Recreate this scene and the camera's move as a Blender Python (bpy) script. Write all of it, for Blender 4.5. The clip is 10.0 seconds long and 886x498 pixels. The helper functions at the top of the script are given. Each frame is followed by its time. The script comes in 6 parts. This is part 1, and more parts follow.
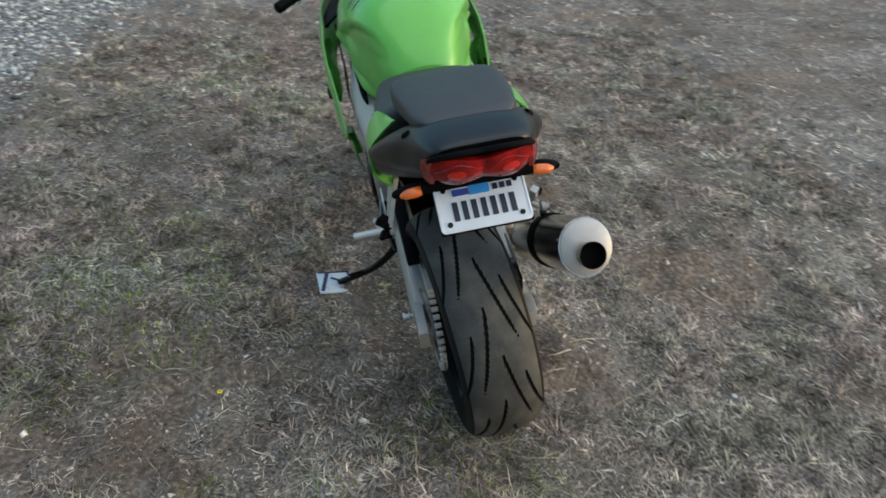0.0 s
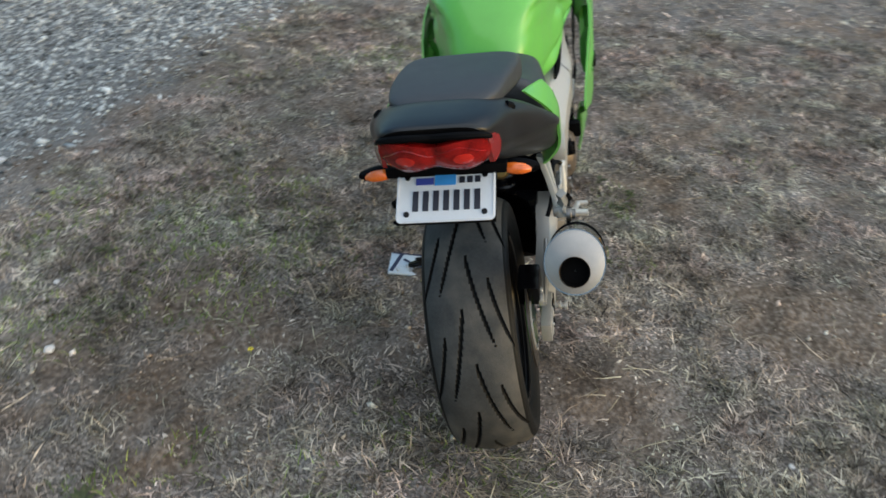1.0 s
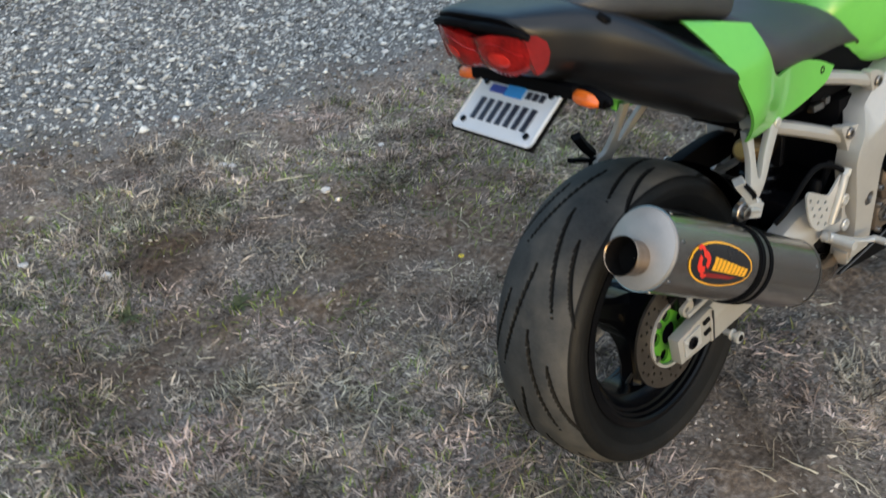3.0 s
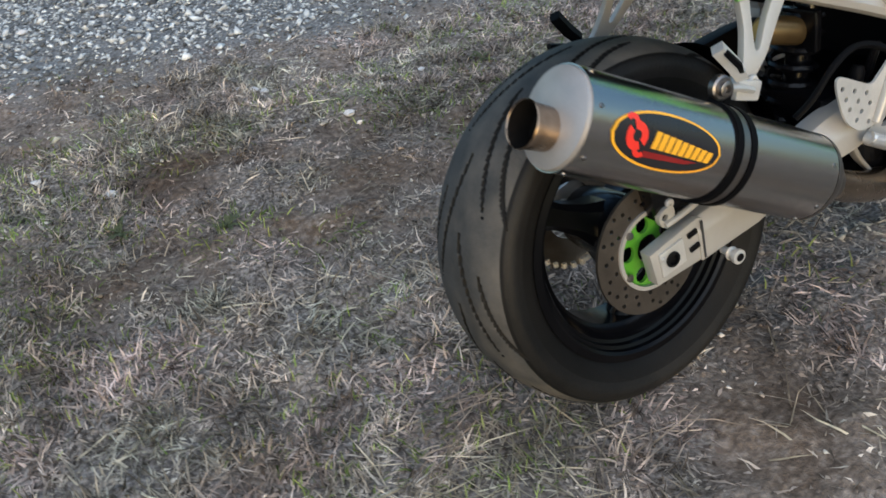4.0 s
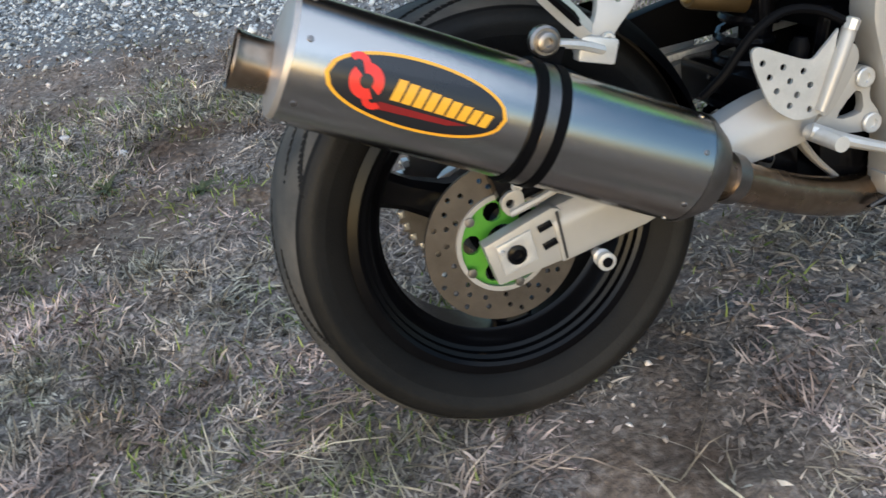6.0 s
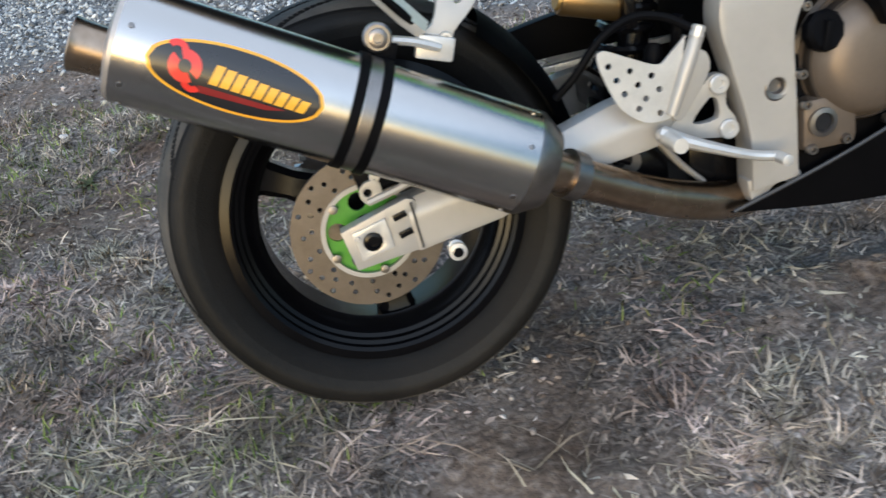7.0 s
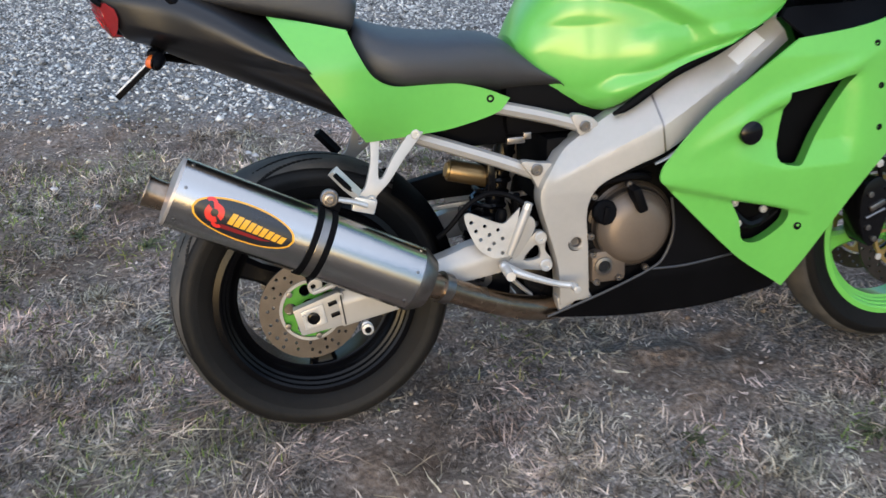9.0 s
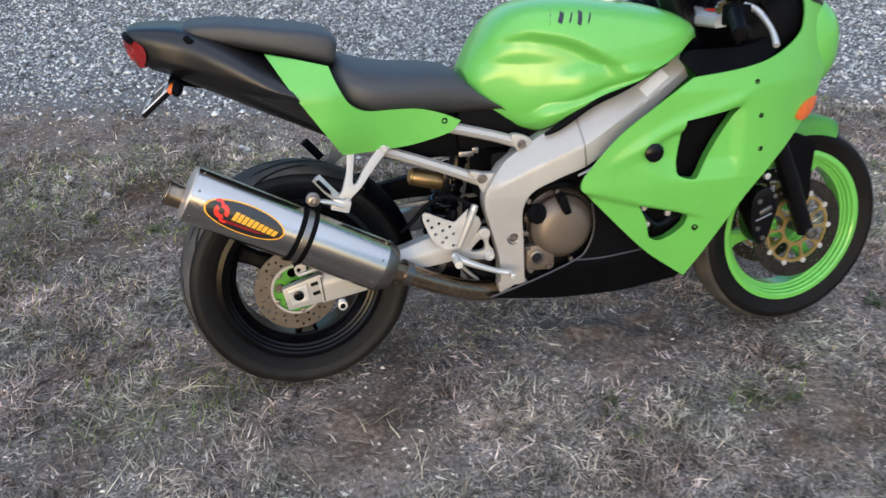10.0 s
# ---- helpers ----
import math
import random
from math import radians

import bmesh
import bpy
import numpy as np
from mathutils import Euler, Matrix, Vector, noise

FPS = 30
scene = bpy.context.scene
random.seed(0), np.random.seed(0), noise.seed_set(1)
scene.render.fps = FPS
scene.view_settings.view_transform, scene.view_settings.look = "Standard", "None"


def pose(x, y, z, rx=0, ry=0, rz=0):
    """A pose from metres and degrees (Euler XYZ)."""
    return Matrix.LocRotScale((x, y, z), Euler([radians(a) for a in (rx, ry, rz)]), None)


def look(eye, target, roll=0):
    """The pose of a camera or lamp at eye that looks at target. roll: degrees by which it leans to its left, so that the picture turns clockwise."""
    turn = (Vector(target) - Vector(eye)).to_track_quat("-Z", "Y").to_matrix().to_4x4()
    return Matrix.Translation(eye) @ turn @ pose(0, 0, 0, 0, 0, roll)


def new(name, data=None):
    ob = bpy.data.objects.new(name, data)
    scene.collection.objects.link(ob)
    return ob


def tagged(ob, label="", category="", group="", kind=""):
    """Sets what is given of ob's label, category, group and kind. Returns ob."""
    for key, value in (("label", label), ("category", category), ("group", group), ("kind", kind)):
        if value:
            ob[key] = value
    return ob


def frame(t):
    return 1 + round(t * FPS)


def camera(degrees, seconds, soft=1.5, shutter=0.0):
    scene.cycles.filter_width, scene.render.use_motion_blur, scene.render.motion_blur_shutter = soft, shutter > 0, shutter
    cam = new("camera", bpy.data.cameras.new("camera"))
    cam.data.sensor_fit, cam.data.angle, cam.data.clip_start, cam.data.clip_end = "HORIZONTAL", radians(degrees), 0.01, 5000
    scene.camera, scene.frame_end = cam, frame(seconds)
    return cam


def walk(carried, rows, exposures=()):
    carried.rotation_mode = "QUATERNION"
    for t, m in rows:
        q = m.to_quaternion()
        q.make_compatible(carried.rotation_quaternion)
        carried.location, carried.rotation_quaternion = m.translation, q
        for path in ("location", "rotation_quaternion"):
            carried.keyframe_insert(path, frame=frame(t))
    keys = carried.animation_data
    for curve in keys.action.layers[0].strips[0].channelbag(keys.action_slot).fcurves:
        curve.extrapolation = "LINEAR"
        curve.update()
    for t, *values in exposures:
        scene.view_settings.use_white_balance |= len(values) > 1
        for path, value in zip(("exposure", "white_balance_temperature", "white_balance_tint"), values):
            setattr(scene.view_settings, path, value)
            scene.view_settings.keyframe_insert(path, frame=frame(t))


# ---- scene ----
cam = camera(54.8, 10.0, soft=1.5, shutter=0.55)
# seconds, x, y, z, then the turn in degrees
ROWS = [
    (0.0, -1.631, 0.496, 1.538, 58.25, -2.97, -100.23),
    (0.5, -1.593, 0.253, 1.509, 58.53, -1.58, -91.75),
    (1.0, -1.557, -0.038, 1.507, 57.03, -1.67, -81.56),
    (1.5, -1.468, -0.288, 1.498, 56.68, -2.08, -69.42),
    (2.0, -1.376, -0.497, 1.489, 57.15, -1.92, -56.04),
    (2.5, -1.23, -0.656, 1.43, 56.52, -0.1, -44.22),
    (3.0, -1.041, -0.722, 1.319, 55.2, 0.51, -38.53),
    (3.2, -0.97, -0.743, 1.271, 54.32, 1.6, -36.87),
    (4.3, -0.617, -0.854, 1.028, 54.62, 5.85, -26.81),
    (4.5, -0.565, -0.87, 1.005, 55.07, 6.24, -25.21),
    (5.0, -0.425, -0.874, 0.971, 54.88, 7.58, -21.52),
    (5.2, -0.369, -0.884, 0.957, 55.13, 8.21, -19.84),
    (6.3, -0.159, -0.927, 0.871, 56.79, 7.83, -13.71),
    (6.5, -0.104, -0.96, 0.858, 57.52, 8.35, -12.45),
    (7.0, 0.003, -1.03, 0.855, 58.4, 7.78, -10.54),
    (7.5, 0.069, -1.096, 0.922, 58.69, 6.64, -10.41),
    (8.0, 0.052, -1.178, 1.033, 59.03, 3.9, -11.93),
    (8.5, -0.006, -1.357, 1.157, 60.98, 1.83, -12.8),
    (9.0, -0.031, -1.508, 1.24, 60.9, 0.83, -12.55),
    (9.5, -0.044, -1.674, 1.349, 59.78, 0.31, -12.72),
    (10.0, -0.044, -1.838, 1.454, 59.6, -0.54, -12.91),
]
# seconds, stops, kelvin, tint: the picture cools a little on the way
walk(cam, [(t, pose(*row)) for t, *row in ROWS], [(0.0, 1.26, 6060, 3), (2.5, 1.24, 5980, 5), (3.2, 1.24, 5860, 6), (5.0, 1.35, 5580, 7), (7.0, 1.35, 5480, 7), (8.5, 1.33, 5490, 11), (10.0, 1.33, 5560, 11)])

# ---- light: dusk, the sun just down behind the camera's side ----
SUN_ELEVATION, SUN_AZIMUTH = 7.0, 200.0  # degrees; azimuth clockwise from +y
world = bpy.data.worlds.new("dusk")
world.use_nodes = True
scene.world = world
wn = world.node_tree
sky = wn.nodes.new("ShaderNodeTexSky")
sky.sky_type = "NISHITA"
sky.sun_disc = False
sky.sun_elevation = radians(SUN_ELEVATION)
sky.sun_rotation = radians(SUN_AZIMUTH)
sky.air_density, sky.dust_density, sky.ozone_density = 1.0, 2.4, 2.0
wn.nodes["Background"].inputs["Strength"].default_value = 0.125
wn.links.new(sky.outputs[0], wn.nodes["Background"].inputs["Color"])
sun = new("sun", bpy.data.lights.new("sun", "SUN"))
sun.data.energy, sun.data.angle, sun.data.color = 0.92, radians(110), (1.0, 0.985, 0.97)
az, el = radians(SUN_AZIMUTH), radians(70)
sun.matrix_world = look((math.sin(az) * math.cos(el) * 20, math.cos(az) * math.cos(el) * 20, math.sin(el) * 20), (0, 0, 0))

# ---- materials ----
def material(name, color, rough=0.5, metal=0.0, coat=0.0, spec=0.5, vary=0.15, scale=30.0, bump=0.0, bump_scale=200.0,
             second=None, stretch=(1, 1, 1), dirt=0.0, dirt_color=(0.22, 0.17, 0.12), aniso=0.0):
    """A surface with variation at two scales, fine relief and, where asked, patches of dust."""
    m = bpy.data.materials.new(name)
    m.use_nodes = True
    nt = m.node_tree
    b = nt.nodes["Principled BSDF"]
    b.inputs["Roughness"].default_value = rough
    b.inputs["Metallic"].default_value = metal
    b.inputs["Coat Weight"].default_value = coat
    b.inputs["Coat Roughness"].default_value = 0.06
    b.inputs["Specular IOR Level"].default_value = spec
    b.inputs["Anisotropic"].default_value = aniso
    tc = nt.nodes.new("ShaderNodeTexCoord")
    mp = nt.nodes.new("ShaderNodeMapping")
    mp.inputs["Scale"].default_value = stretch
    nt.links.new(tc.outputs["Object"], mp.inputs["Vector"])

    def noise_node(s, detail=4.0):
        n = nt.nodes.new("ShaderNodeTexNoise")
        n.inputs["Scale"].default_value = s
        n.inputs["Detail"].default_value = detail
        nt.links.new(mp.outputs[0], n.inputs["Vector"])
        return n

    def ramp(src, lo, hi, c0, c1):
        r = nt.nodes.new("ShaderNodeValToRGB")
        r.color_ramp.elements[0].position, r.color_ramp.elements[1].position = lo, hi
        r.color_ramp.elements[0].color, r.color_ramp.elements[1].color = (*c0, 1), (*c1, 1)
        nt.links.new(src, r.inputs[0])
        return r

    def mix(fac, a, c, mode="MIX"):
        x = nt.nodes.new("ShaderNodeMix")
        x.data_type, x.blend_type = "RGBA", mode
        for sock, v in ((x.inputs[0], fac), (x.inputs[6], a), (x.inputs[7], c)):
            if hasattr(v, "links"):
                nt.links.new(v, sock)
            else:
                sock.default_value = v if isinstance(v, float) else (*v, 1)
        return x.outputs[2]

    dark = tuple(c * (1 - vary) for c in color)
    light = tuple(min(1, c * (1 + vary)) for c in (second or color))
    big, fine = noise_node(scale, 5.0), noise_node(scale * 9, 3.0)
    c = ramp(big.outputs[0], 0.3, 0.7, dark, light).outputs[0]
    c = mix(0.25, c, ramp(fine.outputs[0], 0.35, 0.65, dark, light).outputs[0])
    if dirt:
        d1 = noise_node(scale * 0.45, 6.0)
        r = ramp(d1.outputs[0], 0.45, 0.75, (0, 0, 0), (dirt, dirt, dirt))
        c = mix(r.outputs[0], c, dirt_color)
    nt.links.new(c, b.inputs["Base Color"])
    rr = nt.nodes.new("ShaderNodeMapRange")
    rr.inputs[3].default_value, rr.inputs[4].default_value = max(0.02, rough * 0.8), min(1, rough * 1.2)
    nt.links.new(big.outputs[0], rr.inputs[0])
    nt.links.new(rr.outputs[0], b.inputs["Roughness"])
    if bump:
        n = noise_node(bump_scale, 6.0)
        bp_ = nt.nodes.new("ShaderNodeBump")
        bp_.inputs["Strength"].default_value, bp_.inputs["Distance"].default_value = bump, 0.002
        nt.links.new(n.outputs[0], bp_.inputs["Height"])
        nt.links.new(bp_.outputs[0], b.inputs["Normal"])
    return m


GREEN = material("lime_paint", (0.164, 0.5, 0.08), 0.32, coat=0.5, spec=0.34, vary=0.05, scale=8)
CHARCOAL = material("charcoal_paint", (0.006, 0.006, 0.0075), 0.34, spec=0.5, vary=0.2, scale=14, bump=0.08, bump_scale=600, dirt=0.02)
PLASTIC = material("black_plastic", (0.003, 0.003, 0.0038), 0.55, spec=0.06, vary=0.25, scale=25, bump=0.15, bump_scale=500)
BLACKMETAL = material("black_metal", (0.004, 0.004, 0.005), 0.19, spec=0.22, vary=0.2, scale=20)
VINYL = material("seat_vinyl", (0.03, 0.03, 0.033), 0.52, spec=0.75, vary=0.12, scale=18, bump=0.35, bump_scale=700, dirt=0.03)
RUBBER = material("tyre_rubber", (0.0065, 0.0063, 0.0062), 0.55, spec=0.14, vary=0.3, scale=9, bump=0.3, bump_scale=350, dirt=0.1, dirt_color=(0.05, 0.04, 0.031))
SILVER = material("silver_frame_paint", (0.45, 0.43, 0.4), 0.4, metal=0.3, vary=0.05, scale=10, dirt=0.08)
ALU = material("bare_aluminium", (0.6, 0.59, 0.57), 0.38, metal=0.45, vary=0.1, scale=40, bump=0.1, bump_scale=600)
BRUSHED = material("brushed_titanium", (0.5, 0.475, 0.45), 0.2, metal=1.0, vary=0.02, scale=6, bump=0.06, bump_scale=900)
ENDCAP = material("cap_alloy", (0.46, 0.425, 0.4), 0.42, metal=0.55, vary=0.08, scale=40)
STEEL = material("steel", (0.27, 0.25, 0.235), 0.34, metal=1.0, vary=0.15, scale=60)
FRONTDISC = material("dark_disc_steel", (0.07, 0.06, 0.052), 0.36, metal=0.85, vary=0.2, scale=50)
DISC = material("disc_steel", (0.15, 0.128, 0.108), 0.4, metal=0.9, vary=0.15, scale=50)
PIPE = material("heat_browned_pipe", (0.24, 0.165, 0.1), 0.27, metal=1.0, vary=0.2, scale=9, second=(0.36, 0.28, 0.21))
BRONZE = material("bronze_engine_cover", (0.165, 0.13, 0.1), 0.42, metal=0.5, vary=0.1, scale=18, dirt=0.15)
DARKBRONZE = material("dark_bronze", (0.05, 0.04, 0.032), 0.45, metal=0.5, vary=0.2, scale=18)
GOLD = material("gold_anodised", (0.27, 0.185, 0.085), 0.36, metal=0.85, vary=0.12, scale=30)
WHITE = material("white_plate_paint", (0.74, 0.75, 0.78), 0.35, vary=0.04, scale=20, dirt=0.08)
INK = material("dark_ink", (0.02, 0.022, 0.035), 0.4, vary=0.1)
BLUE = material("blue_sticker", (0.06, 0.3, 0.75), 0.4, vary=0.08)
NAVY = material("navy_ink", (0.05, 0.07, 0.35), 0.4, vary=0.08)
DECALBLACK = material("decal_black", (0.015, 0.015, 0.018), 0.28, coat=0.3, vary=0.1)
DECALRED = material("decal_red", (0.75, 0.035, 0.02), 0.3, coat=0.3, vary=0.08)
DECALYELLOW = material("decal_yellow", (0.85, 0.42, 0.02), 0.3, coat=0.3, vary=0.08)
ORANGE = material("amber_lens", (0.75, 0.15, 0.015), 0.15, coat=0.6, vary=0.2, scale=60)
RED = material("red_lens", (0.15, 0.003, 0.003), 0.14, spec=0.3, coat=0.25, vary=0.4, scale=28, second=(0.3, 0.008, 0.007))
BULB = material("bright_red_lens_core", (0.62, 0.02, 0.012), 0.2, coat=0.4, vary=0.2, scale=60)
SMOKE = material("dark_screen", (0.012, 0.012, 0.013), 0.12, coat=0.5, vary=0.1)
PALEGOLD = material("pale_gold_alloy", (0.55, 0.38, 0.14), 0.34, metal=0.8, vary=0.12, scale=30)
STONE_WHITE = material("pale_stone", (0.62, 0.58, 0.55), 0.8, vary=0.2, scale=40, bump=0.5)
PETAL = material("yellow_petal", (0.8, 0.6, 0.02), 0.6, vary=0.1)
GREYTRIM = material("grey_trim", (0.035, 0.035, 0.037), 0.4, vary=0.1)
FLANK = material("glossy_red_flank", (0.22, 0.006, 0.005), 0.05, spec=0.9, coat=0.8, vary=0.25, scale=40)
CARD = material("white_card", (0.62, 0.7, 0.78), 0.6, vary=0.08, scale=30, dirt=0.15)
NAVYCARD = material("navy_print", (0.02, 0.025, 0.07), 0.5, vary=0.1)
BOREBLACK = material("bore_black", (0.006, 0.005, 0.0045), 0.9, spec=0.1, vary=0.3)
WEED = material("weed_leaf", (0.13, 0.145, 0.065), 0.7, vary=0.4, scale=90)
# Lime darkened for the shade at the rear hub, with dust patches.
CALGREEN = material("shaded_dusty_lime_paint", (0.1, 0.34, 0.02), 0.45, vary=0.1, scale=30, dirt=0.2)
TREAD = material("dusty_tread", (0.047, 0.0455, 0.043), 0.7, spec=0.35, vary=0.35, scale=20, bump=0.4, bump_scale=260, dirt=0.85, dirt_color=(0.16, 0.138, 0.112))
SIDEWALL = material("dusty_sidewall", (0.008, 0.0078, 0.0076), 0.55, spec=0.2, vary=0.35, scale=14, bump=0.35, bump_scale=300, dirt=0.3, dirt_color=(0.052, 0.044, 0.036))
RIMBLACK = material("black_rim_paint", (0.003, 0.003, 0.0038), 0.22, spec=0.15, vary=0.25, scale=20)

# ---- mesh helpers ----
def finish(name, bm, mat, parent=None, label="", smooth=35.0):
    bmesh.ops.recalc_face_normals(bm, faces=bm.faces[:])
    me = bpy.data.meshes.new(name)
    bm.to_mesh(me)
    bm.free()
    me.materials.append(mat)
    if smooth:
        me.polygons.foreach_set("use_smooth", [True] * len(me.polygons))
        me.set_sharp_from_angle(angle=radians(smooth))
    ob = new(name, me)
    if parent is not None:
        ob.parent = parent
    if label:
        ob["label"] = label
    return ob


def part(name, bm, mat, parent, label="", smooth=35.0):
    return finish(name, bm, mat, parent, label, smooth)


def smooth_loop(pts, n=6, closed=True):
    """A rounded line through (x, z) points; a point with a third value is a sharp corner."""
    out, k = [], len(pts)
    for i in range(k if closed else k - 1):
        p0, p1, p2, p3 = (pts[(i + j) % k] if closed else pts[min(max(i + j, 0), k - 1)] for j in (-1, 0, 1, 2))
        a, b = np.array(p1[:2]), np.array(p2[:2])
        m1 = (b - np.array(p0[:2])) * 0.5 if len(p1) < 3 else (b - a)
        m2 = (np.array(p3[:2]) - a) * 0.5 if len(p2) < 3 else (b - a)
        size = np.linalg.norm(b - a)
        m1, m2 = (m * min(1.0, size / max(np.linalg.norm(m), 1e-9)) for m in (m1, m2))
        straight = len(p1) > 2 and len(p2) > 2
        for s in range(1 if straight else n):
            t = s / n
            h = (2 * t**3 - 3 * t**2 + 1) * a + (t**3 - 2 * t**2 + t) * m1 + (-2 * t**3 + 3 * t**2) * b + (t**3 - t**2) * m2
            out.append((float(h[0]), float(h[1])))
    if not closed:
        out.append(tuple(pts[-1][:2]))
    return out


def circle_pts(cx, cz, r, n=16):
    return [(cx + r * math.cos(6.2832 * i / n), cz + r * math.sin(6.2832 * i / n)) for i in range(n)]


def panel(outline, fy, thick, holes=(), edge=0.0, bevel=0.0, inward=1.0):
    """A sheet with an outline in x and z, holes, a side position fy(x, z) and a thickness towards +y (inward 1) or -y."""
    bm = bmesh.new()
    edges = []
    for loop in (outline, *holes):
        vs = [bm.verts.new((x, 0, z)) for x, z in loop]
        edges += [bm.edges.new((vs[i - 1], vs[i])) for i in range(len(vs))]
    bmesh.ops.triangle_fill(bm, edges=edges, use_beauty=True)
    if edge:
        for _ in range(4):
            long = [e for e in bm.edges if e.calc_length() > edge]
            if not long:
                break
            bmesh.ops.subdivide_edges(bm, edges=long, cuts=1)
            bmesh.ops.triangulate(bm, faces=[f for f in bm.faces if len(f.verts) > 3])
        bmesh.ops.beautify_fill(bm, faces=bm.faces[:], edges=[e for e in bm.edges if not e.is_boundary])
    rim = [e for e in bm.edges if e.is_boundary]
    faces = bm.faces[:]
    front_verts = bm.verts[:]
    new_geo = bmesh.ops.duplicate(bm, geom=bm.verts[:] + bm.edges[:] + faces)
    vmap = new_geo["vert_map"]
    for e in rim:
        a, b = e.verts
        bm.faces.new((a, b, vmap[b], vmap[a]))
    for v in front_verts:
        vmap[v].co.y = thick * inward
    for v in bm.verts:
        v.co.y += fy(v.co.x, v.co.z)
    bm.normal_update()
    bmesh.ops.recalc_face_normals(bm, faces=bm.faces[:])
    if bevel:
        sharp = [e for e in bm.edges if len(e.link_faces) == 2 and e.calc_face_angle(0) > 1.0]
        bmesh.ops.bevel(bm, geom=sharp, offset=bevel, segments=2, affect="EDGES", profile=0.6, clamp_overlap=True)
    return bm


def mirrored(bm):
    """The same part for the other side."""
    twin = bm.copy()
    for v in twin.verts:
        v.co.y = -v.co.y
    bmesh.ops.reverse_faces(twin, faces=twin.faces[:])
    return twin


def loft(stations, n=32, mod=None, caps=True):
    """Rings across the bike: x, half width, bottom, top, roundness of the upper and lower half, forward shift of the top, middle y."""
    bm = bmesh.new()
    rings = []
    for x, hw, z0, z1, pu, pl, lean, ym in stations:
        ring = []
        for i in range(n):
            a = 6.2832 * i / n
            c, s = math.cos(a), math.sin(a)
            p = pu if s >= 0 else pl
            yy = hw * math.copysign(abs(c) ** (2 / p), c)
            h = math.copysign(abs(s) ** (2 / p), s)
            co = Vector((x + lean * h, ym + yy, (z0 + z1) / 2 + (z1 - z0) / 2 * h))
            if mod:
                co = mod(co)
            ring.append(bm.verts.new(co))
        rings.append(ring)
    for r0, r1 in zip(rings, rings[1:]):
        for i in range(n):
            bm.faces.new((r0[i - 1], r0[i], r1[i], r1[i - 1]))
    if caps:
        bm.faces.new(rings[0])
        bm.faces.new(rings[-1][::-1])
    return bm


def interp_rows(rows, count):
    """Smoothly more rows between given rows of numbers."""
    rows = np.array(rows, float)
    u = np.linspace(0, len(rows) - 1, count)
    out = []
    for t in u:
        i = min(int(t), len(rows) - 2)
        f = t - i
        p0, p1, p2, p3 = rows[max(i - 1, 0)], rows[i], rows[i + 1], rows[min(i + 2, len(rows) - 1)]
        out.append(0.5 * (2 * p1 + (p2 - p0) * f + (2 * p0 - 5 * p1 + 4 * p2 - p3) * f * f + (3 * p1 - p0 - 3 * p2 + p3) * f**3))
    return [tuple(float(v) for v in r) for r in out]


def tube(points, radius, n=12, caps=True, smooth=4, flat=1.0):
    """A pipe along points; radius may be a list. flat squeezes it along its second cross axis."""
    pts = [Vector(p) for p in points]
    radii = list(radius) if isinstance(radius, (list, tuple)) else [radius] * len(pts)
    if smooth > 1 and len(pts) > 2:
        rows = interp_rows([(*p, r) for p, r in zip(pts, radii)], (len(pts) - 1) * smooth + 1)
        pts, radii = [Vector(r[:3]) for r in rows], [r[3] for r in rows]
    bm = bmesh.new()
    rings, side = [], None
    for i, p in enumerate(pts):
        d = (pts[min(i + 1, len(pts) - 1)] - pts[max(i - 1, 0)]).normalized()
        if side is None:
            side = d.orthogonal().normalized() if abs(d.y) > 0.9 else Vector((0, 1, 0))
        side = (side - d * side.dot(d)).normalized()
        other = d.cross(side)
        rings.append([bm.verts.new(p + radii[i] * (math.cos(6.2832 * k / n) * side + flat * math.sin(6.2832 * k / n) * other)) for k in range(n)])
    for r0, r1 in zip(rings, rings[1:]):
        for k in range(n):
            bm.faces.new((r0[k - 1], r0[k], r1[k], r1[k - 1]))
    if caps:
        bm.faces.new(rings[0])
        bm.faces.new(rings[-1][::-1])
    return bm


def lathe(profile, centre, n=64, closed=True, axis="y", mod=None):
    """Turns (radius, offset) points round an axis through the centre."""
    bm = bmesh.new()
    rings = []
    for k in range(n):
        a = 6.2832 * k / n
        ring = []
        for r, o in profile:
            co = Vector((r * math.cos(a), o, r * math.sin(a))) if axis == "y" else Vector((o, r * math.cos(a), r * math.sin(a)))
            ring.append(bm.verts.new(co + Vector(centre)))
        rings.append(ring)
    m = len(profile)
    for k in range(n):
        for j in range(m if closed else m - 1):
            bm.faces.new((rings[k - 1][j], rings[k][j], rings[k][(j + 1) % m], rings[k - 1][(j + 1) % m]))
    return bm


def turned(profile, start, along, n=24):
    """A solid of revolution from (distance, radius) points, starting at a point and running along a direction."""
    d = Vector(along).normalized()
    side = d.orthogonal().normalized()
    other = d.cross(side)
    bm = bmesh.new()
    rings = []
    for s, r in profile:
        rings.append([bm.verts.new(Vector(start) + d * s + max(r, 1e-5) * (math.cos(6.2832 * k / n) * side + math.sin(6.2832 * k / n) * other)) for k in range(n)])
    for r0, r1 in zip(rings, rings[1:]):
        for k in range(n):
            bm.faces.new((r0[k - 1], r0[k], r1[k], r1[k - 1]))
    bm.faces.new(rings[0])
    bm.faces.new(rings[-1][::-1])
    bmesh.ops.remove_doubles(bm, verts=bm.verts[:], dist=2e-5)
    return bm


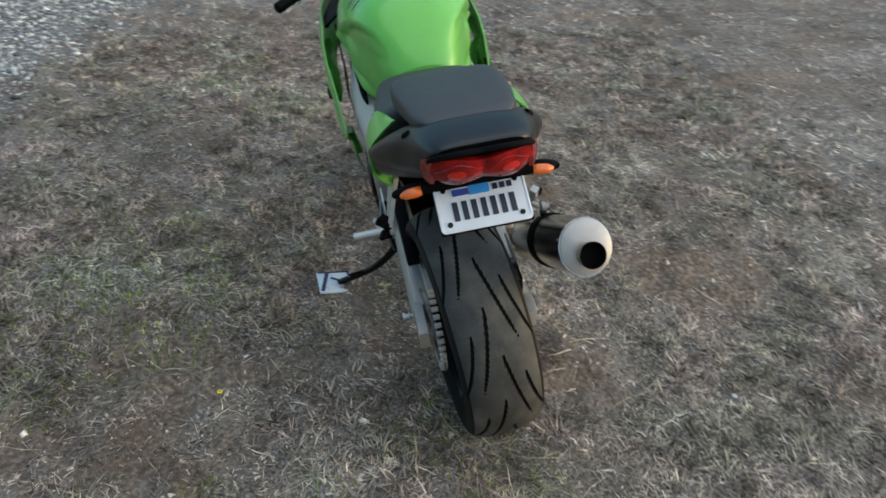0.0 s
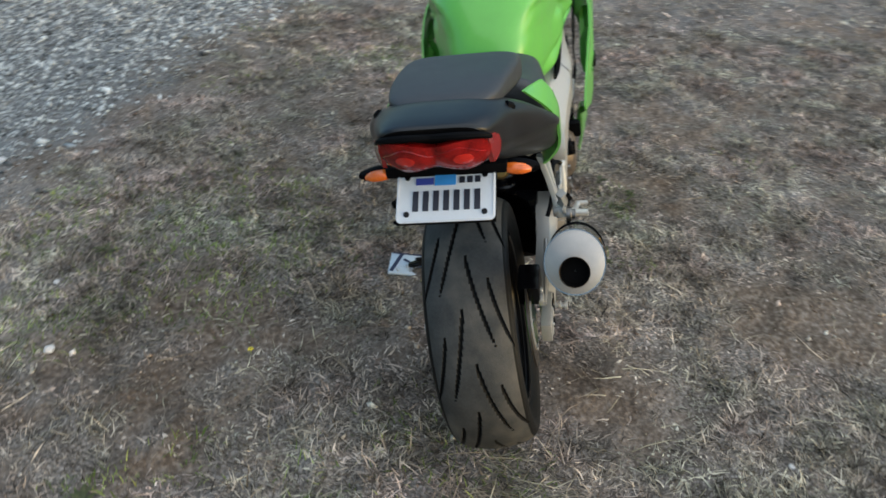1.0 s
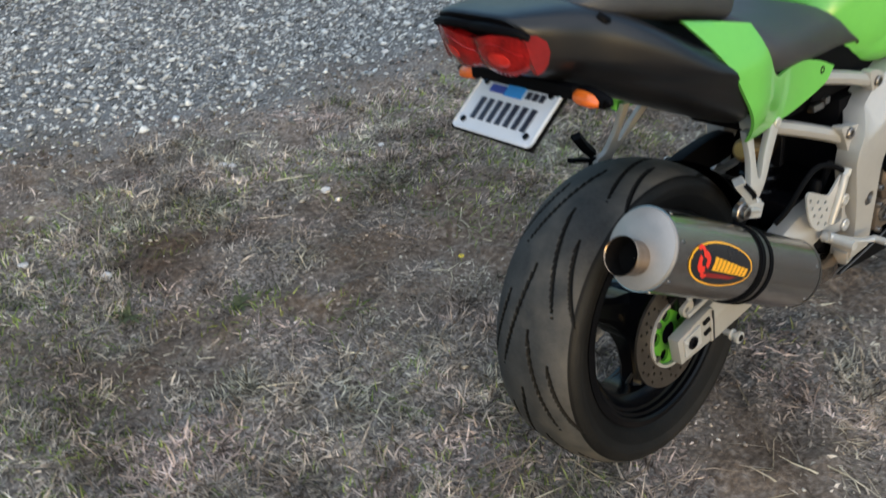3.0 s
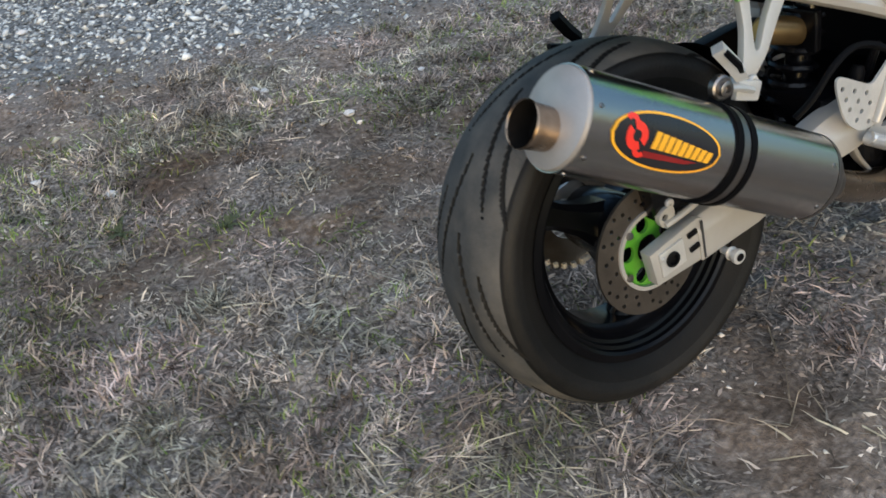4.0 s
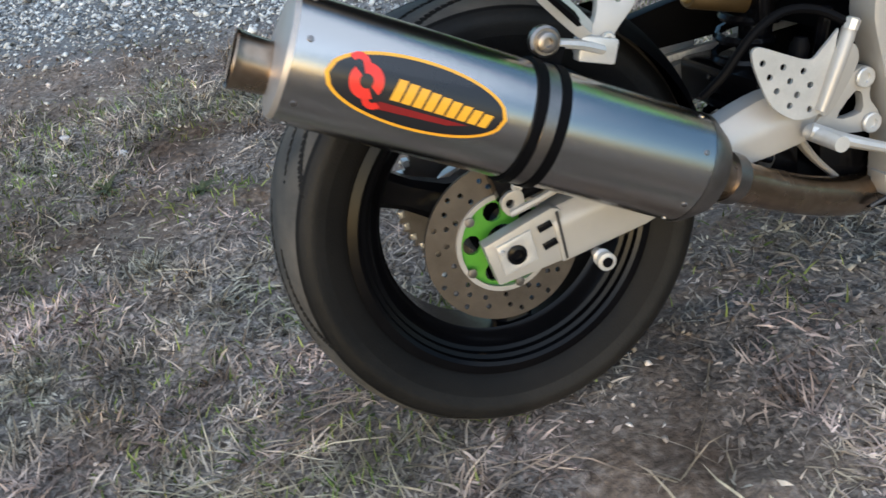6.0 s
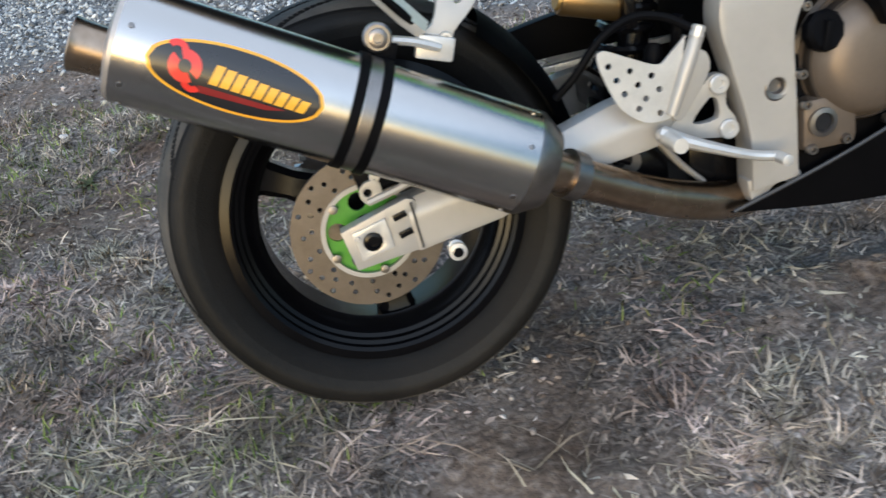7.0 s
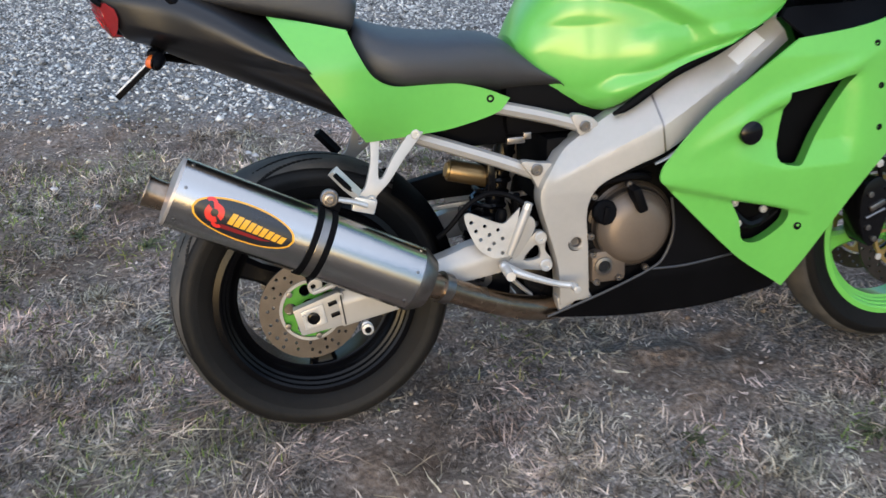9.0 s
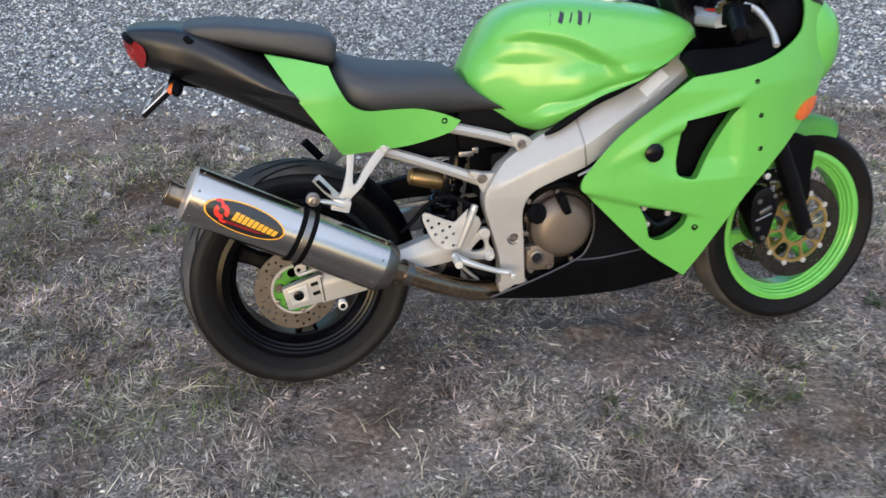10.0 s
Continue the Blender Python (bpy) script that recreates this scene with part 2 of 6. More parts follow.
def block(x0, x1, y0, y1, z0, z1, bevel=0.004, turn=None):
    bm = bmesh.new()
    bmesh.ops.create_cube(bm, size=1.0)
    for v in bm.verts:
        v.co = Vector(((x0 + x1) / 2 + v.co.x * (x1 - x0), (y0 + y1) / 2 + v.co.y * (y1 - y0), (z0 + z1) / 2 + v.co.z * (z1 - z0)))
    if bevel:
        bmesh.ops.bevel(bm, geom=bm.edges[:], offset=bevel, segments=2, affect="EDGES", profile=0.6)
    if turn is not None:
        c = Vector(((x0 + x1) / 2, (y0 + y1) / 2, (z0 + z1) / 2))
        bmesh.ops.transform(bm, matrix=Matrix.Translation(c) @ turn @ Matrix.Translation(-c), verts=bm.verts[:])
    return bm


def joined(*bms):
    out = bmesh.new()
    for b in bms:
        me = bpy.data.meshes.new("tmp")
        b.to_mesh(me)
        b.free()
        out.from_mesh(me)
        bpy.data.meshes.remove(me)
    return out


def bolt(x, y, z, r, parent, mat=None, side=-1, h=0.006, label=""):
    """A socket-head bolt whose axis runs across the bike."""
    b = turned([(0, r * 0.98), (h * 0.7, r), (h, r * 0.85), (h, r * 0.45), (h * 0.35, r * 0.42), (h * 0.35, 0)], (x, y, z), (0, side, 0), 16)
    return part("bolt", b, mat or STEEL, parent, label)


def flat(y):
    return lambda x, z: y


# ---- ground: dry grass beside a gravel drive ----
def gravel_edge(x):
    return 1.9 - 0.05 * x + (0.28 * -x if x < 0 else 0.0) - 0.05 * max(0.0, x - 1) ** 2


def ground_height(x, y):
    far = max(0.0, min(1.0, (math.hypot(x, y) - 6) / 4))
    p = Vector((x, y, 0))
    h = 0.018 * noise.noise(p * 1.3) + 0.011 * noise.noise(p * 4.1) + 0.016 * noise.noise(p * 8) + 0.018 * noise.noise(p * 16)
    near = max(math.exp(-((x * x + y * y) / 0.06)), math.exp(-(((x - 1.4) ** 2 + y * y) / 0.06)))
    flatter = 0.35 if y > gravel_edge(x) else 1.0
    return (h * flatter * (1 - near) - 0.004) * (1 - far)


GRID = []
TONE = []
# darker, browner places and paler, bleached ones: x, y, spread, depth
# Entries round (0.2, -0.2) add the motorcycle's shade to the brown soil.
DARKER = [(0.57, -0.72, 0.03, 0.8), (0.44, -1.0, 0.04, 0.9), (0.2, -0.52, 0.015, 0.5), (1.07, 0.6, 0.03, 0.5), (-0.22, 0.07, 0.012, 0.5), (2.2, -0.95, 0.05, 0.5), (2.15, -1.74, 0.06, 0.5), (-0.44, 1.24, 0.03, 0.9), (-0.84, 1.03, 0.04, 0.5), (0.2, -0.2, 0.03, 1.1), (-0.41, 2.05, 0.02, 0.6), (0.07, 1.13, 0.015, 0.6), (-0.78, 0.85, 0.03, 0.4), (-0.6, 0.2, 0.05, 0.35), (0.34, -0.12, 0.03, 0.4)]
# The wide (-0.45, 0.35) entry dims the near grass against the far glow.
DARKER += [(1.38, -0.28, 0.1, 0.5), (1.17, -0.58, 0.08, 0.4), (0.95, -0.2, 0.05, 0.4), (-0.45, 0.35, 0.3, 0.22), (0.88, -0.45, 0.02, 0.3), (0.98, -0.07, 0.02, 0.3), (0.59, 0.16, 0.03, 0.2), (-0.29, 1.5, 0.03, 0.4), (1.77, 0.99, 0.05, 0.5), (0.44, 0.6, 0.05, 0.4), (0.1, 0.96, 0.1, 0.35), (-0.54, 0.98, 0.08, 0.2), (-0.8, 0.7, 0.08, 0.3), (-0.26, -0.16, 0.03, 0.35), (-0.7, 0.35, 0.06, 0.3), (0.25, -0.24, 0.02, 0.6), (0.34, -0.1, 0.02, 0.4), (0.5, -0.2, 0.02, 0.4), (0.38, 1.39, 0.04, 0.5), (-0.34, 0.93, 0.06, 0.4), (-0.07, 0.67, 0.04, 0.4), (0.88, 1.15, 0.05, 0.4)]
# The first two wide entries put far sky glow into the colour.
PALER = [(1.6, 0.3, 0.6, 0.1), (1.5, -0.9, 0.5, 0.15), (0.12, 1.5, 0.1, 0.5), (0.55, 1.62, 0.1, 0.5), (0.49, -0.31, 0.02, 0.8), (0.35, -0.76, 0.04, 0.6), (0.12, -0.12, 0.012, 0.4), (0.23, 1.72, 0.04, 0.7), (0.04, 1.45, 0.08, 0.5), (-0.25, 0.62, 0.09, 0.6), (0.64, -0.25, 0.06, 0.7), (-0.39, 0.05, 0.03, 0.4), (-0.73, 0.47, 0.01, 0.3)]


# worn bare places: x, y, spread, depth
BARE = [(-0.22, 0.07, 0.012, 0.5), (0.57, -0.72, 0.02, 0.6), (0.44, -1.0, 0.03, 0.5), (-0.78, 0.85, 0.02, 0.5), (0.98, -0.07, 0.02, 0.5), (0.13, -0.25, 0.02, 0.8), (0.41, -0.98, 0.03, 0.5), (0.66, -0.78, 0.02, 0.4), (-0.43, 1.22, 0.015, 0.7), (-0.89, 1.03, 0.03, 0.6), (0.05, 1.13, 0.012, 0.7), (0.78, -0.12, 0.03, 0.6), (0.72, 1.12, 0.02, 0.5), (1.35, -0.42, 0.02, 0.6)]


def litter(x, y):
    """How thickly dead grass covers the soil: from bare (below 0) to matted (above 0)."""
    p = Vector((x, y, 3.7))
    worn = sum(depth * math.exp(-((x - a) ** 2 + (y - b) ** 2) / size) for a, b, size, depth in BARE)
    return -worn + 0.7 * noise.noise(p * 1.9) + 0.5 * noise.noise(p * 5.3) + 0.4 * noise.noise(p * 13) + 0.35


def ground_tone(x, y):
    """From -1, brown soil and painted shade, to 1, bleached grass and painted glow; in drifts of a hand's and an arm's
    width.
    """
    p = Vector((x, y, 8.2))
    t = 0.25 + 0.35 * noise.noise(p * 1.7) + 0.75 * noise.noise(p * 4.2) + 0.55 * noise.noise(p * 11)
    t -= 0.62 * sum(depth * math.exp(-((x - a) ** 2 + (y - b) ** 2) / size) for a, b, size, depth in DARKER)
    t += sum(depth * math.exp(-((x - a) ** 2 + (y - b) ** 2) / size) for a, b, size, depth in PALER)
    return max(-1.0, min(1.0, t))


def tone_nodes(nt):
    """The tint of the ground's drifts, for soil, litter and grass alike."""
    a = nt.nodes.new("ShaderNodeAttribute")
    a.attribute_name = "tone"
    k = nt.nodes.new("ShaderNodeMapRange")
    k.inputs[1].default_value, k.inputs[2].default_value = -1.0, 1.0
    nt.links.new(a.outputs["Fac"], k.inputs[0])
    r = nt.nodes.new("ShaderNodeValToRGB")
    r.color_ramp.elements.new(0.5)
    for e, (p, c) in zip(r.color_ramp.elements, ((0.0, (0.5, 0.425, 0.36)), (0.5, (1.0, 0.99, 0.975)), (1.0, (1.42, 1.42, 1.43)))):
        e.position, e.color = p, (*c, 1)
    nt.links.new(k.outputs[0], r.inputs[0])
    return r.outputs[0]


def make_ground():
    inner = lambda a, b, s: list(np.arange(a, b, s))
    xs = [-160, -60, -25, -14] + inner(-10, -3, 0.22) + inner(-3, 5, 0.022) + inner(5.02, 12, 0.22) + [14, 30, 70, 160]
    ys = [-160, -60, -25, -13] + inner(-9, -2, 0.22) + inner(-2, 4, 0.022) + inner(4.02, 10, 0.22) + [15, 30, 70, 160]
    zs = np.array([[ground_height(x, y) for x in xs] for y in ys])
    GRID.extend([np.array(xs, float), np.array(ys, float), zs])
    TONE.append(np.array([[ground_tone(x, y) if -10 < x < 12 and -9 < y < 10 else 0.0 for x in xs] for y in ys]))
    verts = [(x, y, zs[j, i]) for j, y in enumerate(ys) for i, x in enumerate(xs)]
    w = len(xs)
    faces = [(j * w + i, j * w + i + 1, (j + 1) * w + i + 1, (j + 1) * w + i) for j in range(len(ys) - 1) for i in range(w - 1)]
    me = bpy.data.meshes.new("ground")
    me.from_pydata(verts, [], faces)
    me.polygons.foreach_set("use_smooth", [True] * len(faces))
    cover = me.attributes.new("litter", "FLOAT", "POINT")
    cover.data.foreach_set("value", [litter(x, y) if -10 < x < 11.8 and -9 < y < 9.8 else 0.3 for y in ys for x in xs])
    drift = me.attributes.new("tone", "FLOAT", "POINT")
    drift.data.foreach_set("value", TONE[0].ravel().astype(np.float32))
    m = bpy.data.materials.new("soil_and_gravel_dust")
    m.use_nodes = True
    nt = m.node_tree
    b = nt.nodes["Principled BSDF"]
    b.inputs["Roughness"].default_value = 0.95
    b.inputs["Specular IOR Level"].default_value = 0.15
    geo = nt.nodes.new("ShaderNodeNewGeometry")

    def tex(s, d=6.0):
        n = nt.nodes.new("ShaderNodeTexNoise")
        n.inputs["Scale"].default_value, n.inputs["Detail"].default_value = s, d
        nt.links.new(geo.outputs["Position"], n.inputs["Vector"])
        return n.outputs[0]

    def ramp(src, stops):
        r = nt.nodes.new("ShaderNodeValToRGB")
        while len(r.color_ramp.elements) < len(stops):
            r.color_ramp.elements.new(0.5)
        for e, (p, c) in zip(r.color_ramp.elements, stops):
            e.position, e.color = p, (*c, 1)
        nt.links.new(src, r.inputs[0])
        return r.outputs[0]

    def mix(f, a, c):
        x = nt.nodes.new("ShaderNodeMix")
        x.data_type = "RGBA"
        for s, v in ((x.inputs[0], f), (x.inputs[6], a), (x.inputs[7], c)):
            if hasattr(v, "links"):
                nt.links.new(v, s)
            else:
                s.default_value = v
        return x.outputs[2]

    att = nt.nodes.new("ShaderNodeAttribute")
    att.attribute_name = "litter"
    cov = nt.nodes.new("ShaderNodeMapRange")
    cov.inputs[1].default_value, cov.inputs[2].default_value = -0.3, 0.35
    nt.links.new(att.outputs["Fac"], cov.inputs[0])
    bare = mix(0.5, ramp(tex(2.2), [(0.35, (0.11, 0.08, 0.058)), (0.65, (0.2, 0.15, 0.114))]), ramp(tex(60), [(0.34, (0.035, 0.026, 0.02)), (0.5, (0.145, 0.11, 0.085)), (0.68, (0.36, 0.3, 0.25))]))
    mat_ = mix(0.6, ramp(tex(6), [(0.35, (0.11, 0.093, 0.08)), (0.65, (0.25, 0.217, 0.19))]), ramp(tex(110), [(0.36, (0.022, 0.018, 0.015)), (0.5, (0.15, 0.129, 0.113)), (0.68, (0.42, 0.37, 0.325))]))
    soil = mix(cov.outputs[0], bare, mat_)
    tinted = nt.nodes.new("ShaderNodeVectorMath")
    tinted.operation = "MULTIPLY"
    nt.links.new(soil, tinted.inputs[0])
    nt.links.new(tone_nodes(nt), tinted.inputs[1])
    soil = tinted.outputs[0]
    dust = mix(0.5, ramp(tex(2.5), [(0.3, (0.13, 0.126, 0.12)), (0.7, (0.22, 0.214, 0.204))]),
               ramp(tex(90), [(0.34, (0.03, 0.029, 0.028)), (0.5, (0.17, 0.166, 0.16)), (0.66, (0.46, 0.452, 0.44))]))
    # the ragged edge of the gravel, as a bent line
    sep = nt.nodes.new("ShaderNodeSeparateXYZ")
    nt.links.new(geo.outputs["Position"], sep.inputs[0])

    def mth(op, a, c):
        n = nt.nodes.new("ShaderNodeMath")
        n.operation = op
        for s, v in zip(n.inputs, (a, c)):
            if hasattr(v, "links"):
                nt.links.new(v, s)
            else:
                s.default_value = v
        return n.outputs[0]

    x, y = sep.outputs[0], sep.outputs[1]
    left = mth("MULTIPLY", mth("MINIMUM", x, 0.0), -0.28)
    right = mth("MULTIPLY", mth("POWER", mth("MAXIMUM", mth("SUBTRACT", x, 1.0), 0.0), 2.0), -0.05)
    edge = mth("ADD", mth("ADD", mth("ADD", 1.9, mth("MULTIPLY", x, -0.05)), left), right)
    off = mth("ADD", mth("SUBTRACT", y, edge), mth("MULTIPLY", mth("SUBTRACT", tex(3.0), 0.5), 0.9))
    mr = nt.nodes.new("ShaderNodeMapRange")
    mr.inputs[1].default_value, mr.inputs[2].default_value = -0.12, 0.22
    nt.links.new(off, mr.inputs[0])
    nt.links.new(mix(mr.outputs[0], soil, dust), b.inputs["Base Color"])
    bump = nt.nodes.new("ShaderNodeBump")
    bump.inputs["Strength"].default_value, bump.inputs["Distance"].default_value = 0.8, 0.012
    nt.links.new(tex(70, 8.0), bump.inputs["Height"])
    nt.links.new(bump.outputs[0], b.inputs["Normal"])
    me.materials.append(m)
    tagged(new("ground", me), "bare brown soil under dry grass, running into grey gravel", "ground", kind="structure")


def island_material(name, stops, rough=0.8, spec=0.2, mottle=0.5, fleck=0.42, cool=(0.95, 1.0, 0.86), warm=(1.11, 0.97, 0.92)):
    """Each blade or stone takes its own shade from the ramp."""
    m = bpy.data.materials.new(name)
    m.use_nodes = True
    nt = m.node_tree
    b = nt.nodes["Principled BSDF"]
    b.inputs["Roughness"].default_value, b.inputs["Specular IOR Level"].default_value = rough, spec
    g = nt.nodes.new("ShaderNodeNewGeometry")
    r = nt.nodes.new("ShaderNodeValToRGB")
    while len(r.color_ramp.elements) < len(stops):
        r.color_ramp.elements.new(0.5)
    for e, (p, c) in zip(r.color_ramp.elements, stops):
        e.position, e.color = p, (*c, 1)
    nt.links.new(g.outputs["Random Per Island"], r.inputs[0])
    n = nt.nodes.new("ShaderNodeTexNoise")
    n.inputs["Scale"].default_value, n.inputs["Detail"].default_value = 30.0, 4.0
    nt.links.new(g.outputs["Position"], n.inputs["Vector"])
    k = nt.nodes.new("ShaderNodeMapRange")
    k.inputs[1].default_value, k.inputs[2].default_value = 0.33, 0.67
    k.inputs[3].default_value, k.inputs[4].default_value = 1 - fleck, 1 + fleck
    nt.links.new(n.outputs[0], k.inputs[0])
    n2 = nt.nodes.new("ShaderNodeTexNoise")
    n2.inputs["Scale"].default_value, n2.inputs["Detail"].default_value = 8.5, 4.0
    nt.links.new(g.outputs["Position"], n2.inputs["Vector"])
    k2 = nt.nodes.new("ShaderNodeMapRange")
    k2.inputs[1].default_value, k2.inputs[2].default_value = 0.3, 0.7
    k2.inputs[3].default_value, k2.inputs[4].default_value = 1 - mottle, 1 + mottle
    nt.links.new(n2.outputs[0], k2.inputs[0])
    both = nt.nodes.new("ShaderNodeMath")
    both.operation = "MULTIPLY"
    nt.links.new(k.outputs[0], both.inputs[0])
    nt.links.new(k2.outputs[0], both.inputs[1])
    x = nt.nodes.new("ShaderNodeVectorMath")
    x.operation = "SCALE"
    nt.links.new(r.outputs[0], x.inputs[0])
    nt.links.new(both.outputs[0], x.inputs[3])
    # patches that are browner or more olive than the rest
    n3 = nt.nodes.new("ShaderNodeTexNoise")
    n3.inputs["Scale"].default_value, n3.inputs["Detail"].default_value = 3.3, 3.0
    nt.links.new(g.outputs["Position"], n3.inputs["Vector"])
    hue = nt.nodes.new("ShaderNodeValToRGB")
    hue.color_ramp.elements[0].position, hue.color_ramp.elements[1].position = 0.36, 0.64
    hue.color_ramp.elements[0].color, hue.color_ramp.elements[1].color = (*cool, 1), (*warm, 1)
    nt.links.new(n3.outputs[0], hue.inputs[0])
    tint = nt.nodes.new("ShaderNodeVectorMath")
    tint.operation = "MULTIPLY"
    nt.links.new(x.outputs[0], tint.inputs[0])
    nt.links.new(hue.outputs[0], tint.inputs[1])
    drift = nt.nodes.new("ShaderNodeVectorMath")
    drift.operation = "MULTIPLY"
    nt.links.new(tint.outputs[0], drift.inputs[0])
    nt.links.new(tone_nodes(nt), drift.inputs[1])
    nt.links.new(drift.outputs[0], b.inputs["Base Color"])
    return m


def heights(px, py, table=None):
    """The ground's height, or another table over its grid, at many places."""
    gx, gy, gz = GRID
    gz = gz if table is None else table
    i = np.clip(np.searchsorted(gx, px) - 1, 0, len(gx) - 2)
    j = np.clip(np.searchsorted(gy, py) - 1, 0, len(gy) - 2)
    u, v = (px - gx[i]) / (gx[i + 1] - gx[i]), (py - gy[j]) / (gy[j + 1] - gy[j])
    return (gz[j, i] * (1 - u) + gz[j, i + 1] * u) * (1 - v) + (gz[j + 1, i] * (1 - u) + gz[j + 1, i + 1] * u) * v


def blades(name, px, py, length, width, rise, mat, label, category="grass", rng=None, curl=0.5, segments=2, loose=0.75):
    """Thin bent strips, each a little mesh island of its own, joined into one object."""
    n = len(px)
    # trampled: neighbours lie much the same way
    az = 7.0 * patchy(px, py, 2.6, 21.0) + rng.normal(0, loose, n) + np.pi * rng.integers(0, 2, n)
    side = np.stack([-np.sin(az), np.cos(az), rng.normal(0, 0.4, n)], 1) * (width / 2)[:, None]
    p = np.stack([px, py, heights(px, py) - 0.002], 1)
    rows, bend = [p], rise.copy()
    turn = az.copy()
    for s in range(segments):
        d = np.stack([np.cos(turn) * np.cos(bend), np.sin(turn) * np.cos(bend), np.sin(bend)], 1)
        p = p + d * (length / segments)[:, None]
        p[:, 2] = np.maximum(p[:, 2], rows[0][:, 2] + 0.003)
        rows.append(p)
        bend = bend - curl * rng.uniform(0.3, 1.3, n)
        turn = turn + rng.normal(0, 0.2, n)
    verts = np.empty((n, 2 * segments + 1, 3))
    for s in range(segments):
        taper = 1.0 - 0.6 * s / segments
        verts[:, 2 * s] = rows[s] - side * taper
        verts[:, 2 * s + 1] = rows[s] + side * taper
    verts[:, 2 * segments] = rows[segments]
    k = 2 * segments + 1
    base = np.arange(n)[:, None] * k
    tris = []
    for s in range(segments - 1):
        tris += [(2 * s, 2 * s + 1, 2 * s + 3), (2 * s, 2 * s + 3, 2 * s + 2)]
    tris.append((2 * segments - 2, 2 * segments - 1, 2 * segments))
    faces = (base[:, None, :] + np.array(tris)[None]).reshape(-1, 3)
    me = bpy.data.meshes.new(name)
    me.vertices.add(n * k)
    me.vertices.foreach_set("co", verts.ravel())
    me.loops.add(faces.size)
    me.loops.foreach_set("vertex_index", faces.ravel().astype(np.int32))
    me.polygons.add(len(faces))
    me.polygons.foreach_set("loop_start", np.arange(0, faces.size, 3, dtype=np.int32))
    me.update(calc_edges=True)
    drift = me.attributes.new("tone", "FLOAT", "POINT")
    drift.data.foreach_set("value", np.repeat(heights(px, py, TONE[0]), k).astype(np.float32))
    me.materials.append(mat)
    return tagged(new(name, me), label, category, kind="stuff")


def patchy(px, py, scale, seed):
    return np.array([noise.noise(Vector((a * scale, b * scale, seed))) for a, b in zip(px, py)])


def scatter(rng, count, x0, x1, y0, y1):
    return rng.uniform(x0, x1, count), rng.uniform(y0, y1, count)


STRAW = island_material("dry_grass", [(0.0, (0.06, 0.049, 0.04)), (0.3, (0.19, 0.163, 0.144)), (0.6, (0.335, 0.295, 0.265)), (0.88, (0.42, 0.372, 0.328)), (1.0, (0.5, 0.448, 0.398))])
# Sky glow on far, grazing grass is put into this lighter ramp.
FARSTRAW = island_material("far_grass_brightened", [(0.0, (0.1, 0.081, 0.069)), (0.3, (0.26, 0.224, 0.198)), (0.65, (0.47, 0.412, 0.37)), (1.0, (0.68, 0.605, 0.545))])
LITTER = island_material("grass_litter", [(0.0, (0.055, 0.044, 0.036)), (0.35, (0.185, 0.156, 0.138)), (0.65, (0.325, 0.285, 0.257)), (0.9, (0.42, 0.373, 0.338)), (1.0, (0.54, 0.488, 0.448))])
TUFT = island_material("tuft_blades", [(0.0, (0.055, 0.045, 0.036)), (0.35, (0.185, 0.158, 0.138)), (0.7, (0.335, 0.295, 0.262)), (1.0, (0.47, 0.416, 0.37))], mottle=0.6)
PALE = island_material("pale_straw", [(0.0, (0.22, 0.185, 0.14)), (0.6, (0.36, 0.315, 0.25)), (1.0, (0.5, 0.45, 0.36))])
GREENBLADE = island_material("green_grass", [(0.0, (0.07, 0.105, 0.028)), (0.5, (0.145, 0.195, 0.058)), (1.0, (0.27, 0.31, 0.11))])
PEBBLE = island_material("crushed_stone", [(0.0, (0.07, 0.07, 0.07)), (0.3, (0.27, 0.268, 0.262)), (0.65, (0.55, 0.546, 0.53)), (0.92, (0.7, 0.69, 0.665)), (1.0, (0.82, 0.81, 0.78))], 0.85, mottle=0.15, fleck=0.2, cool=(1, 1, 1), warm=(1, 1, 1))
CHIP = island_material("stone_chips", [(0.0, (0.12, 0.09, 0.07)), (0.45, (0.3, 0.25, 0.21)), (0.75, (0.48, 0.44, 0.4)), (1.0, (0.72, 0.69, 0.66))], 0.85, mottle=0.2, fleck=0.3)


def cover_at(px, py):
    return np.array([litter(a, b) for a, b in zip(px, py)])


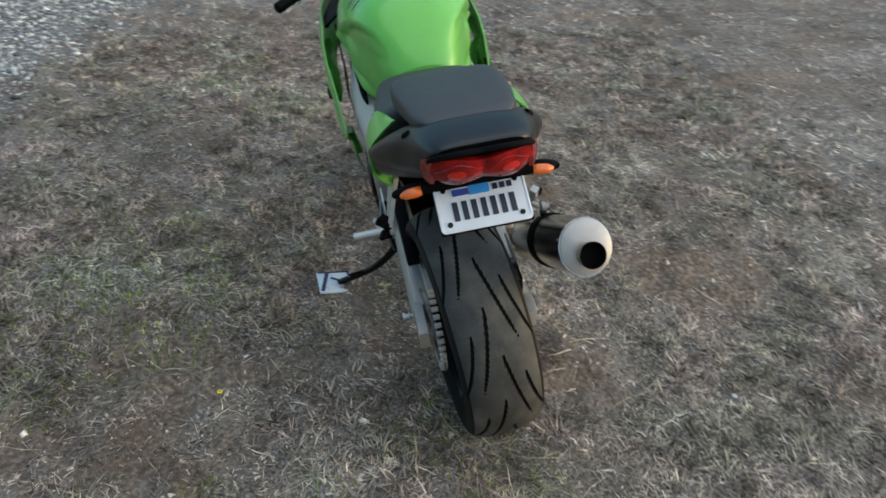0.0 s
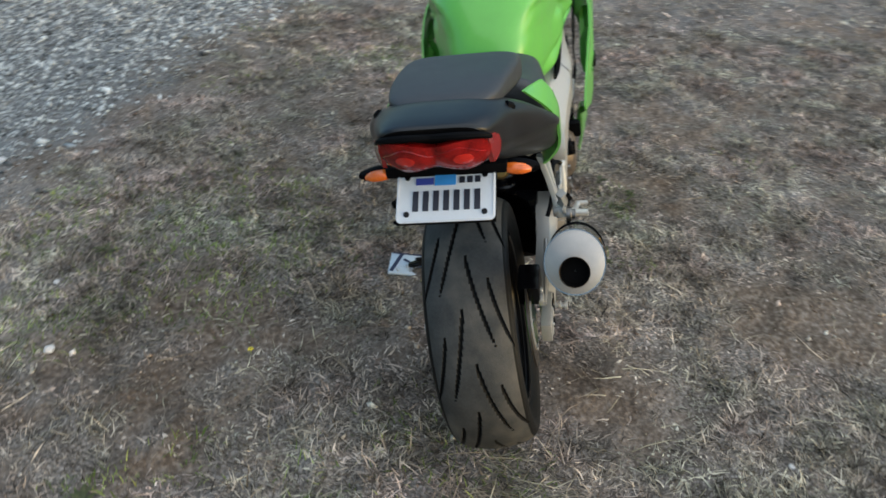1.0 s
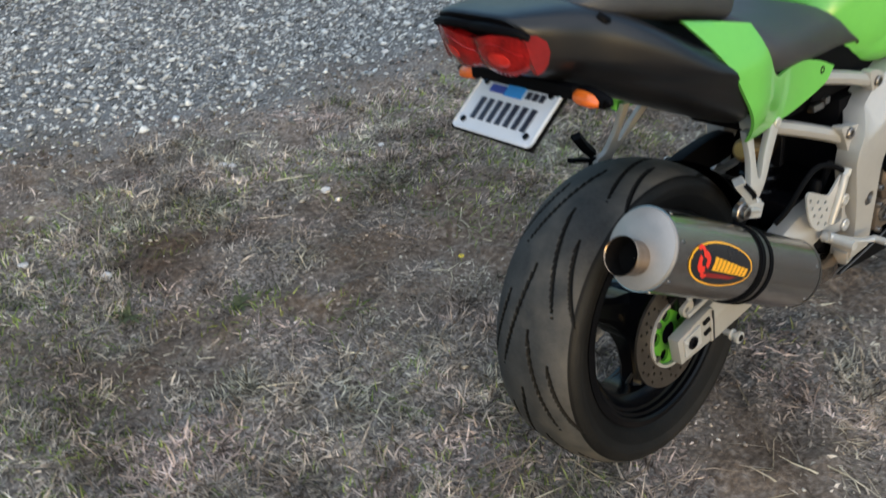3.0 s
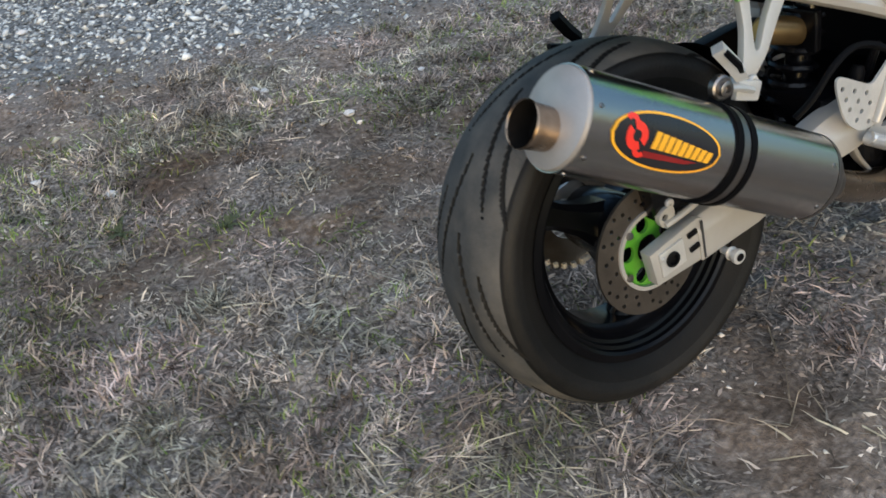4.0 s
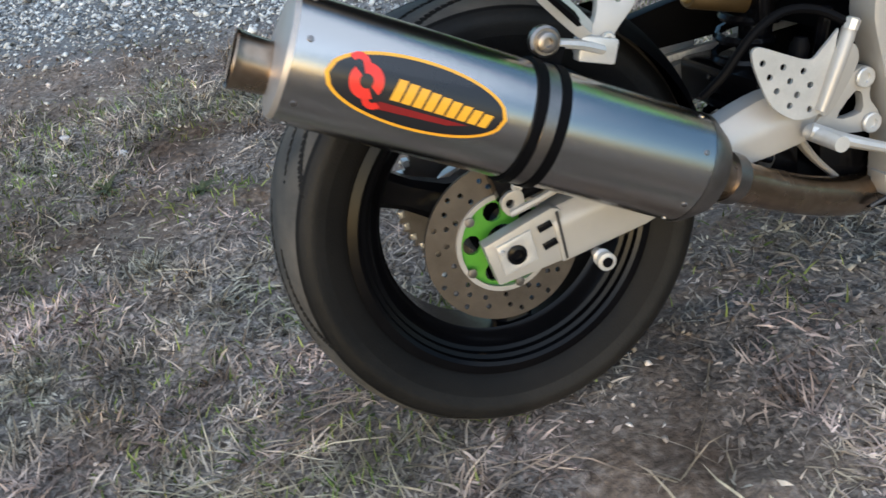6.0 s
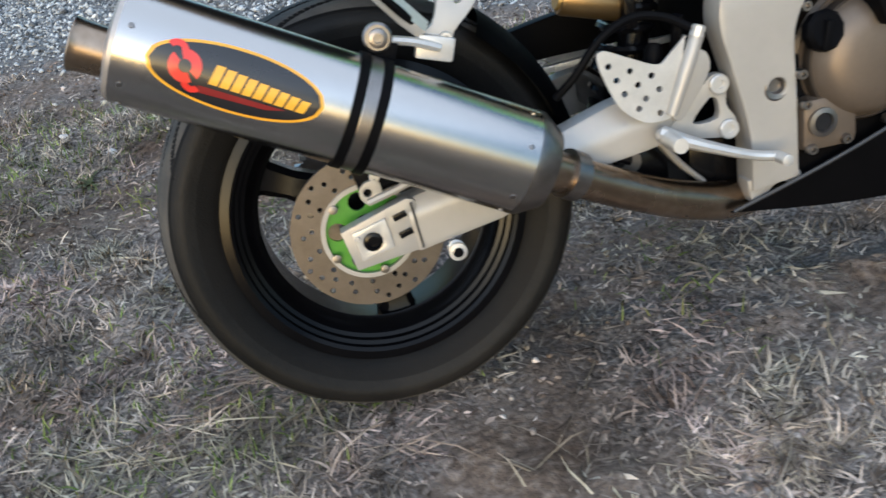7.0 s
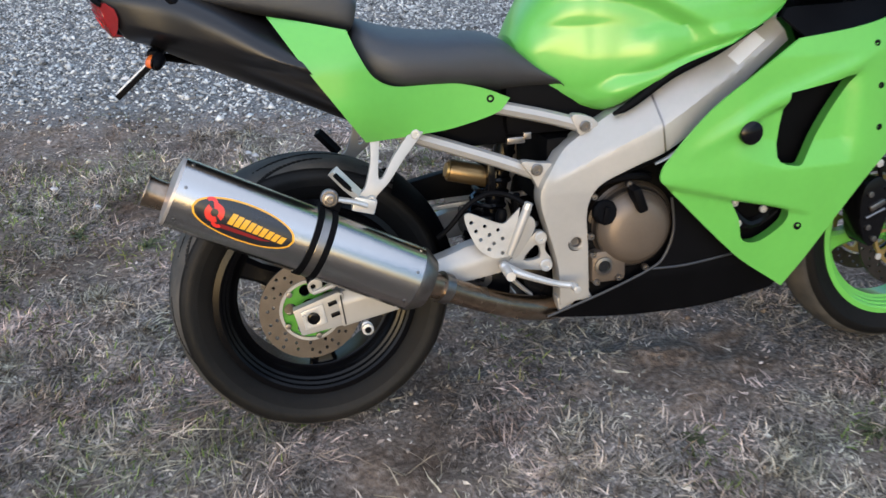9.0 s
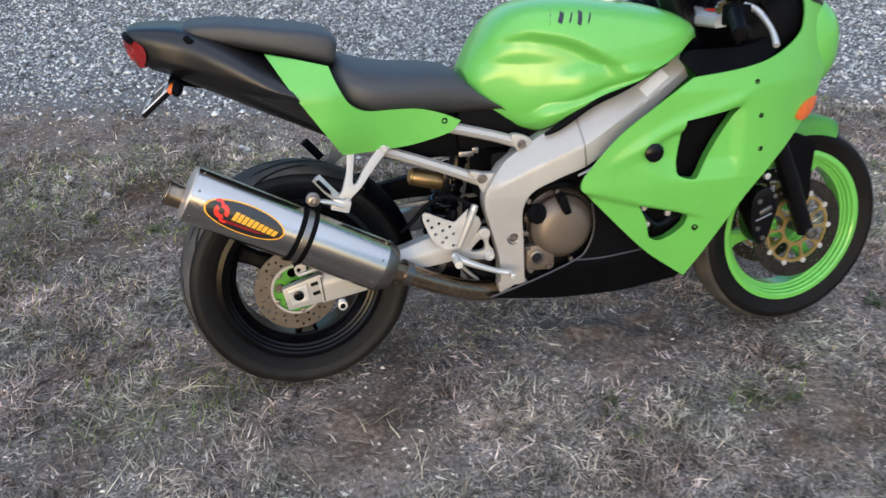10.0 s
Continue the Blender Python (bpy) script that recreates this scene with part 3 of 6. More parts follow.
def make_grass():
    rng = np.random.default_rng(5)
    # the dense mat near the motorcycle: flat crumpled bits, then finer blades
    px, py = scatter(rng, int(310000 * DENSITY), -1.9, 3.2, -1.75, 2.5)
    near = np.hypot((px - 0.3) / 2.2, (py - 0.1) / 1.5)
    edge = np.array([gravel_edge(a) for a in px])
    cov = cover_at(px, py)
    keep = (rng.uniform(0, 1, len(px)) < np.clip(1.3 - 0.6 * near, 0.25, 1)) & (py < edge + rng.normal(-0.1, 0.16, len(px))) & (cov + rng.normal(0, 0.22, len(px)) > 0.0)
    px, py, cov = px[keep], py[keep], cov[keep]
    n = len(px)
    flat_bit = rng.uniform(0, 1, n) < 0.62
    a, b = flat_bit, ~flat_bit
    blades("leaf_litter", px[a], py[a], rng.uniform(0.008, 0.024, a.sum()), rng.uniform(0.0035, 0.009, a.sum()), rng.uniform(-0.1, 0.6, a.sum()), LITTER, "crumpled grey-brown bits of dead grass", rng=rng, curl=0.6, loose=1.5)
    blades("dry_grass", px[b], py[b], rng.uniform(0.016, 0.05, b.sum()) * (1 + 0.6 * np.clip(cov[b], 0, 1)), rng.uniform(0.0024, 0.005, b.sum()), rng.uniform(0.0, 0.5, b.sum()) ** 1.3, STRAW, "short dry grey-brown grass matted over the soil", rng=rng, curl=0.2)
    # tufts: bunches of longer blades that lean out of one root
    cx, cy = scatter(rng, int(6500 * DENSITY), -1.9, 3.2, -1.75, 2.1)
    cov = cover_at(cx, cy)
    keep = (cov + rng.normal(0, 0.15, len(cx)) > 0.25) & (cy < np.array([gravel_edge(v) for v in cx]) - 0.12) & ~((np.abs(cy) < 0.14) & (cx > -0.3) & (cx < 1.75))
    cx, cy = cx[keep], cy[keep]
    per = rng.integers(18, 40, len(cx))
    spread = np.repeat(rng.uniform(0.008, 0.04, len(cx)), per)
    px = np.repeat(cx, per) + rng.normal(0, 1, per.sum()) * spread
    py = np.repeat(cy, per) + rng.normal(0, 1, per.sum()) * spread
    tall = np.repeat(rng.uniform(0.55, 1.25, len(cx)), per)
    n = len(px)
    blades("grass_tufts", px, py, rng.uniform(0.022, 0.055, n) * tall, rng.uniform(0.0026, 0.0054, n), rng.uniform(0.15, 1.0, n), TUFT, "bunched tufts of dry grass", rng=rng, curl=0.3, segments=2, loose=1.1)
    # farther off, in the ramp lightened for sky glow
    px, py = scatter(rng, int(290000 * DENSITY), -6, 9, -6, 4)
    edge = np.array([gravel_edge(a) for a in px])
    gap = cover_at(px, py)
    keep = ((px < -1.9) | (px > 2.2) | (py < -1.2)) & (rng.uniform(0, 1, len(px)) < np.clip(1.25 - 0.16 * np.hypot(px - 0.8, py), 0.15, 1)) & (py < edge + rng.normal(-0.1, 0.16, len(px))) & (gap + rng.normal(0, 0.2, len(px)) > 0.0)
    px, py = px[keep], py[keep]
    n = len(px)
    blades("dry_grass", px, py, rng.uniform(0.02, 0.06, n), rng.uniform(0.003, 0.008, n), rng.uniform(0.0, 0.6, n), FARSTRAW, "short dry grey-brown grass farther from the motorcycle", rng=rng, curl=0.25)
    # longer pale straws lying about
    px, py = scatter(rng, int(4200 * DENSITY), -1.9, 3.0, -1.7, 2.0)
    keep = (patchy(px, py, 1.8, 6.1) + rng.normal(0, 0.3, len(px)) > 0.05) & (py < np.array([gravel_edge(a) for a in px]) - 0.1)
    px, py = px[keep], py[keep]
    n = len(px)
    blades("straw", px, py, rng.uniform(0.05, 0.15, n), rng.uniform(0.0022, 0.0042, n), rng.uniform(0.0, 0.3, n), PALE, "long pale dead straws lying on the grass", rng=rng, curl=0.2, segments=3)
    # a pale trampled clump and the long straws beside the rear tyre
    n = int(800 * DENSITY)
    px, py = 0.465 + rng.normal(0, 0.055, n), -0.29 + rng.normal(0, 0.035, n)
    blades("straw_clump", px, py, rng.uniform(0.015, 0.05, n), rng.uniform(0.002, 0.0042, n), rng.uniform(0.0, 0.35, n), PALE, "pale trampled clump of straw", rng=rng, curl=0.5)
    n = int(330 * DENSITY)
    px, py = -0.33 + rng.normal(0, 0.16, n), 0.0 + rng.normal(0, 0.09, n)
    blades("long_straw", px, py, rng.uniform(0.07, 0.17, n), rng.uniform(0.002, 0.0034, n), rng.uniform(0.0, 0.25, n), PALE, "long grey straws lying behind the rear tyre", rng=rng, curl=0.12, segments=3)
    # a few very long bent straws
    n = int(22 * DENSITY)
    px, py = rng.uniform(-0.6, 0.25, n), rng.uniform(-0.95, -0.3, n)
    blades("bent_straw", px, py, rng.uniform(0.16, 0.34, n), rng.uniform(0.0022, 0.0034, n), rng.uniform(0.02, 0.12, n), PALE, "very long bent grey straws lying on the grass", rng=rng, curl=0.06, segments=6)
    # green tufts
    px, py = scatter(rng, int(60000 * DENSITY), -1.9, 3.0, -1.2, 2.2)
    g = 0.8 * patchy(px, py, 2.2, 12.3) + 0.45 * np.exp(-((py - 1.25) ** 2) / 0.3) * (px < 1.2) - 0.14 - 0.22 * (py < -0.15)
    for a, b in ((0.52, 1.29), (0.17, 1.42), (-0.07, 1.47), (-0.64, 1.03), (-0.42, 0.88), (0.48, 1.04), (0.83, 1.53), (0.61, 0.96), (0.14, 1.18), (0.6, 1.59), (0.71, 1.37), (0.77, 0.7), (-0.23, 0.7), (-0.27, 0.44), (1.13, -0.32), (0.77, -0.37), (0.39, 1.76), (0.55, 1.57), (-0.28, 1.37), (-0.49, 1.58), (-0.68, 1.54), (0.82, -0.24), (1.2, -0.31), (1.33, -0.22), (0.04, -0.34), (1.46, -0.4)):
        g += 0.6 * np.exp(-((px - a) ** 2 + (py - b) ** 2) / 0.012)
    keep = (g + rng.normal(0, 0.1, len(px)) > 0.2) & (py < np.array([gravel_edge(a) for a in px]) + 0.05)
    px, py = px[keep][: int(44000 * DENSITY)], py[keep][: int(44000 * DENSITY)]
    n = len(px)
    blades("green_grass", px, py, rng.uniform(0.015, 0.04, n), rng.uniform(0.0022, 0.0045, n), rng.uniform(0.3, 1.3, n), GREENBLADE, "thin green shoots growing through the dry grass", rng=rng)


def pebbles(name, px, py, size, mat, label, category, rng, lift=0.3):
    """Angular little stones, joined into one object."""
    n = len(px)
    octa = np.array([(1, 0, 0), (-1, 0, 0), (0, 1, 0), (0, -1, 0), (0, 0, 1), (0, 0, -1)], float)
    tri = np.array([(0, 2, 4), (2, 1, 4), (1, 3, 4), (3, 0, 4), (2, 0, 5), (1, 2, 5), (3, 1, 5), (0, 3, 5)])
    v = np.repeat(octa[None], n, 0) + rng.normal(0, 0.28, (n, 6, 3))
    v *= np.stack([rng.uniform(0.7, 1.3, n), rng.uniform(0.6, 1.0, n), rng.uniform(0.4, 0.75, n)], 1)[:, None]
    a = rng.uniform(0, 6.28, n)
    c, s = np.cos(a)[:, None], np.sin(a)[:, None]
    x, y = v[..., 0] * c - v[..., 1] * s, v[..., 0] * s + v[..., 1] * c
    tilt = rng.normal(0, 0.35, n)[:, None]
    z = v[..., 2] + x * tilt
    co = np.stack([x, y, z], -1) * (size / 2)[:, None, None]
    co += np.stack([px, py, heights(px, py) + size * lift * 0.5], 1)[:, None]
    faces = (np.arange(n)[:, None, None] * 6 + tri[None]).reshape(-1, 3)
    me = bpy.data.meshes.new(name)
    me.vertices.add(n * 6)
    me.vertices.foreach_set("co", co.ravel())
    me.loops.add(faces.size)
    me.loops.foreach_set("vertex_index", faces.ravel().astype(np.int32))
    me.polygons.add(len(faces))
    me.polygons.foreach_set("loop_start", np.arange(0, faces.size, 3, dtype=np.int32))
    me.update(calc_edges=True)
    me.materials.append(mat)
    return tagged(new(name, me), label, category, kind="stuff")


def make_gravel():
    rng = np.random.default_rng(8)
    px, py = scatter(rng, int(240000 * DENSITY), -4.0, 6.5, 1.2, 7.0)
    edge = np.array([gravel_edge(a) for a in px])
    keep = (py > edge + rng.normal(0.1, 0.16, len(px))) & (rng.uniform(0, 1, len(px)) < np.clip(1.6 - 0.22 * (py - 1), 0.4, 1))
    px, py = px[keep], py[keep]
    n = len(px)
    pebbles("gravel", px, py, np.clip(rng.lognormal(-4.2, 0.42, n), 0.006, 0.045), PEBBLE, "loose blue-grey crushed stone of the drive", "gravel", rng)
    px, py = scatter(rng, int(24000 * DENSITY), -1.9, 3.2, -1.5, 2.2)
    edge = np.array([gravel_edge(a) for a in px])
    g = patchy(px, py, 1.5, 3.3)
    keep = rng.uniform(0, 1, len(px)) < np.clip(0.24 + 0.5 * np.exp(-(np.abs(py - edge) / 0.45)) + 0.4 * (g - 0.15), 0.03, 0.9)
    keep &= py < edge + 0.1
    px, py = px[keep], py[keep]
    n = len(px)
    pebbles("stone_chips", px, py, np.clip(rng.lognormal(-4.8, 0.45, n), 0.004, 0.024), CHIP, "small pale stone chips strewn through the dry grass", "gravel", rng)

DENSITY = 1.0
make_ground()
from mathutils.bvhtree import BVHTree

# ---- the motorcycle, upright in its own axes: x ahead, y left, z up; it leans on its side stand ----
LEAN_DEG = 9.58
bike = tagged(new("motorcycle"), "lime green and black sport motorcycle leaning on its side stand", "motorcycle")
bike.matrix_world = pose(0, 0, 0, -LEAN_DEG, 0, 0)
REAR_R, FRONT_R, BASE = 0.2905, 0.29, 1.40


def tyre(cx, cz, radius, half, rim, count, steps=1000, across=150):
    """A worn road tyre with slanted grooves cut into its crown."""
    h = half
    key = [(rim - 0.004, -0.72 * h), (rim + 0.012, -0.86 * h), (rim + 0.035, -0.965 * h), (radius - 0.035, -1.0 * h), (radius - 0.02, -0.9 * h), (radius - 0.009, -0.68 * h), (radius - 0.0025, -0.36 * h), (radius, 0.0)]
    key += [(r, -o) for r, o in key[-2::-1]]
    prof = interp_rows(key, across)
    inner = [(rim - 0.004, 0.6 * h), (rim - 0.004, -0.6 * h)]
    bm = bmesh.new()
    rings = []
    for k in range(steps):
        a = 6.28318 * k / steps
        ring = []
        for r, o in prof:
            cut = 0.0
            if r > radius - 0.03 and count:
                v = o / h
                for sgn, phase in ((1, 0.0), (-1, 0.5)):
                    w = v * sgn
                    # strokes that run back and outwards: start and end along the pitch, start and end across the crown
                    for u0, u1, w0, w1 in ((0.0, 0.95, 0.06, 0.56), (0.25, 0.98, 0.52, 0.95)):
                        u = (a * count / 6.28318 + phase) % 1.0
                        if u0 < u < u1:
                            q = (u - u0) / (u1 - u0)
                            off = abs(w - (w0 + (w1 - w0) * q ** 1.4)) * h / (0.0036 * min(1.0, 5 * q, 5 * (1 - q)) + 1e-6)
                            if off < 1:
                                cut = max(cut, 0.006 * (1 - off * off))
            rr = r - cut
            ring.append(bm.verts.new((cx + rr * math.cos(a), o, cz + rr * math.sin(a))))
        for r, o in inner:
            ring.append(bm.verts.new((cx + r * math.cos(a), o, cz + r * math.sin(a))))
        rings.append(ring)
    m = len(rings[0])
    for k in range(steps):
        for j in range(m):
            f = bm.faces.new((rings[k - 1][j], rings[k][j], rings[k][(j + 1) % m], rings[k - 1][(j + 1) % m]))
            if j < len(prof) - 1:
                low = min(prof[j][0], prof[j + 1][0])
                depth = low - min(math.hypot(v.co.x - cx, v.co.z - cz) for v in f.verts)
                if low > radius - 0.02:
                    f.material_index = 1 if depth < 0.0025 else 0
                elif radius - 0.055 < low < radius - 0.024:
                    f.material_index = 2
    return bm


def three_spokes(cx, cz, hub, rim, width, depth, offset=0.4, twin=False):
    """Cast spokes from the hub to the rim, wider at the root."""
    bms = []
    for i in range(3):
        a = offset + i * 2.0944
        d, p = Vector((math.cos(a), 0, math.sin(a))), Vector((-math.sin(a), 0, math.cos(a)))
        bm = bmesh.new()
        rows = []
        for s, wf, df in ((hub * 0.8, 1.5, 1.5), (hub * 1.5, 1.0, 1.15), ((hub + rim) * 0.55, 0.82, 1.0), (rim * 0.9, 0.95, 1.0), (rim + 0.004, 1.5, 1.2)):
            w, dp = width / 2 * wf, depth / 2 * df
            ring = [(-w, -dp * 0.55), (-w * 0.6, -dp), (w * 0.6, -dp), (w, -dp * 0.55), (w, dp * 0.55), (w * 0.6, dp), (-w * 0.6, dp), (-w, dp * 0.55)]
            rows.append([bm.verts.new(Vector((cx, 0, cz)) + d * s + p * u + Vector((0, v, 0))) for u, v in ring])
        for r0, r1 in zip(rows, rows[1:]):
            for k in range(8):
                bm.faces.new((r0[k - 1], r0[k], r1[k], r1[k - 1]))
        bm.faces.new(rows[0])
        bm.faces.new(rows[-1][::-1])
        bms.append(bm)
    return bms


def rim_ring(cx, cz, r, half, deep=0.042):
    prof = [(r + 0.008, -half), (r + 0.008, -half + 0.006), (r - 0.006, -half + 0.01), (r - deep * 0.52, -half * 0.55), (r - deep + 0.012, -half * 0.3), (r - deep + 0.012, half * 0.3), (r - deep * 0.52, half * 0.55), (r - 0.006, half - 0.01), (r + 0.008, half - 0.006), (r + 0.008, half),
            (r - 0.004, half + 0.002), (r - 0.009, half - 0.001), (r - 0.0105, half - 0.008), (r - 0.016, half - 0.01), (r - 0.0175, half - 0.018), (r - 0.023, half - 0.02), (r - deep + 0.008, half * 0.5), (r - deep, half * 0.45), (r - deep, -half * 0.45), (r - deep + 0.008, -half * 0.5), (r - 0.023, -half + 0.02), (r - 0.0175, -half + 0.018), (r - 0.016, -half + 0.01), (r - 0.0105, -half + 0.008), (r - 0.009, -half + 0.001), (r - 0.004, -half - 0.002)]
    return lathe(prof, (cx, 0, cz), 96)


def disc_with_holes(cx, y, cz, r0, r1, thick, rings, mat, parent, label, phase=0.0):
    holes = [list(reversed(circle_pts(cx, cz, r0, 48)))]
    for rad, count, hr, ph in rings:
        for i in range(count):
            a = phase + ph + 6.2832 * i / count
            holes.append(circle_pts(cx + rad * math.cos(a), cz + rad * math.sin(a), hr, 8))
    bm = panel(circle_pts(cx, cz, r1, 72), flat(y), thick, holes)
    return part("brake_disc", bm, mat, parent, label, smooth=25)


# rear wheel
AX, AZ = 0.0216, 0.296
REAR_TURN = Matrix.Translation((AX, 0.0114, AZ)) @ Matrix.Rotation(radians(4.3), 4, "Z") @ Matrix.Rotation(radians(-3.67), 4, "X") @ Matrix.Translation((-AX, 0, -AZ))
DX, DY, DZ = REAR_TURN.inverted() @ Vector((0.0105, -0.1, 0.2955))
rear_wheel = part("rear_wheel", rim_ring(AX, AZ, 0.2, 0.076), RIMBLACK, bike, "black three-spoke cast rear wheel")
for b in three_spokes(AX, AZ, 0.05, 0.168, 0.05, 0.05, 2.66):
    part("spoke", b, BLACKMETAL, rear_wheel)
rear_tyre = part("tyre", tyre(AX, AZ, REAR_R, 0.092, 0.204, 8), RUBBER, rear_wheel, "worn wide black rear tyre with slanted grooves")
rear_tyre.data.materials.append(TREAD)
rear_tyre.data.materials.append(SIDEWALL)
part("hub", lathe([(0.05, -0.06), (0.055, -0.03), (0.055, 0.03), (0.05, 0.06), (0.02, 0.06), (0.02, -0.06)], (AX, 0, AZ), 32), BLACKMETAL, rear_wheel)
rear_wheel.matrix_local = REAR_TURN
holes = [(rad, 5, 0.0036, ph) for rad, ph in ((0.07, 0.0), (0.079, 0.14), (0.088, -0.05), (0.094, 0.2), (0.075, 0.42), (0.086, 0.52), (0.07, 0.8), (0.085, 0.86), (0.094, 1.02))]
disc_with_holes(DX, DY, DZ, 0.06, 0.1025, 0.005, holes, DISC, rear_wheel, "drilled rear brake disc")
carrier = panel(circle_pts(DX, DZ, 0.063, 40), flat(DY + 0.004), 0.006, [circle_pts(DX, DZ, 0.022, 20)] + [circle_pts(DX + 0.041 * math.cos(a), DZ + 0.041 * math.sin(a), 0.0125, 12) for a in (0.5, 1.75, 3.0, 4.25, 5.5)])
part("disc_carrier", carrier, CALGREEN, rear_wheel, "lime green disc carrier with round holes")
part("carrier_ring", lathe([(0.0575, -0.004), (0.0635, -0.004), (0.0635, 0.003), (0.0575, 0.003)], (DX, DY, DZ), 48), SILVER, rear_wheel, "pale ring inside the disc")
for a in (1.12, 2.38, 3.63, 4.88, 6.13):
    part("disc_bolt", turned([(0, 0.0065), (0.004, 0.006), (0.005, 0)], (DX + 0.056 * math.cos(a), DY - 0.003, DZ + 0.056 * math.sin(a)), (0, -1, 0), 8), STEEL, rear_wheel)
part("sprocket", panel([(AX + (0.098 if i % 2 else 0.106) * math.cos(6.2832 * i / 88), AZ + (0.098 if i % 2 else 0.106) * math.sin(6.2832 * i / 88)) for i in range(88)], flat(0.097), 0.006, [circle_pts(AX, AZ, 0.05, 24)]), STEEL, rear_wheel, smooth=20)
part("valve", turned([(0, 0.004), (0.02, 0.004), (0.03, 0.003)], (AX - 0.02, 0.0, AZ - 0.158), (0.1, -0.5, 1), 10), STEEL, rear_wheel)

# chain
chain = bmesh.new()
links = []
for i in range(64):
    t = i / 63
    top = (AX + (0.56 - AX) * t, 0.103, AZ + 0.104 + (0.43 - AZ - 0.104) * t)
    low = (AX + (0.56 - AX) * t, 0.103, AZ - 0.104 + (0.355 - AZ + 0.104) * t - 0.012 * math.sin(3.14 * t))
    links += [top, low]
for i in range(18):
    a = 1.57 + 3.1416 * i / 17
    links.append((AX + 0.106 * math.cos(a), 0.103, AZ + 0.106 * math.sin(a)))
chain = joined(*[block(x - 0.0045, x + 0.0045, y - 0.008, y + 0.008, z - 0.005, z + 0.005, 0.0015) for x, y, z in links])
part("drive_chain", chain, ALU, bike, "steel roller chain")

# swing arm: both sides and the cross piece
def arm(y, inward):
    end = panel(smooth_loop([(-0.026, 0.314, 1), (0.062, 0.342, 1), (0.074, 0.336), (0.072, 0.272, 1), (-0.014, 0.26, 1)], 3), flat(y), 0.022, [circle_pts(0.012, 0.295, 0.011, 14)], bevel=0.003, inward=inward)
    beam = panel(smooth_loop([(0.06, 0.338, 1), (0.13, 0.352, 1), (0.26, 0.379), (0.343, 0.403), (0.42, 0.415, 1), (0.43, 0.35, 1), (0.37, 0.338), (0.28, 0.325), (0.18, 0.291, 1), (0.068, 0.27, 1)], 4), lambda x, z: y - 0.003 * inward + inward * 0.55 * max(0.0, z - float(np.interp(x, [0.06, 0.2, 0.43], [0.318, 0.345, 0.388]))), 0.034, edge=0.011, bevel=0.003, inward=inward)
    return end, beam


end, beam = arm(-0.143, 1.0)
swing = part("swingarm", beam, SILVER, bike, "silver cast swingarm")
part("axle_block", end, SILVER, swing, "silver axle end with adjuster slots")
end, beam = arm(0.147, -1.0)
part("arm", beam, SILVER, swing)
part("axle_block", end, SILVER, swing)
part("cross_piece", block(0.36, 0.43, -0.1, 0.1, 0.36, 0.42, 0.012), BLACKMETAL, swing)
part("axle_washer", panel(smooth_loop([(-0.012, 0.311, 1), (0.032, 0.323, 1), (0.038, 0.283, 1), (-0.006, 0.272, 1)], 2), flat(-0.147), 0.005, [circle_pts(0.012, 0.296, 0.0125, 16)], bevel=0.0012), ALU, swing, "bright square axle adjuster plate")
part("axle_nut", turned([(0, 0.0122), (0.006, 0.0122), (0.007, 0.008), (0.002, 0.007), (0.002, 0)], (0.012, -0.143, 0.296), (0, -1, 0), 12), BLACKMETAL, swing, "black axle end")
for dx, dz in ((0.054, 0.322), (0.058, 0.298)):
    part("adjuster", block(dx - 0.012, dx + 0.006, -0.147, -0.14, dz - 0.004, dz + 0.004, 0.001, Matrix.Rotation(-0.28, 4, "Y")), BLACKMETAL, swing)
bolt(-0.006, -0.147, 0.303, 0.004, swing, ALU, h=0.003)
part("arm_seam", panel([(0.066, 0.336), (0.069, 0.337), (0.075, 0.275), (0.072, 0.274)], flat(-0.1475), 0.003), GREYTRIM, swing)
for s in (-1, 1):
    sp = turned([(0, 0.006), (0.014, 0.006), (0.015, 0.01), (0.018, 0.011), (0.02, 0.007), (0.026, 0.007), (0.028, 0.0115), (0.034, 0.0115), (0.035, 0.006), (0.03, 0.005), (0.03, 0)], (0.113, s * 0.14, 0.269), (0, s, 0), 20)
    spool = part("stand_spool", sp, ALU, swing, "bright aluminium paddock-stand spool")
    part("spool_bolt", turned([(0, 0.0068), (0.004, 0.0066), (0.004, 0)], (0.113, s * 0.172, 0.269), (0, s, 0), 12), BLACKMETAL, spool, "black bolt head")

# rear brake caliper on its green bracket
bracket = panel(smooth_loop([(0.008, 0.358), (0.018, 0.368), (0.034, 0.366), (0.034, 0.345), (0.018, 0.338), (0.009, 0.346)], 5), flat(-0.128), 0.01, [circle_pts(0.018, 0.354, 0.0055, 12)], bevel=0.002)
caliper = part("caliper_bracket", bracket, SILVER, bike, "silver rear caliper bracket")
part("caliper", block(0.003, 0.082, -0.122, -0.072, 0.352, 0.408, 0.008, Matrix.Rotation(-0.22, 4, "Y")), BLACKMETAL, caliper)
part("torque_arm", tube([(0.016, -0.129, 0.342), (0.073, -0.13, 0.358), (0.2, -0.128, 0.402)], 0.005, 8), SILVER, caliper)
bolt(0.03, -0.122, 0.372, 0.007, caliper, ALU, h=0.005)

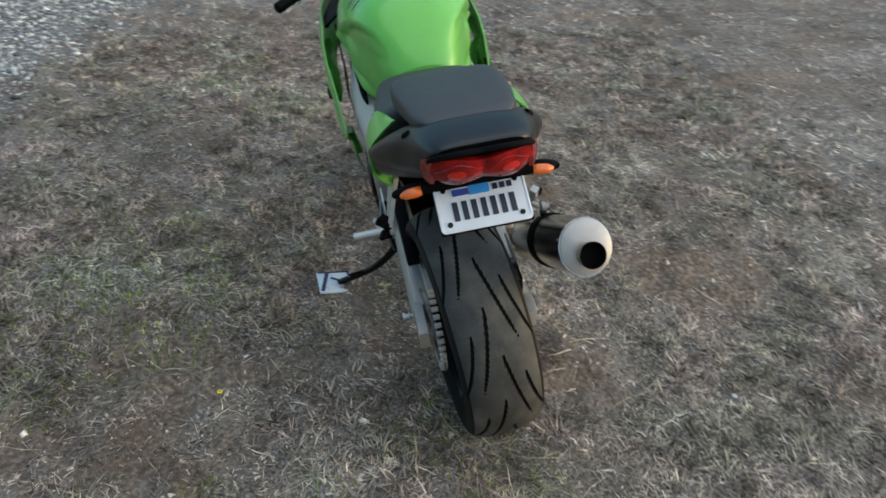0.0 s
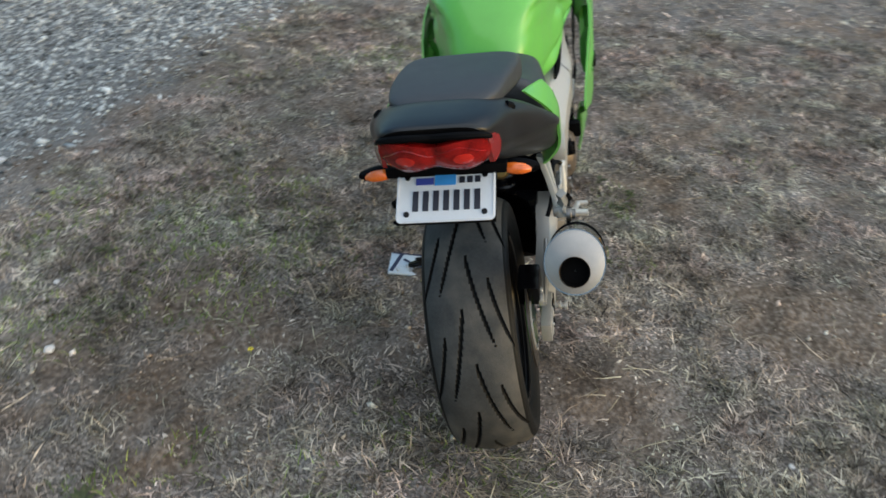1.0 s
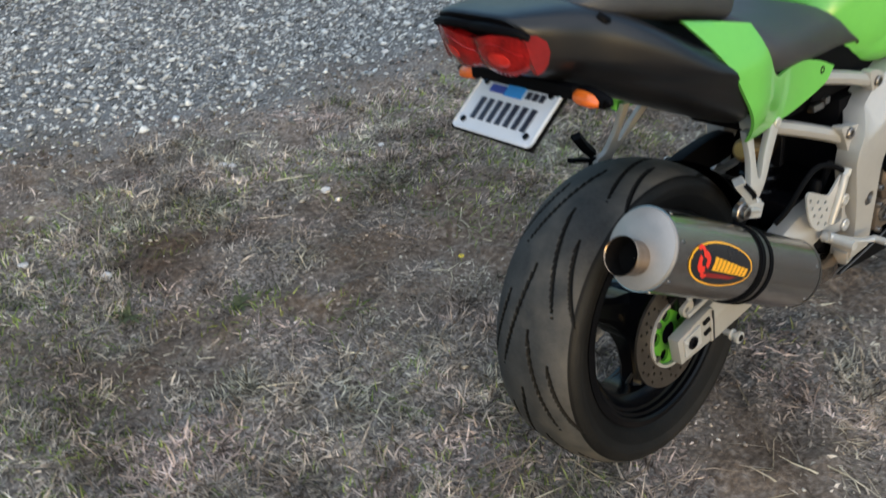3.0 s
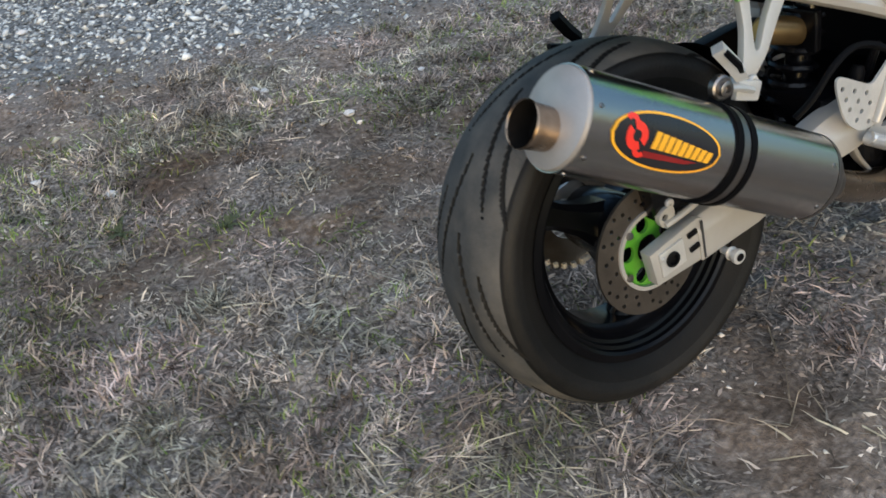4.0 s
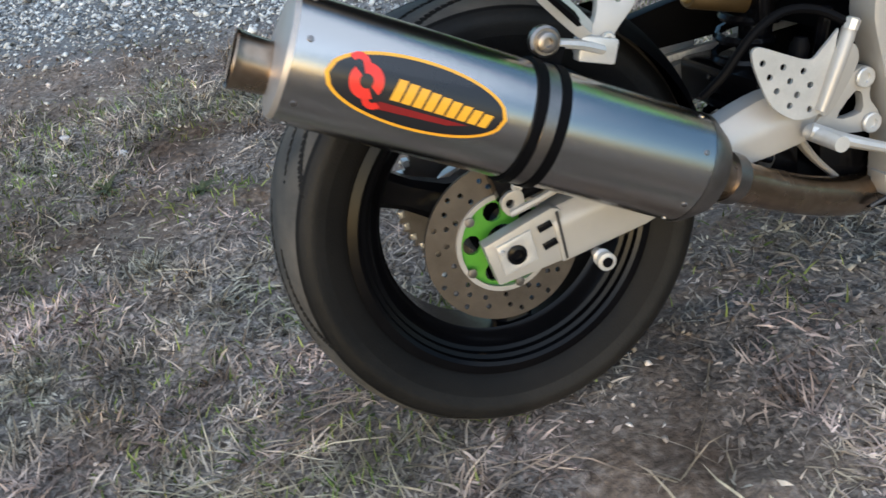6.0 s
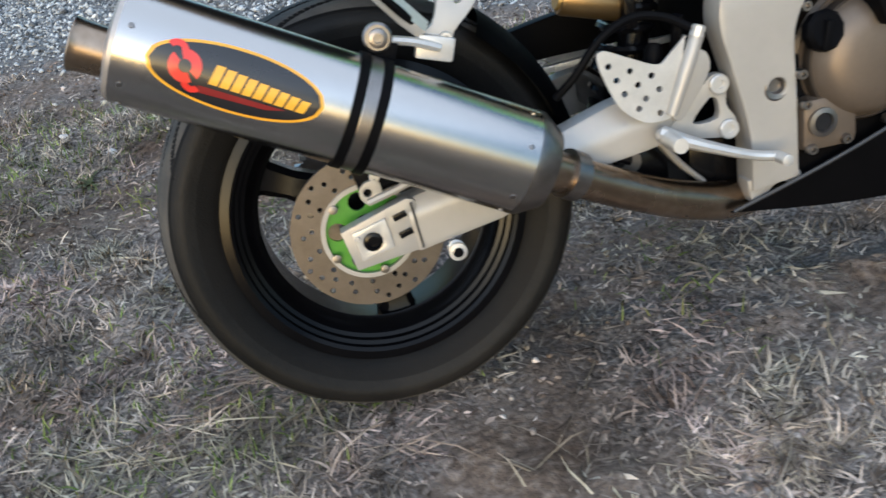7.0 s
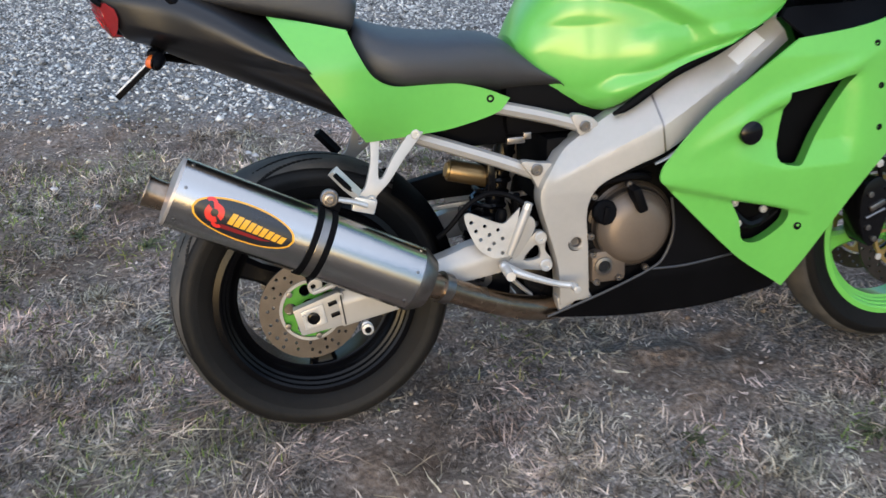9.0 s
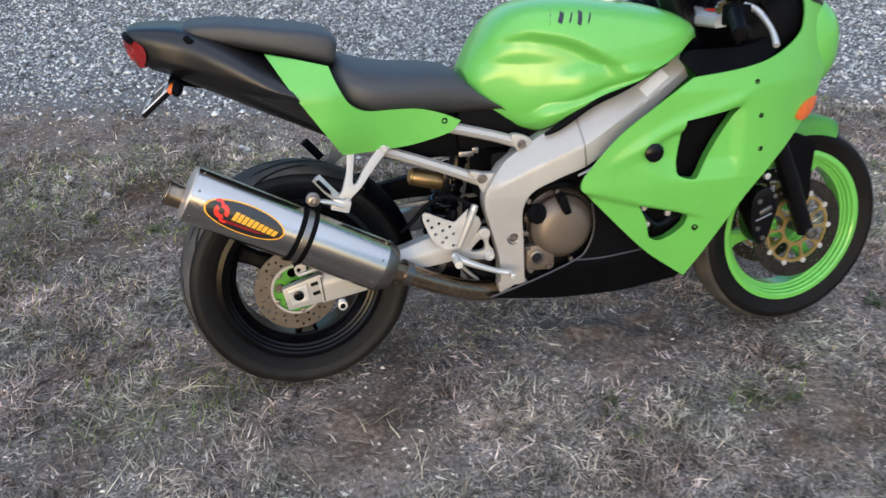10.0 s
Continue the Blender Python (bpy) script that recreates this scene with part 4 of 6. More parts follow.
# hugger over the rear tyre
def hugger_mod(a0, a1, r, half, n=16):
    bm = bmesh.new()
    rows = []
    for i in range(n + 1):
        a = a0 + (a1 - a0) * i / n
        row = []
        for k in range(9):
            v = (k - 4) / 4
            rr = r - 0.03 * v * v
            row.append(bm.verts.new((AX + rr * math.cos(a), half * v, AZ + rr * math.sin(a))))
        rows.append(row)
    for r0, r1 in zip(rows, rows[1:]):
        for k in range(8):
            bm.faces.new((r0[k], r0[k + 1], r1[k + 1], r1[k]))
    bmesh.ops.solidify(bm, geom=bm.faces[:], thickness=0.004)
    return bm


part("hugger", hugger_mod(0.0, 0.92, 0.305, 0.095), PLASTIC, bike, "black plastic rear hugger")

# exhaust
C0, C1 = Vector((-0.2, -0.2145, 0.594)), Vector((0.203, -0.203, 0.3765))
D = (C1 - C0).normalized()
LEN = (C1 - C0).length


def oval(d0, rows, squash=0.92, n=48):
    """Rings along the silencer: distance, radius."""
    side = Vector((0, 1, 0))
    side = (side - D * side.dot(D)).normalized()
    other = D.cross(side)
    bm = bmesh.new()
    rings = []
    for s, r in rows:
        rings.append([bm.verts.new(d0 + D * s + r * (squash * math.cos(6.2832 * k / n) * side + math.sin(6.2832 * k / n) * other)) for k in range(n)])
    for r0, r1 in zip(rings, rings[1:]):
        for k in range(n):
            bm.faces.new((r0[k - 1], r0[k], r1[k], r1[k - 1]))
    return bm


CR = 0.063
silencer = part("silencer", oval(C0, [(0.004, CR - 0.004), (0.0, CR - 0.002), (0.0, CR), (LEN, CR), (LEN, CR - 0.002)]), BRUSHED, bike, "brushed titanium silencer with an oval badge")
part("end_cap", oval(C0, [(0.006, CR - 0.001), (-0.005, CR - 0.003), (-0.008, CR - 0.012), (-0.011, 0.036), (-0.012, 0.02), (-0.012, 0.0005)]), ENDCAP, silencer, "pale alloy end cap")
PIPE_AT = C0 - 0.015 * D.cross((Vector((0, 1, 0)) - D * D.y).normalized())
part("tail_pipe", oval(PIPE_AT, [(0.0, 0.0245), (-0.012, 0.026), (-0.036, 0.0272), (-0.042, 0.0282), (-0.0445, 0.029), (-0.046, 0.0284), (-0.0445, 0.0272)], 1.0, 32), PIPE, silencer, "heat-browned tail pipe")
part("pipe_bore", oval(PIPE_AT, [(-0.045, 0.0272), (-0.0135, 0.0255), (-0.013, 0.0005)], 1.0, 32), BOREBLACK, silencer, "black inside of the tail pipe")
part("front_cone", oval(C0, [(LEN - 0.002, CR + 0.0005), (LEN + 0.006, CR), (LEN + 0.03, CR * 0.78), (LEN + 0.036, 0.028)]), STEEL, silencer)
for s0 in (0.239, 0.265):
    part("strap_band", oval(C0, [(s0, CR), (s0, CR + 0.0035), (s0 + 0.011, CR + 0.0035), (s0 + 0.011, CR)]), PLASTIC, silencer, "black rubber-lined strap band")
part("strap_metal", oval(C0, [(s0 - 0.0135, CR), (s0 - 0.0135, CR + 0.002), (s0 - 0.0005, CR + 0.002), (s0 - 0.0005, CR)]), STEEL, silencer)
for s0 in (0.012, LEN - 0.014):
    for ang in (-2.6, -2.0, -1.1, -3.6, -4.4, 0.4):
        side = Vector((0, 1, 0)) - D * D.y
        side.normalize()
        other = D.cross(side)
        nrm = (math.cos(ang) * 0.92 * side + math.sin(ang) * other)
        part("rivet", turned([(-0.001, 0.0035), (0.0012, 0.003), (0.0018, 0)], C0 + D * s0 + nrm * CR, nrm, 8), STEEL, silencer)
part("mounting_clamp", turned([(0, 0.0165), (0.009, 0.0165), (0.011, 0.014), (0.011, 0.0105), (0.018, 0.0105), (0.019, 0.0085), (0.019, 0.005), (0.013, 0.0045), (0.013, 0)], (0.062, -0.19, 0.548), (0, -1, 0), 24), STEEL, silencer, "round bolt of the silencer hanger")
part("strap_tab", block(0.045, 0.078, -0.196, -0.19, 0.505, 0.545, 0.002, Matrix.Rotation(0.4, 4, "Y")), PLASTIC, silencer)


def decal(s0, s1, half, lift, mat, parent, name, shape="ellipse", a_mid=-3.22, label="", n=40, poly=None):
    """A thin badge wrapped on the silencer: u along it, v round it, in metres."""
    side = (Vector((0, 1, 0)) - D * D.y).normalized()
    other = D.cross(side)

    def place(u, v, up):
        ang = a_mid - v / CR
        return C0 + D * u + (CR + up) * (0.92 * math.cos(ang) * side + math.sin(ang) * other)

    bm = bmesh.new()
    mid, ru = (s0 + s1) / 2, (s1 - s0) / 2
    if poly is None:
        rows = []
        m = 10
        for i in range(n + 1):
            u = -1 + 2 * i / n
            h = half * math.sqrt(max(0.0, 1 - u * u)) + 1e-5
            rows.append([bm.verts.new(place(mid + ru * u, -h + 2 * h * k / m, lift)) for k in range(m + 1)])
        for r0, r1 in zip(rows, rows[1:]):
            for k in range(m):
                bm.faces.new((r0[k], r0[k + 1], r1[k + 1], r1[k]))
    else:
        for (u0, v0), (u1, v1), (u2, v2), (u3, v3) in poly:
            # rows from the first edge to the opposite one, so that each piece follows the curve
            m = 6
            rows = [(bm.verts.new(place(u0 + (u3 - u0) * k / m, v0 + (v3 - v0) * k / m, lift)), bm.verts.new(place(u1 + (u2 - u1) * k / m, v1 + (v2 - v1) * k / m, lift))) for k in range(m + 1)]
            for (a, b), (c, d) in zip(rows, rows[1:]):
                bm.faces.new((a, b, d, c))
    bmesh.ops.remove_doubles(bm, verts=bm.verts[:], dist=1e-5)
    return part(name, bm, mat, parent, label)


decal(0.03, 0.212, 0.0345, 0.0012, DECALYELLOW, silencer, "badge_border", label="yellow border of an oval badge")
decal(0.034, 0.208, 0.031, 0.0018, DECALBLACK, silencer, "badge_field")


def ring_poly(cu, cv, r0, r1, a0, a1, n=12):
    out = []
    for i in range(n):
        a, b = a0 + (a1 - a0) * i / n, a0 + (a1 - a0) * (i + 1) / n
        out.append([(cu + r * math.cos(t), cv + r * math.sin(t)) for r, t in ((r0, a), (r1, a), (r1, b), (r0, b))])
    return out


decal(0, 0, 0, 0.0024, DECALRED, silencer, "badge_emblem", poly=ring_poly(0.069, 0.001, 0.0065, 0.0165, -0.6, 2.0) + ring_poly(0.069, 0.001, 0.0065, 0.0165, 2.5, 5.3) + ring_poly(0.0585, 0.013, 0.005, 0.0115, 0.4, 2.6, 8) + ring_poly(0.079, -0.012, 0.0045, 0.011, 3.4, 5.6, 8), label="red curled emblem")
# unlettered slanted bars in place of the maker's mark
bars = []
for i in range(9):
    u = 0.094 + i * 0.0112
    k = 1.0 - 0.045 * i
    base_v, h = -0.0005 - 0.0003 * i, 0.02 * k
    bars.append([(u, base_v - 0.009), (u + 0.0092, base_v - 0.009), (u + 0.0138, base_v - 0.009 + h), (u + 0.0046, base_v - 0.009 + h)])
for bar_ in bars:
    decal(0, 0, 0, 0.0024, DECALYELLOW, silencer, "badge_bar", poly=[bar_])
decal(0, 0, 0, 0.0022, material("decal_dark_red", (0.22, 0.012, 0.012), 0.3, coat=0.3), silencer, "badge_stripe", poly=[[(0.085, -0.021), (0.155, -0.019), (0.175, -0.014), (0.085, -0.0135)]])

part("link_pipe", tube([C0 + D * (LEN + 0.03), (0.27, -0.185, 0.338), (0.34, -0.165, 0.3), (0.42, -0.14, 0.262), (0.5, -0.11, 0.235), (0.6, -0.06, 0.225), (0.75, 0.0, 0.22)], [0.025, 0.025, 0.025, 0.026, 0.027, 0.028, 0.028], 18), PIPE, bike, "heat-browned exhaust link pipe")
part("pipe_clamp", tube([(0.255, -0.19, 0.348), (0.272, -0.185, 0.338)], 0.031, 18), STEEL, bike)
for i, y in enumerate((-0.1, -0.035, 0.035, 0.1)):
    part("header_pipe", tube([(0.98, y, 0.46), (1.03, y, 0.42), (1.02, y, 0.3), (0.93, y * 0.8, 0.225), (0.75, y * 0.6, 0.21)], 0.02, 10), PIPE, bike)

# main frame spars
MID = ([0.5, 0.6, 0.72, 0.85, 1.0], [0.53, 0.575, 0.625, 0.695, 0.79])


def spar_y(x, z):
    ridge = float(np.interp(x, *MID))
    up = (z - ridge) * min(1.0, max(0.0, (x - 0.47) / 0.06)) - 0.0
    base = -0.174 + 0.02 * min(1.0, max(0.0, (x - 0.75) / 0.25)) - 0.016 * math.exp(-(((x - 0.72) / 0.12) ** 2))
    lowmid = 0.018 * max(0.0, (0.5 - z) / 0.25)
    return base + 0.42 * (up + math.sqrt(up * up + 0.00001)) + lowmid


SPAR = [(0.985, 0.85, 1), (0.945, 0.797), (0.842, 0.738), (0.732, 0.696), (0.61, 0.632), (0.517, 0.574), (0.474, 0.52), (0.47, 0.48), (0.487, 0.42), (0.508, 0.339), (0.513, 0.258, 1), (0.574, 0.268, 1), (0.568, 0.385), (0.564, 0.462), (0.585, 0.507), (0.653, 0.541), (0.722, 0.568), (0.825, 0.633), (0.986, 0.757, 1), (0.97, 0.798, 1), (0.998, 0.85, 1)]
spar = panel(smooth_loop(SPAR, 4), spar_y, 0.045, [circle_pts(0.543, 0.394, 0.012, 16)], edge=0.011, bevel=0.003)
frame_ob = part("main_frame", spar, SILVER, bike, "silver aluminium perimeter frame", 22)
part("spar", mirrored(panel(smooth_loop(SPAR, 4), spar_y, 0.045, edge=0.02, bevel=0.003)), SILVER, frame_ob, "", 40)
part("weld_seam", panel([(0.716, 0.566), (0.7195, 0.5675), (0.7065, 0.684), (0.703, 0.682)], lambda x, z: spar_y(x, z) - 0.0012, 0.004, edge=0.01), STEEL, frame_ob, "thin seam across the spar")
part("spar_sticker", panel([(0.865, 0.735), (0.925, 0.777), (0.938, 0.76), (0.878, 0.718)], lambda x, z: spar_y(x, z) - 0.001, 0.003, edge=0.012), WHITE, frame_ob, "small pale sticker on the spar")
part("pivot_plug", turned([(-0.01, 0.02), (0.002, 0.02), (0.004, 0.016), (0.003, 0.01), (-0.004, 0.008), (-0.004, 0)], (0.543, -0.164, 0.394), (0, -1, 0), 24), STEEL, frame_ob, "round grey swingarm pivot plug")
foot = panel(smooth_loop([(0.508, 0.272, 1), (0.577, 0.278, 1), (0.585, 0.262), (0.572, 0.256), (0.55, 0.262), (0.53, 0.245), (0.514, 0.24)], 3), flat(-0.152), 0.03, bevel=0.002)
part("frame_foot", foot, SILVER, frame_ob)
part("head_stock", turned([(0, 0.04), (0.16, 0.04)], (1.07, 0, 0.8), (-0.4, 0, 0.91), 20), BLACKMETAL, frame_ob)

# rear subframe rails and their bolts
for s in (-1, 1):
    upper = tube([(0.39, s * 0.112, 0.672), (0.5, s * 0.118, 0.643), (0.585, s * 0.13, 0.616)], 0.0145, 8, flat=0.95)
    rail = part("subframe_rail", upper, SILVER, bike, "silver subframe rail")
    lower = tube([(0.2, s * 0.105, 0.64), (0.3, s * 0.11, 0.603), (0.4, s * 0.118, 0.565), (0.47, s * 0.13, 0.536), (0.5, s * 0.135, 0.522)], 0.0145, 8, flat=0.95)
    part("subframe_rail", lower, SILVER, bike)
    lug = panel(smooth_loop([(0.44, 0.565), (0.475, 0.56), (0.51, 0.55), (0.5, 0.5), (0.478, 0.5), (0.458, 0.535)], 4), flat(s * 0.15 if s < 0 else 0.128), 0.022, bevel=0.003)
    part("frame_lug", lug, SILVER, bike)
    lug = panel(smooth_loop([(0.545, 0.645), (0.59, 0.635), (0.605, 0.6), (0.565, 0.6)], 4), flat(s * 0.14 if s < 0 else 0.118), 0.022, bevel=0.003)
    part("frame_lug", lug, SILVER, bike)
    bolt(0.468, s * 0.15, 0.548, 0.012, bike, side=s)
    bolt(0.57, s * 0.141, 0.622, 0.011, bike, side=s)

# engine
engine = part("engine", block(0.55, 0.86, -0.15, 0.15, 0.25, 0.45, 0.03), PLASTIC, bike, "black engine with bronze covers")
part("cylinder_block", block(0.67, 0.9, -0.14, 0.14, 0.4, 0.6, 0.02, Matrix.Rotation(0.35, 4, "Y")), PLASTIC, engine)
part("gearbox", block(0.5, 0.75, -0.11, 0.11, 0.44, 0.6, 0.02), PLASTIC, engine)
cover = turned([(0.0, 0.088), (0.012, 0.09), (0.022, 0.084), (0.034, 0.078), (0.05, 0.068), (0.058, 0.058), (0.062, 0.04), (0.063, 0.0)], (0.667, -0.13, 0.41), (0, -1, 0), 48)
clutch = part("clutch_cover", cover, BRONZE, engine, "round bronze clutch cover")
part("cover_rim", turned([(0, 0.094), (0.018, 0.094), (0.021, 0.088), (0.02, 0.086)], (0.667, -0.128, 0.41), (0, -1, 0), 48), DARKBRONZE, clutch, "dark outer rim of the clutch cover")
part("cover_step", turned([(0, 0.083), (0.024, 0.0835), (0.03, 0.08), (0.031, 0.07)], (0.667, -0.135, 0.41), (0, -1, 0), 48), DARKBRONZE, clutch, "dark bronze step of the clutch cover")
part("cover_fin", block(0.652, 0.672, -0.209, -0.17, 0.452, 0.505, 0.007, Matrix.Rotation(-0.35, 4, "Y")), PLASTIC, clutch)
part("filler_cap", turned([(0, 0.025), (0.014, 0.026), (0.019, 0.022), (0.019, 0)], (0.598, -0.168, 0.452), (0.1, -1, 0.2), 10), PLASTIC, engine, "black oil filler cap")
part("cap_grip", block(0.592, 0.602, -0.193, -0.18, 0.432, 0.468, 0.002, Matrix.Rotation(0.2, 4, "Y")), PLASTIC, engine)
part("side_cover", block(0.575, 0.65, -0.172, -0.12, 0.3, 0.37, 0.012), BRONZE, engine)
part("sight_glass", turned([(0, 0.019), (0.006, 0.019), (0.007, 0.013), (0.003, 0.012), (0.003, 0)], (0.6, -0.17, 0.338), (0, -1, 0), 20), STEEL, engine)
part("sight_window", turned([(0, 0.012), (0.0015, 0.011), (0.0015, 0)], (0.6, -0.173, 0.338), (0, -1, 0), 16), SMOKE, engine)
for x, z in ((0.578, 0.487), (0.572, 0.405), (0.578, 0.365), (0.585, 0.305), (0.65, 0.505), (0.632, 0.31), (0.69, 0.325)):
    bolt(x, -0.168, z, 0.007, engine, h=0.01)
part("hose", tube([(0.6, -0.14, 0.5), (0.64, -0.17, 0.535), (0.72, -0.17, 0.56), (0.8, -0.16, 0.6)], 0.011, 10), PLASTIC, bike)
part("hose", tube([(0.58, -0.13, 0.47), (0.6, -0.16, 0.51), (0.66, -0.17, 0.52), (0.7, -0.16, 0.51)], 0.008, 8), PLASTIC, bike)
part("connector", block(0.632, 0.648, -0.172, -0.163, 0.518, 0.53, 0.003), STEEL, bike)
part("fairing_stay", tube([(0.7, -0.183, 0.543), (0.73, -0.188, 0.558), (0.765, -0.19, 0.582)], [0.005, 0.006, 0.006], 8, flat=0.5), SILVER, bike, "silver fairing stay")
part("airbox", block(0.42, 0.95, -0.1, 0.1, 0.6, 0.72, 0.03), PLASTIC, bike)
part("battery_tray", block(0.27, 0.47, -0.08, 0.08, 0.585, 0.7, 0.02), PLASTIC, bike)
part("wire_connector", joined(block(0.425, 0.462, -0.1, -0.085, 0.59, 0.604, 0.003), block(0.458, 0.474, -0.103, -0.085, 0.598, 0.612, 0.002)), STEEL, bike)

# rear shock with its gold reservoir
shock = part("shock_absorber", tube([(0.45, 0.0, 0.58), (0.42, 0.0, 0.44), (0.4, 0, 0.3)], 0.022, 14), BLACKMETAL, bike, "rear shock absorber with a gold reservoir")
part("spring", tube([(0.43 - 0.0006 * i + 0.04 * math.cos(i * 0.6) * 0.9, 0.04 * math.sin(i * 0.6), 0.55 - 0.0026 * i) for i in range(84)], 0.006, 6, smooth=1), BLACKMETAL, shock)
part("reservoir", turned([(0, 0.014), (0.001, 0.021), (0.005, 0.023), (0.09, 0.023), (0.092, 0.025), (0.1, 0.025), (0.102, 0)], (0.318, -0.02, 0.532), (1, 0.05, -0.28), 28), GOLD, shock, "gold anodised reservoir")
part("reservoir_ring", turned([(0, 0.0075), (0.0, 0.015), (0.004, 0.0175), (0.006, 0.0075)], (0.3145, -0.02, 0.533), (1, 0.05, -0.28), 24), PALEGOLD, shock, "pale gold ring on the reservoir's end")
part("reservoir_cap", turned([(0, 0.0), (0.0, 0.006), (0.004, 0.006)], (0.3155, -0.02, 0.5327), (1, 0.05, -0.28), 16), BLACKMETAL, shock)
part("clamp", block(0.395, 0.412, -0.055, 0.02, 0.478, 0.545, 0.004), BLACKMETAL, shock)
part("brake_hose", tube([(0.43, -0.14, 0.5), (0.43, -0.12, 0.42), (0.44, -0.1, 0.34)], 0.007, 8), BLACKMETAL, bike)

# right rider foot rest: heel plate, bracket, pedal, master cylinder
heel = panel(smooth_loop([(0.318, 0.474), (0.328, 0.478), (0.36, 0.463), (0.394, 0.449), (0.41, 0.46, 1), (0.43, 0.478, 1), (0.408, 0.384), (0.392, 0.379), (0.37, 0.382), (0.342, 0.405), (0.322, 0.45)], 4), flat(-0.162), 0.004,
             [circle_pts(0.331 + 0.0265 * i + 0.0088 * j, 0.4585 - 0.0104 * i - 0.0185 * j, 0.0042, 8) for i, j in ((0, 0), (1, 0), (2, 0), (0, 1), (1, 1), (2, 1), (0, 2), (1, 2), (0.3, 3), (1.3, 3))])
footrest = part("heel_plate", heel, ALU, bike, "drilled bright aluminium heel plate")
hanger = panel(smooth_loop([(0.405, 0.362, 1), (0.463, 0.418), (0.48, 0.42), (0.486, 0.405), (0.484, 0.38), (0.497, 0.358), (0.494, 0.338), (0.475, 0.338), (0.43, 0.345, 1)], 4), flat(-0.15), 0.014, [smooth_loop([(0.438, 0.364), (0.462, 0.392), (0.472, 0.388), (0.472, 0.364)], 3)], bevel=0.002)
part("foot_hanger", hanger, SILVER, footrest)
bolt(0.474, -0.151, 0.408, 0.013, footrest, ALU, h=0.005)
bolt(0.485, -0.151, 0.348, 0.013, footrest, ALU, h=0.005)
part("link_plate", panel(smooth_loop([(0.408, 0.385), (0.44, 0.455), (0.458, 0.452), (0.462, 0.43), (0.44, 0.395), (0.42, 0.372)], 3), flat(-0.156), 0.01, bevel=0.002), SILVER, footrest)
part("master_cylinder", tube([(0.405, -0.165, 0.385), (0.428, -0.165, 0.44), (0.445, -0.162, 0.478)], [0.007, 0.009, 0.009], 12), SILVER, footrest)
part("banjo_bolt", turned([(0, 0.009), (0.012, 0.009), (0.014, 0.006), (0.014, 0)], (0.442, -0.165, 0.475), (0.4, 0, 1), 8), ALU, footrest)
part("pushrod_boot", turned([(0, 0.01), (0.03, 0.012), (0.04, 0.008)], (0.395, -0.13, 0.43), (0.2, 0, 1), 12), PLASTIC, footrest)
part("brake_line", tube([(0.27, -0.13, 0.425), (0.295, -0.14, 0.45), (0.33, -0.145, 0.49), (0.37, -0.145, 0.508), (0.41, -0.15, 0.502), (0.442, -0.162, 0.482)], 0.0055, 8), PLASTIC, footrest)
pedal = part("brake_pedal", tube([(0.388, -0.17, 0.366), (0.415, -0.185, 0.353), (0.46, -0.19, 0.334), (0.5, -0.19, 0.319), (0.53, -0.195, 0.314)], [0.013, 0.011, 0.009, 0.008, 0.008], 10, flat=0.8), ALU, footrest, "bright forged aluminium brake pedal")
part("pedal_tip", turned([(0, 0.006), (0.004, 0.0075), (0.03, 0.0075), (0.032, 0)], (0.527, -0.19, 0.314), (0, -1, 0), 12), ALU, footrest)
part("foot_peg", tube([(0.395, -0.16, 0.36), (0.39, -0.225, 0.362)], [0.011, 0.0095], 12), ALU, footrest)
part("return_spring", tube([(0.3, -0.125, 0.35), (0.36, -0.13, 0.325)], 0.006, 8), BLACKMETAL, footrest)
part("lower_link", tube([(0.4, -0.12, 0.345), (0.43, -0.115, 0.305), (0.465, -0.11, 0.27)], [0.012, 0.01, 0.008], 8, flat=0.5), SILVER, footrest)
part("linkage", joined(block(0.34, 0.43, -0.09, 0.09, 0.26, 0.33, 0.015), block(0.45, 0.53, -0.1, 0.1, 0.24, 0.34, 0.02)), BLACKMETAL, bike)
part("link_bracket", panel(smooth_loop([(0.33, 0.345), (0.37, 0.34), (0.385, 0.31), (0.36, 0.29), (0.335, 0.305)], 4), flat(-0.1), 0.01, [circle_pts(0.355, 0.318, 0.01, 10)]), STEEL, bike)


# passenger foot pegs on their Y-shaped hangers
def pillion(s):
    y = -0.17
    out = smooth_loop([(0.15, 0.645, 1), (0.17, 0.645, 1), (0.163, 0.605), (0.158, 0.566), (0.166, 0.566), (0.19, 0.602), (0.23, 0.648, 1), (0.252, 0.64, 1), (0.21, 0.596), (0.176, 0.556), (0.152, 0.535), (0.142, 0.512), (0.125, 0.508), (0.105, 0.52), (0.108, 0.537), (0.128, 0.548), (0.138, 0.57), (0.147, 0.6)], 3)
    b = panel(out, lambda x, z: y + 0.3 * max(0.0, z - 0.54), 0.012, bevel=0.0015)
    lower = block(0.104, 0.148, y - 0.012, y + 0.006, 0.508, 0.536, 0.004, Matrix.Rotation(0.3, 4, "Y"))
    return b, lower


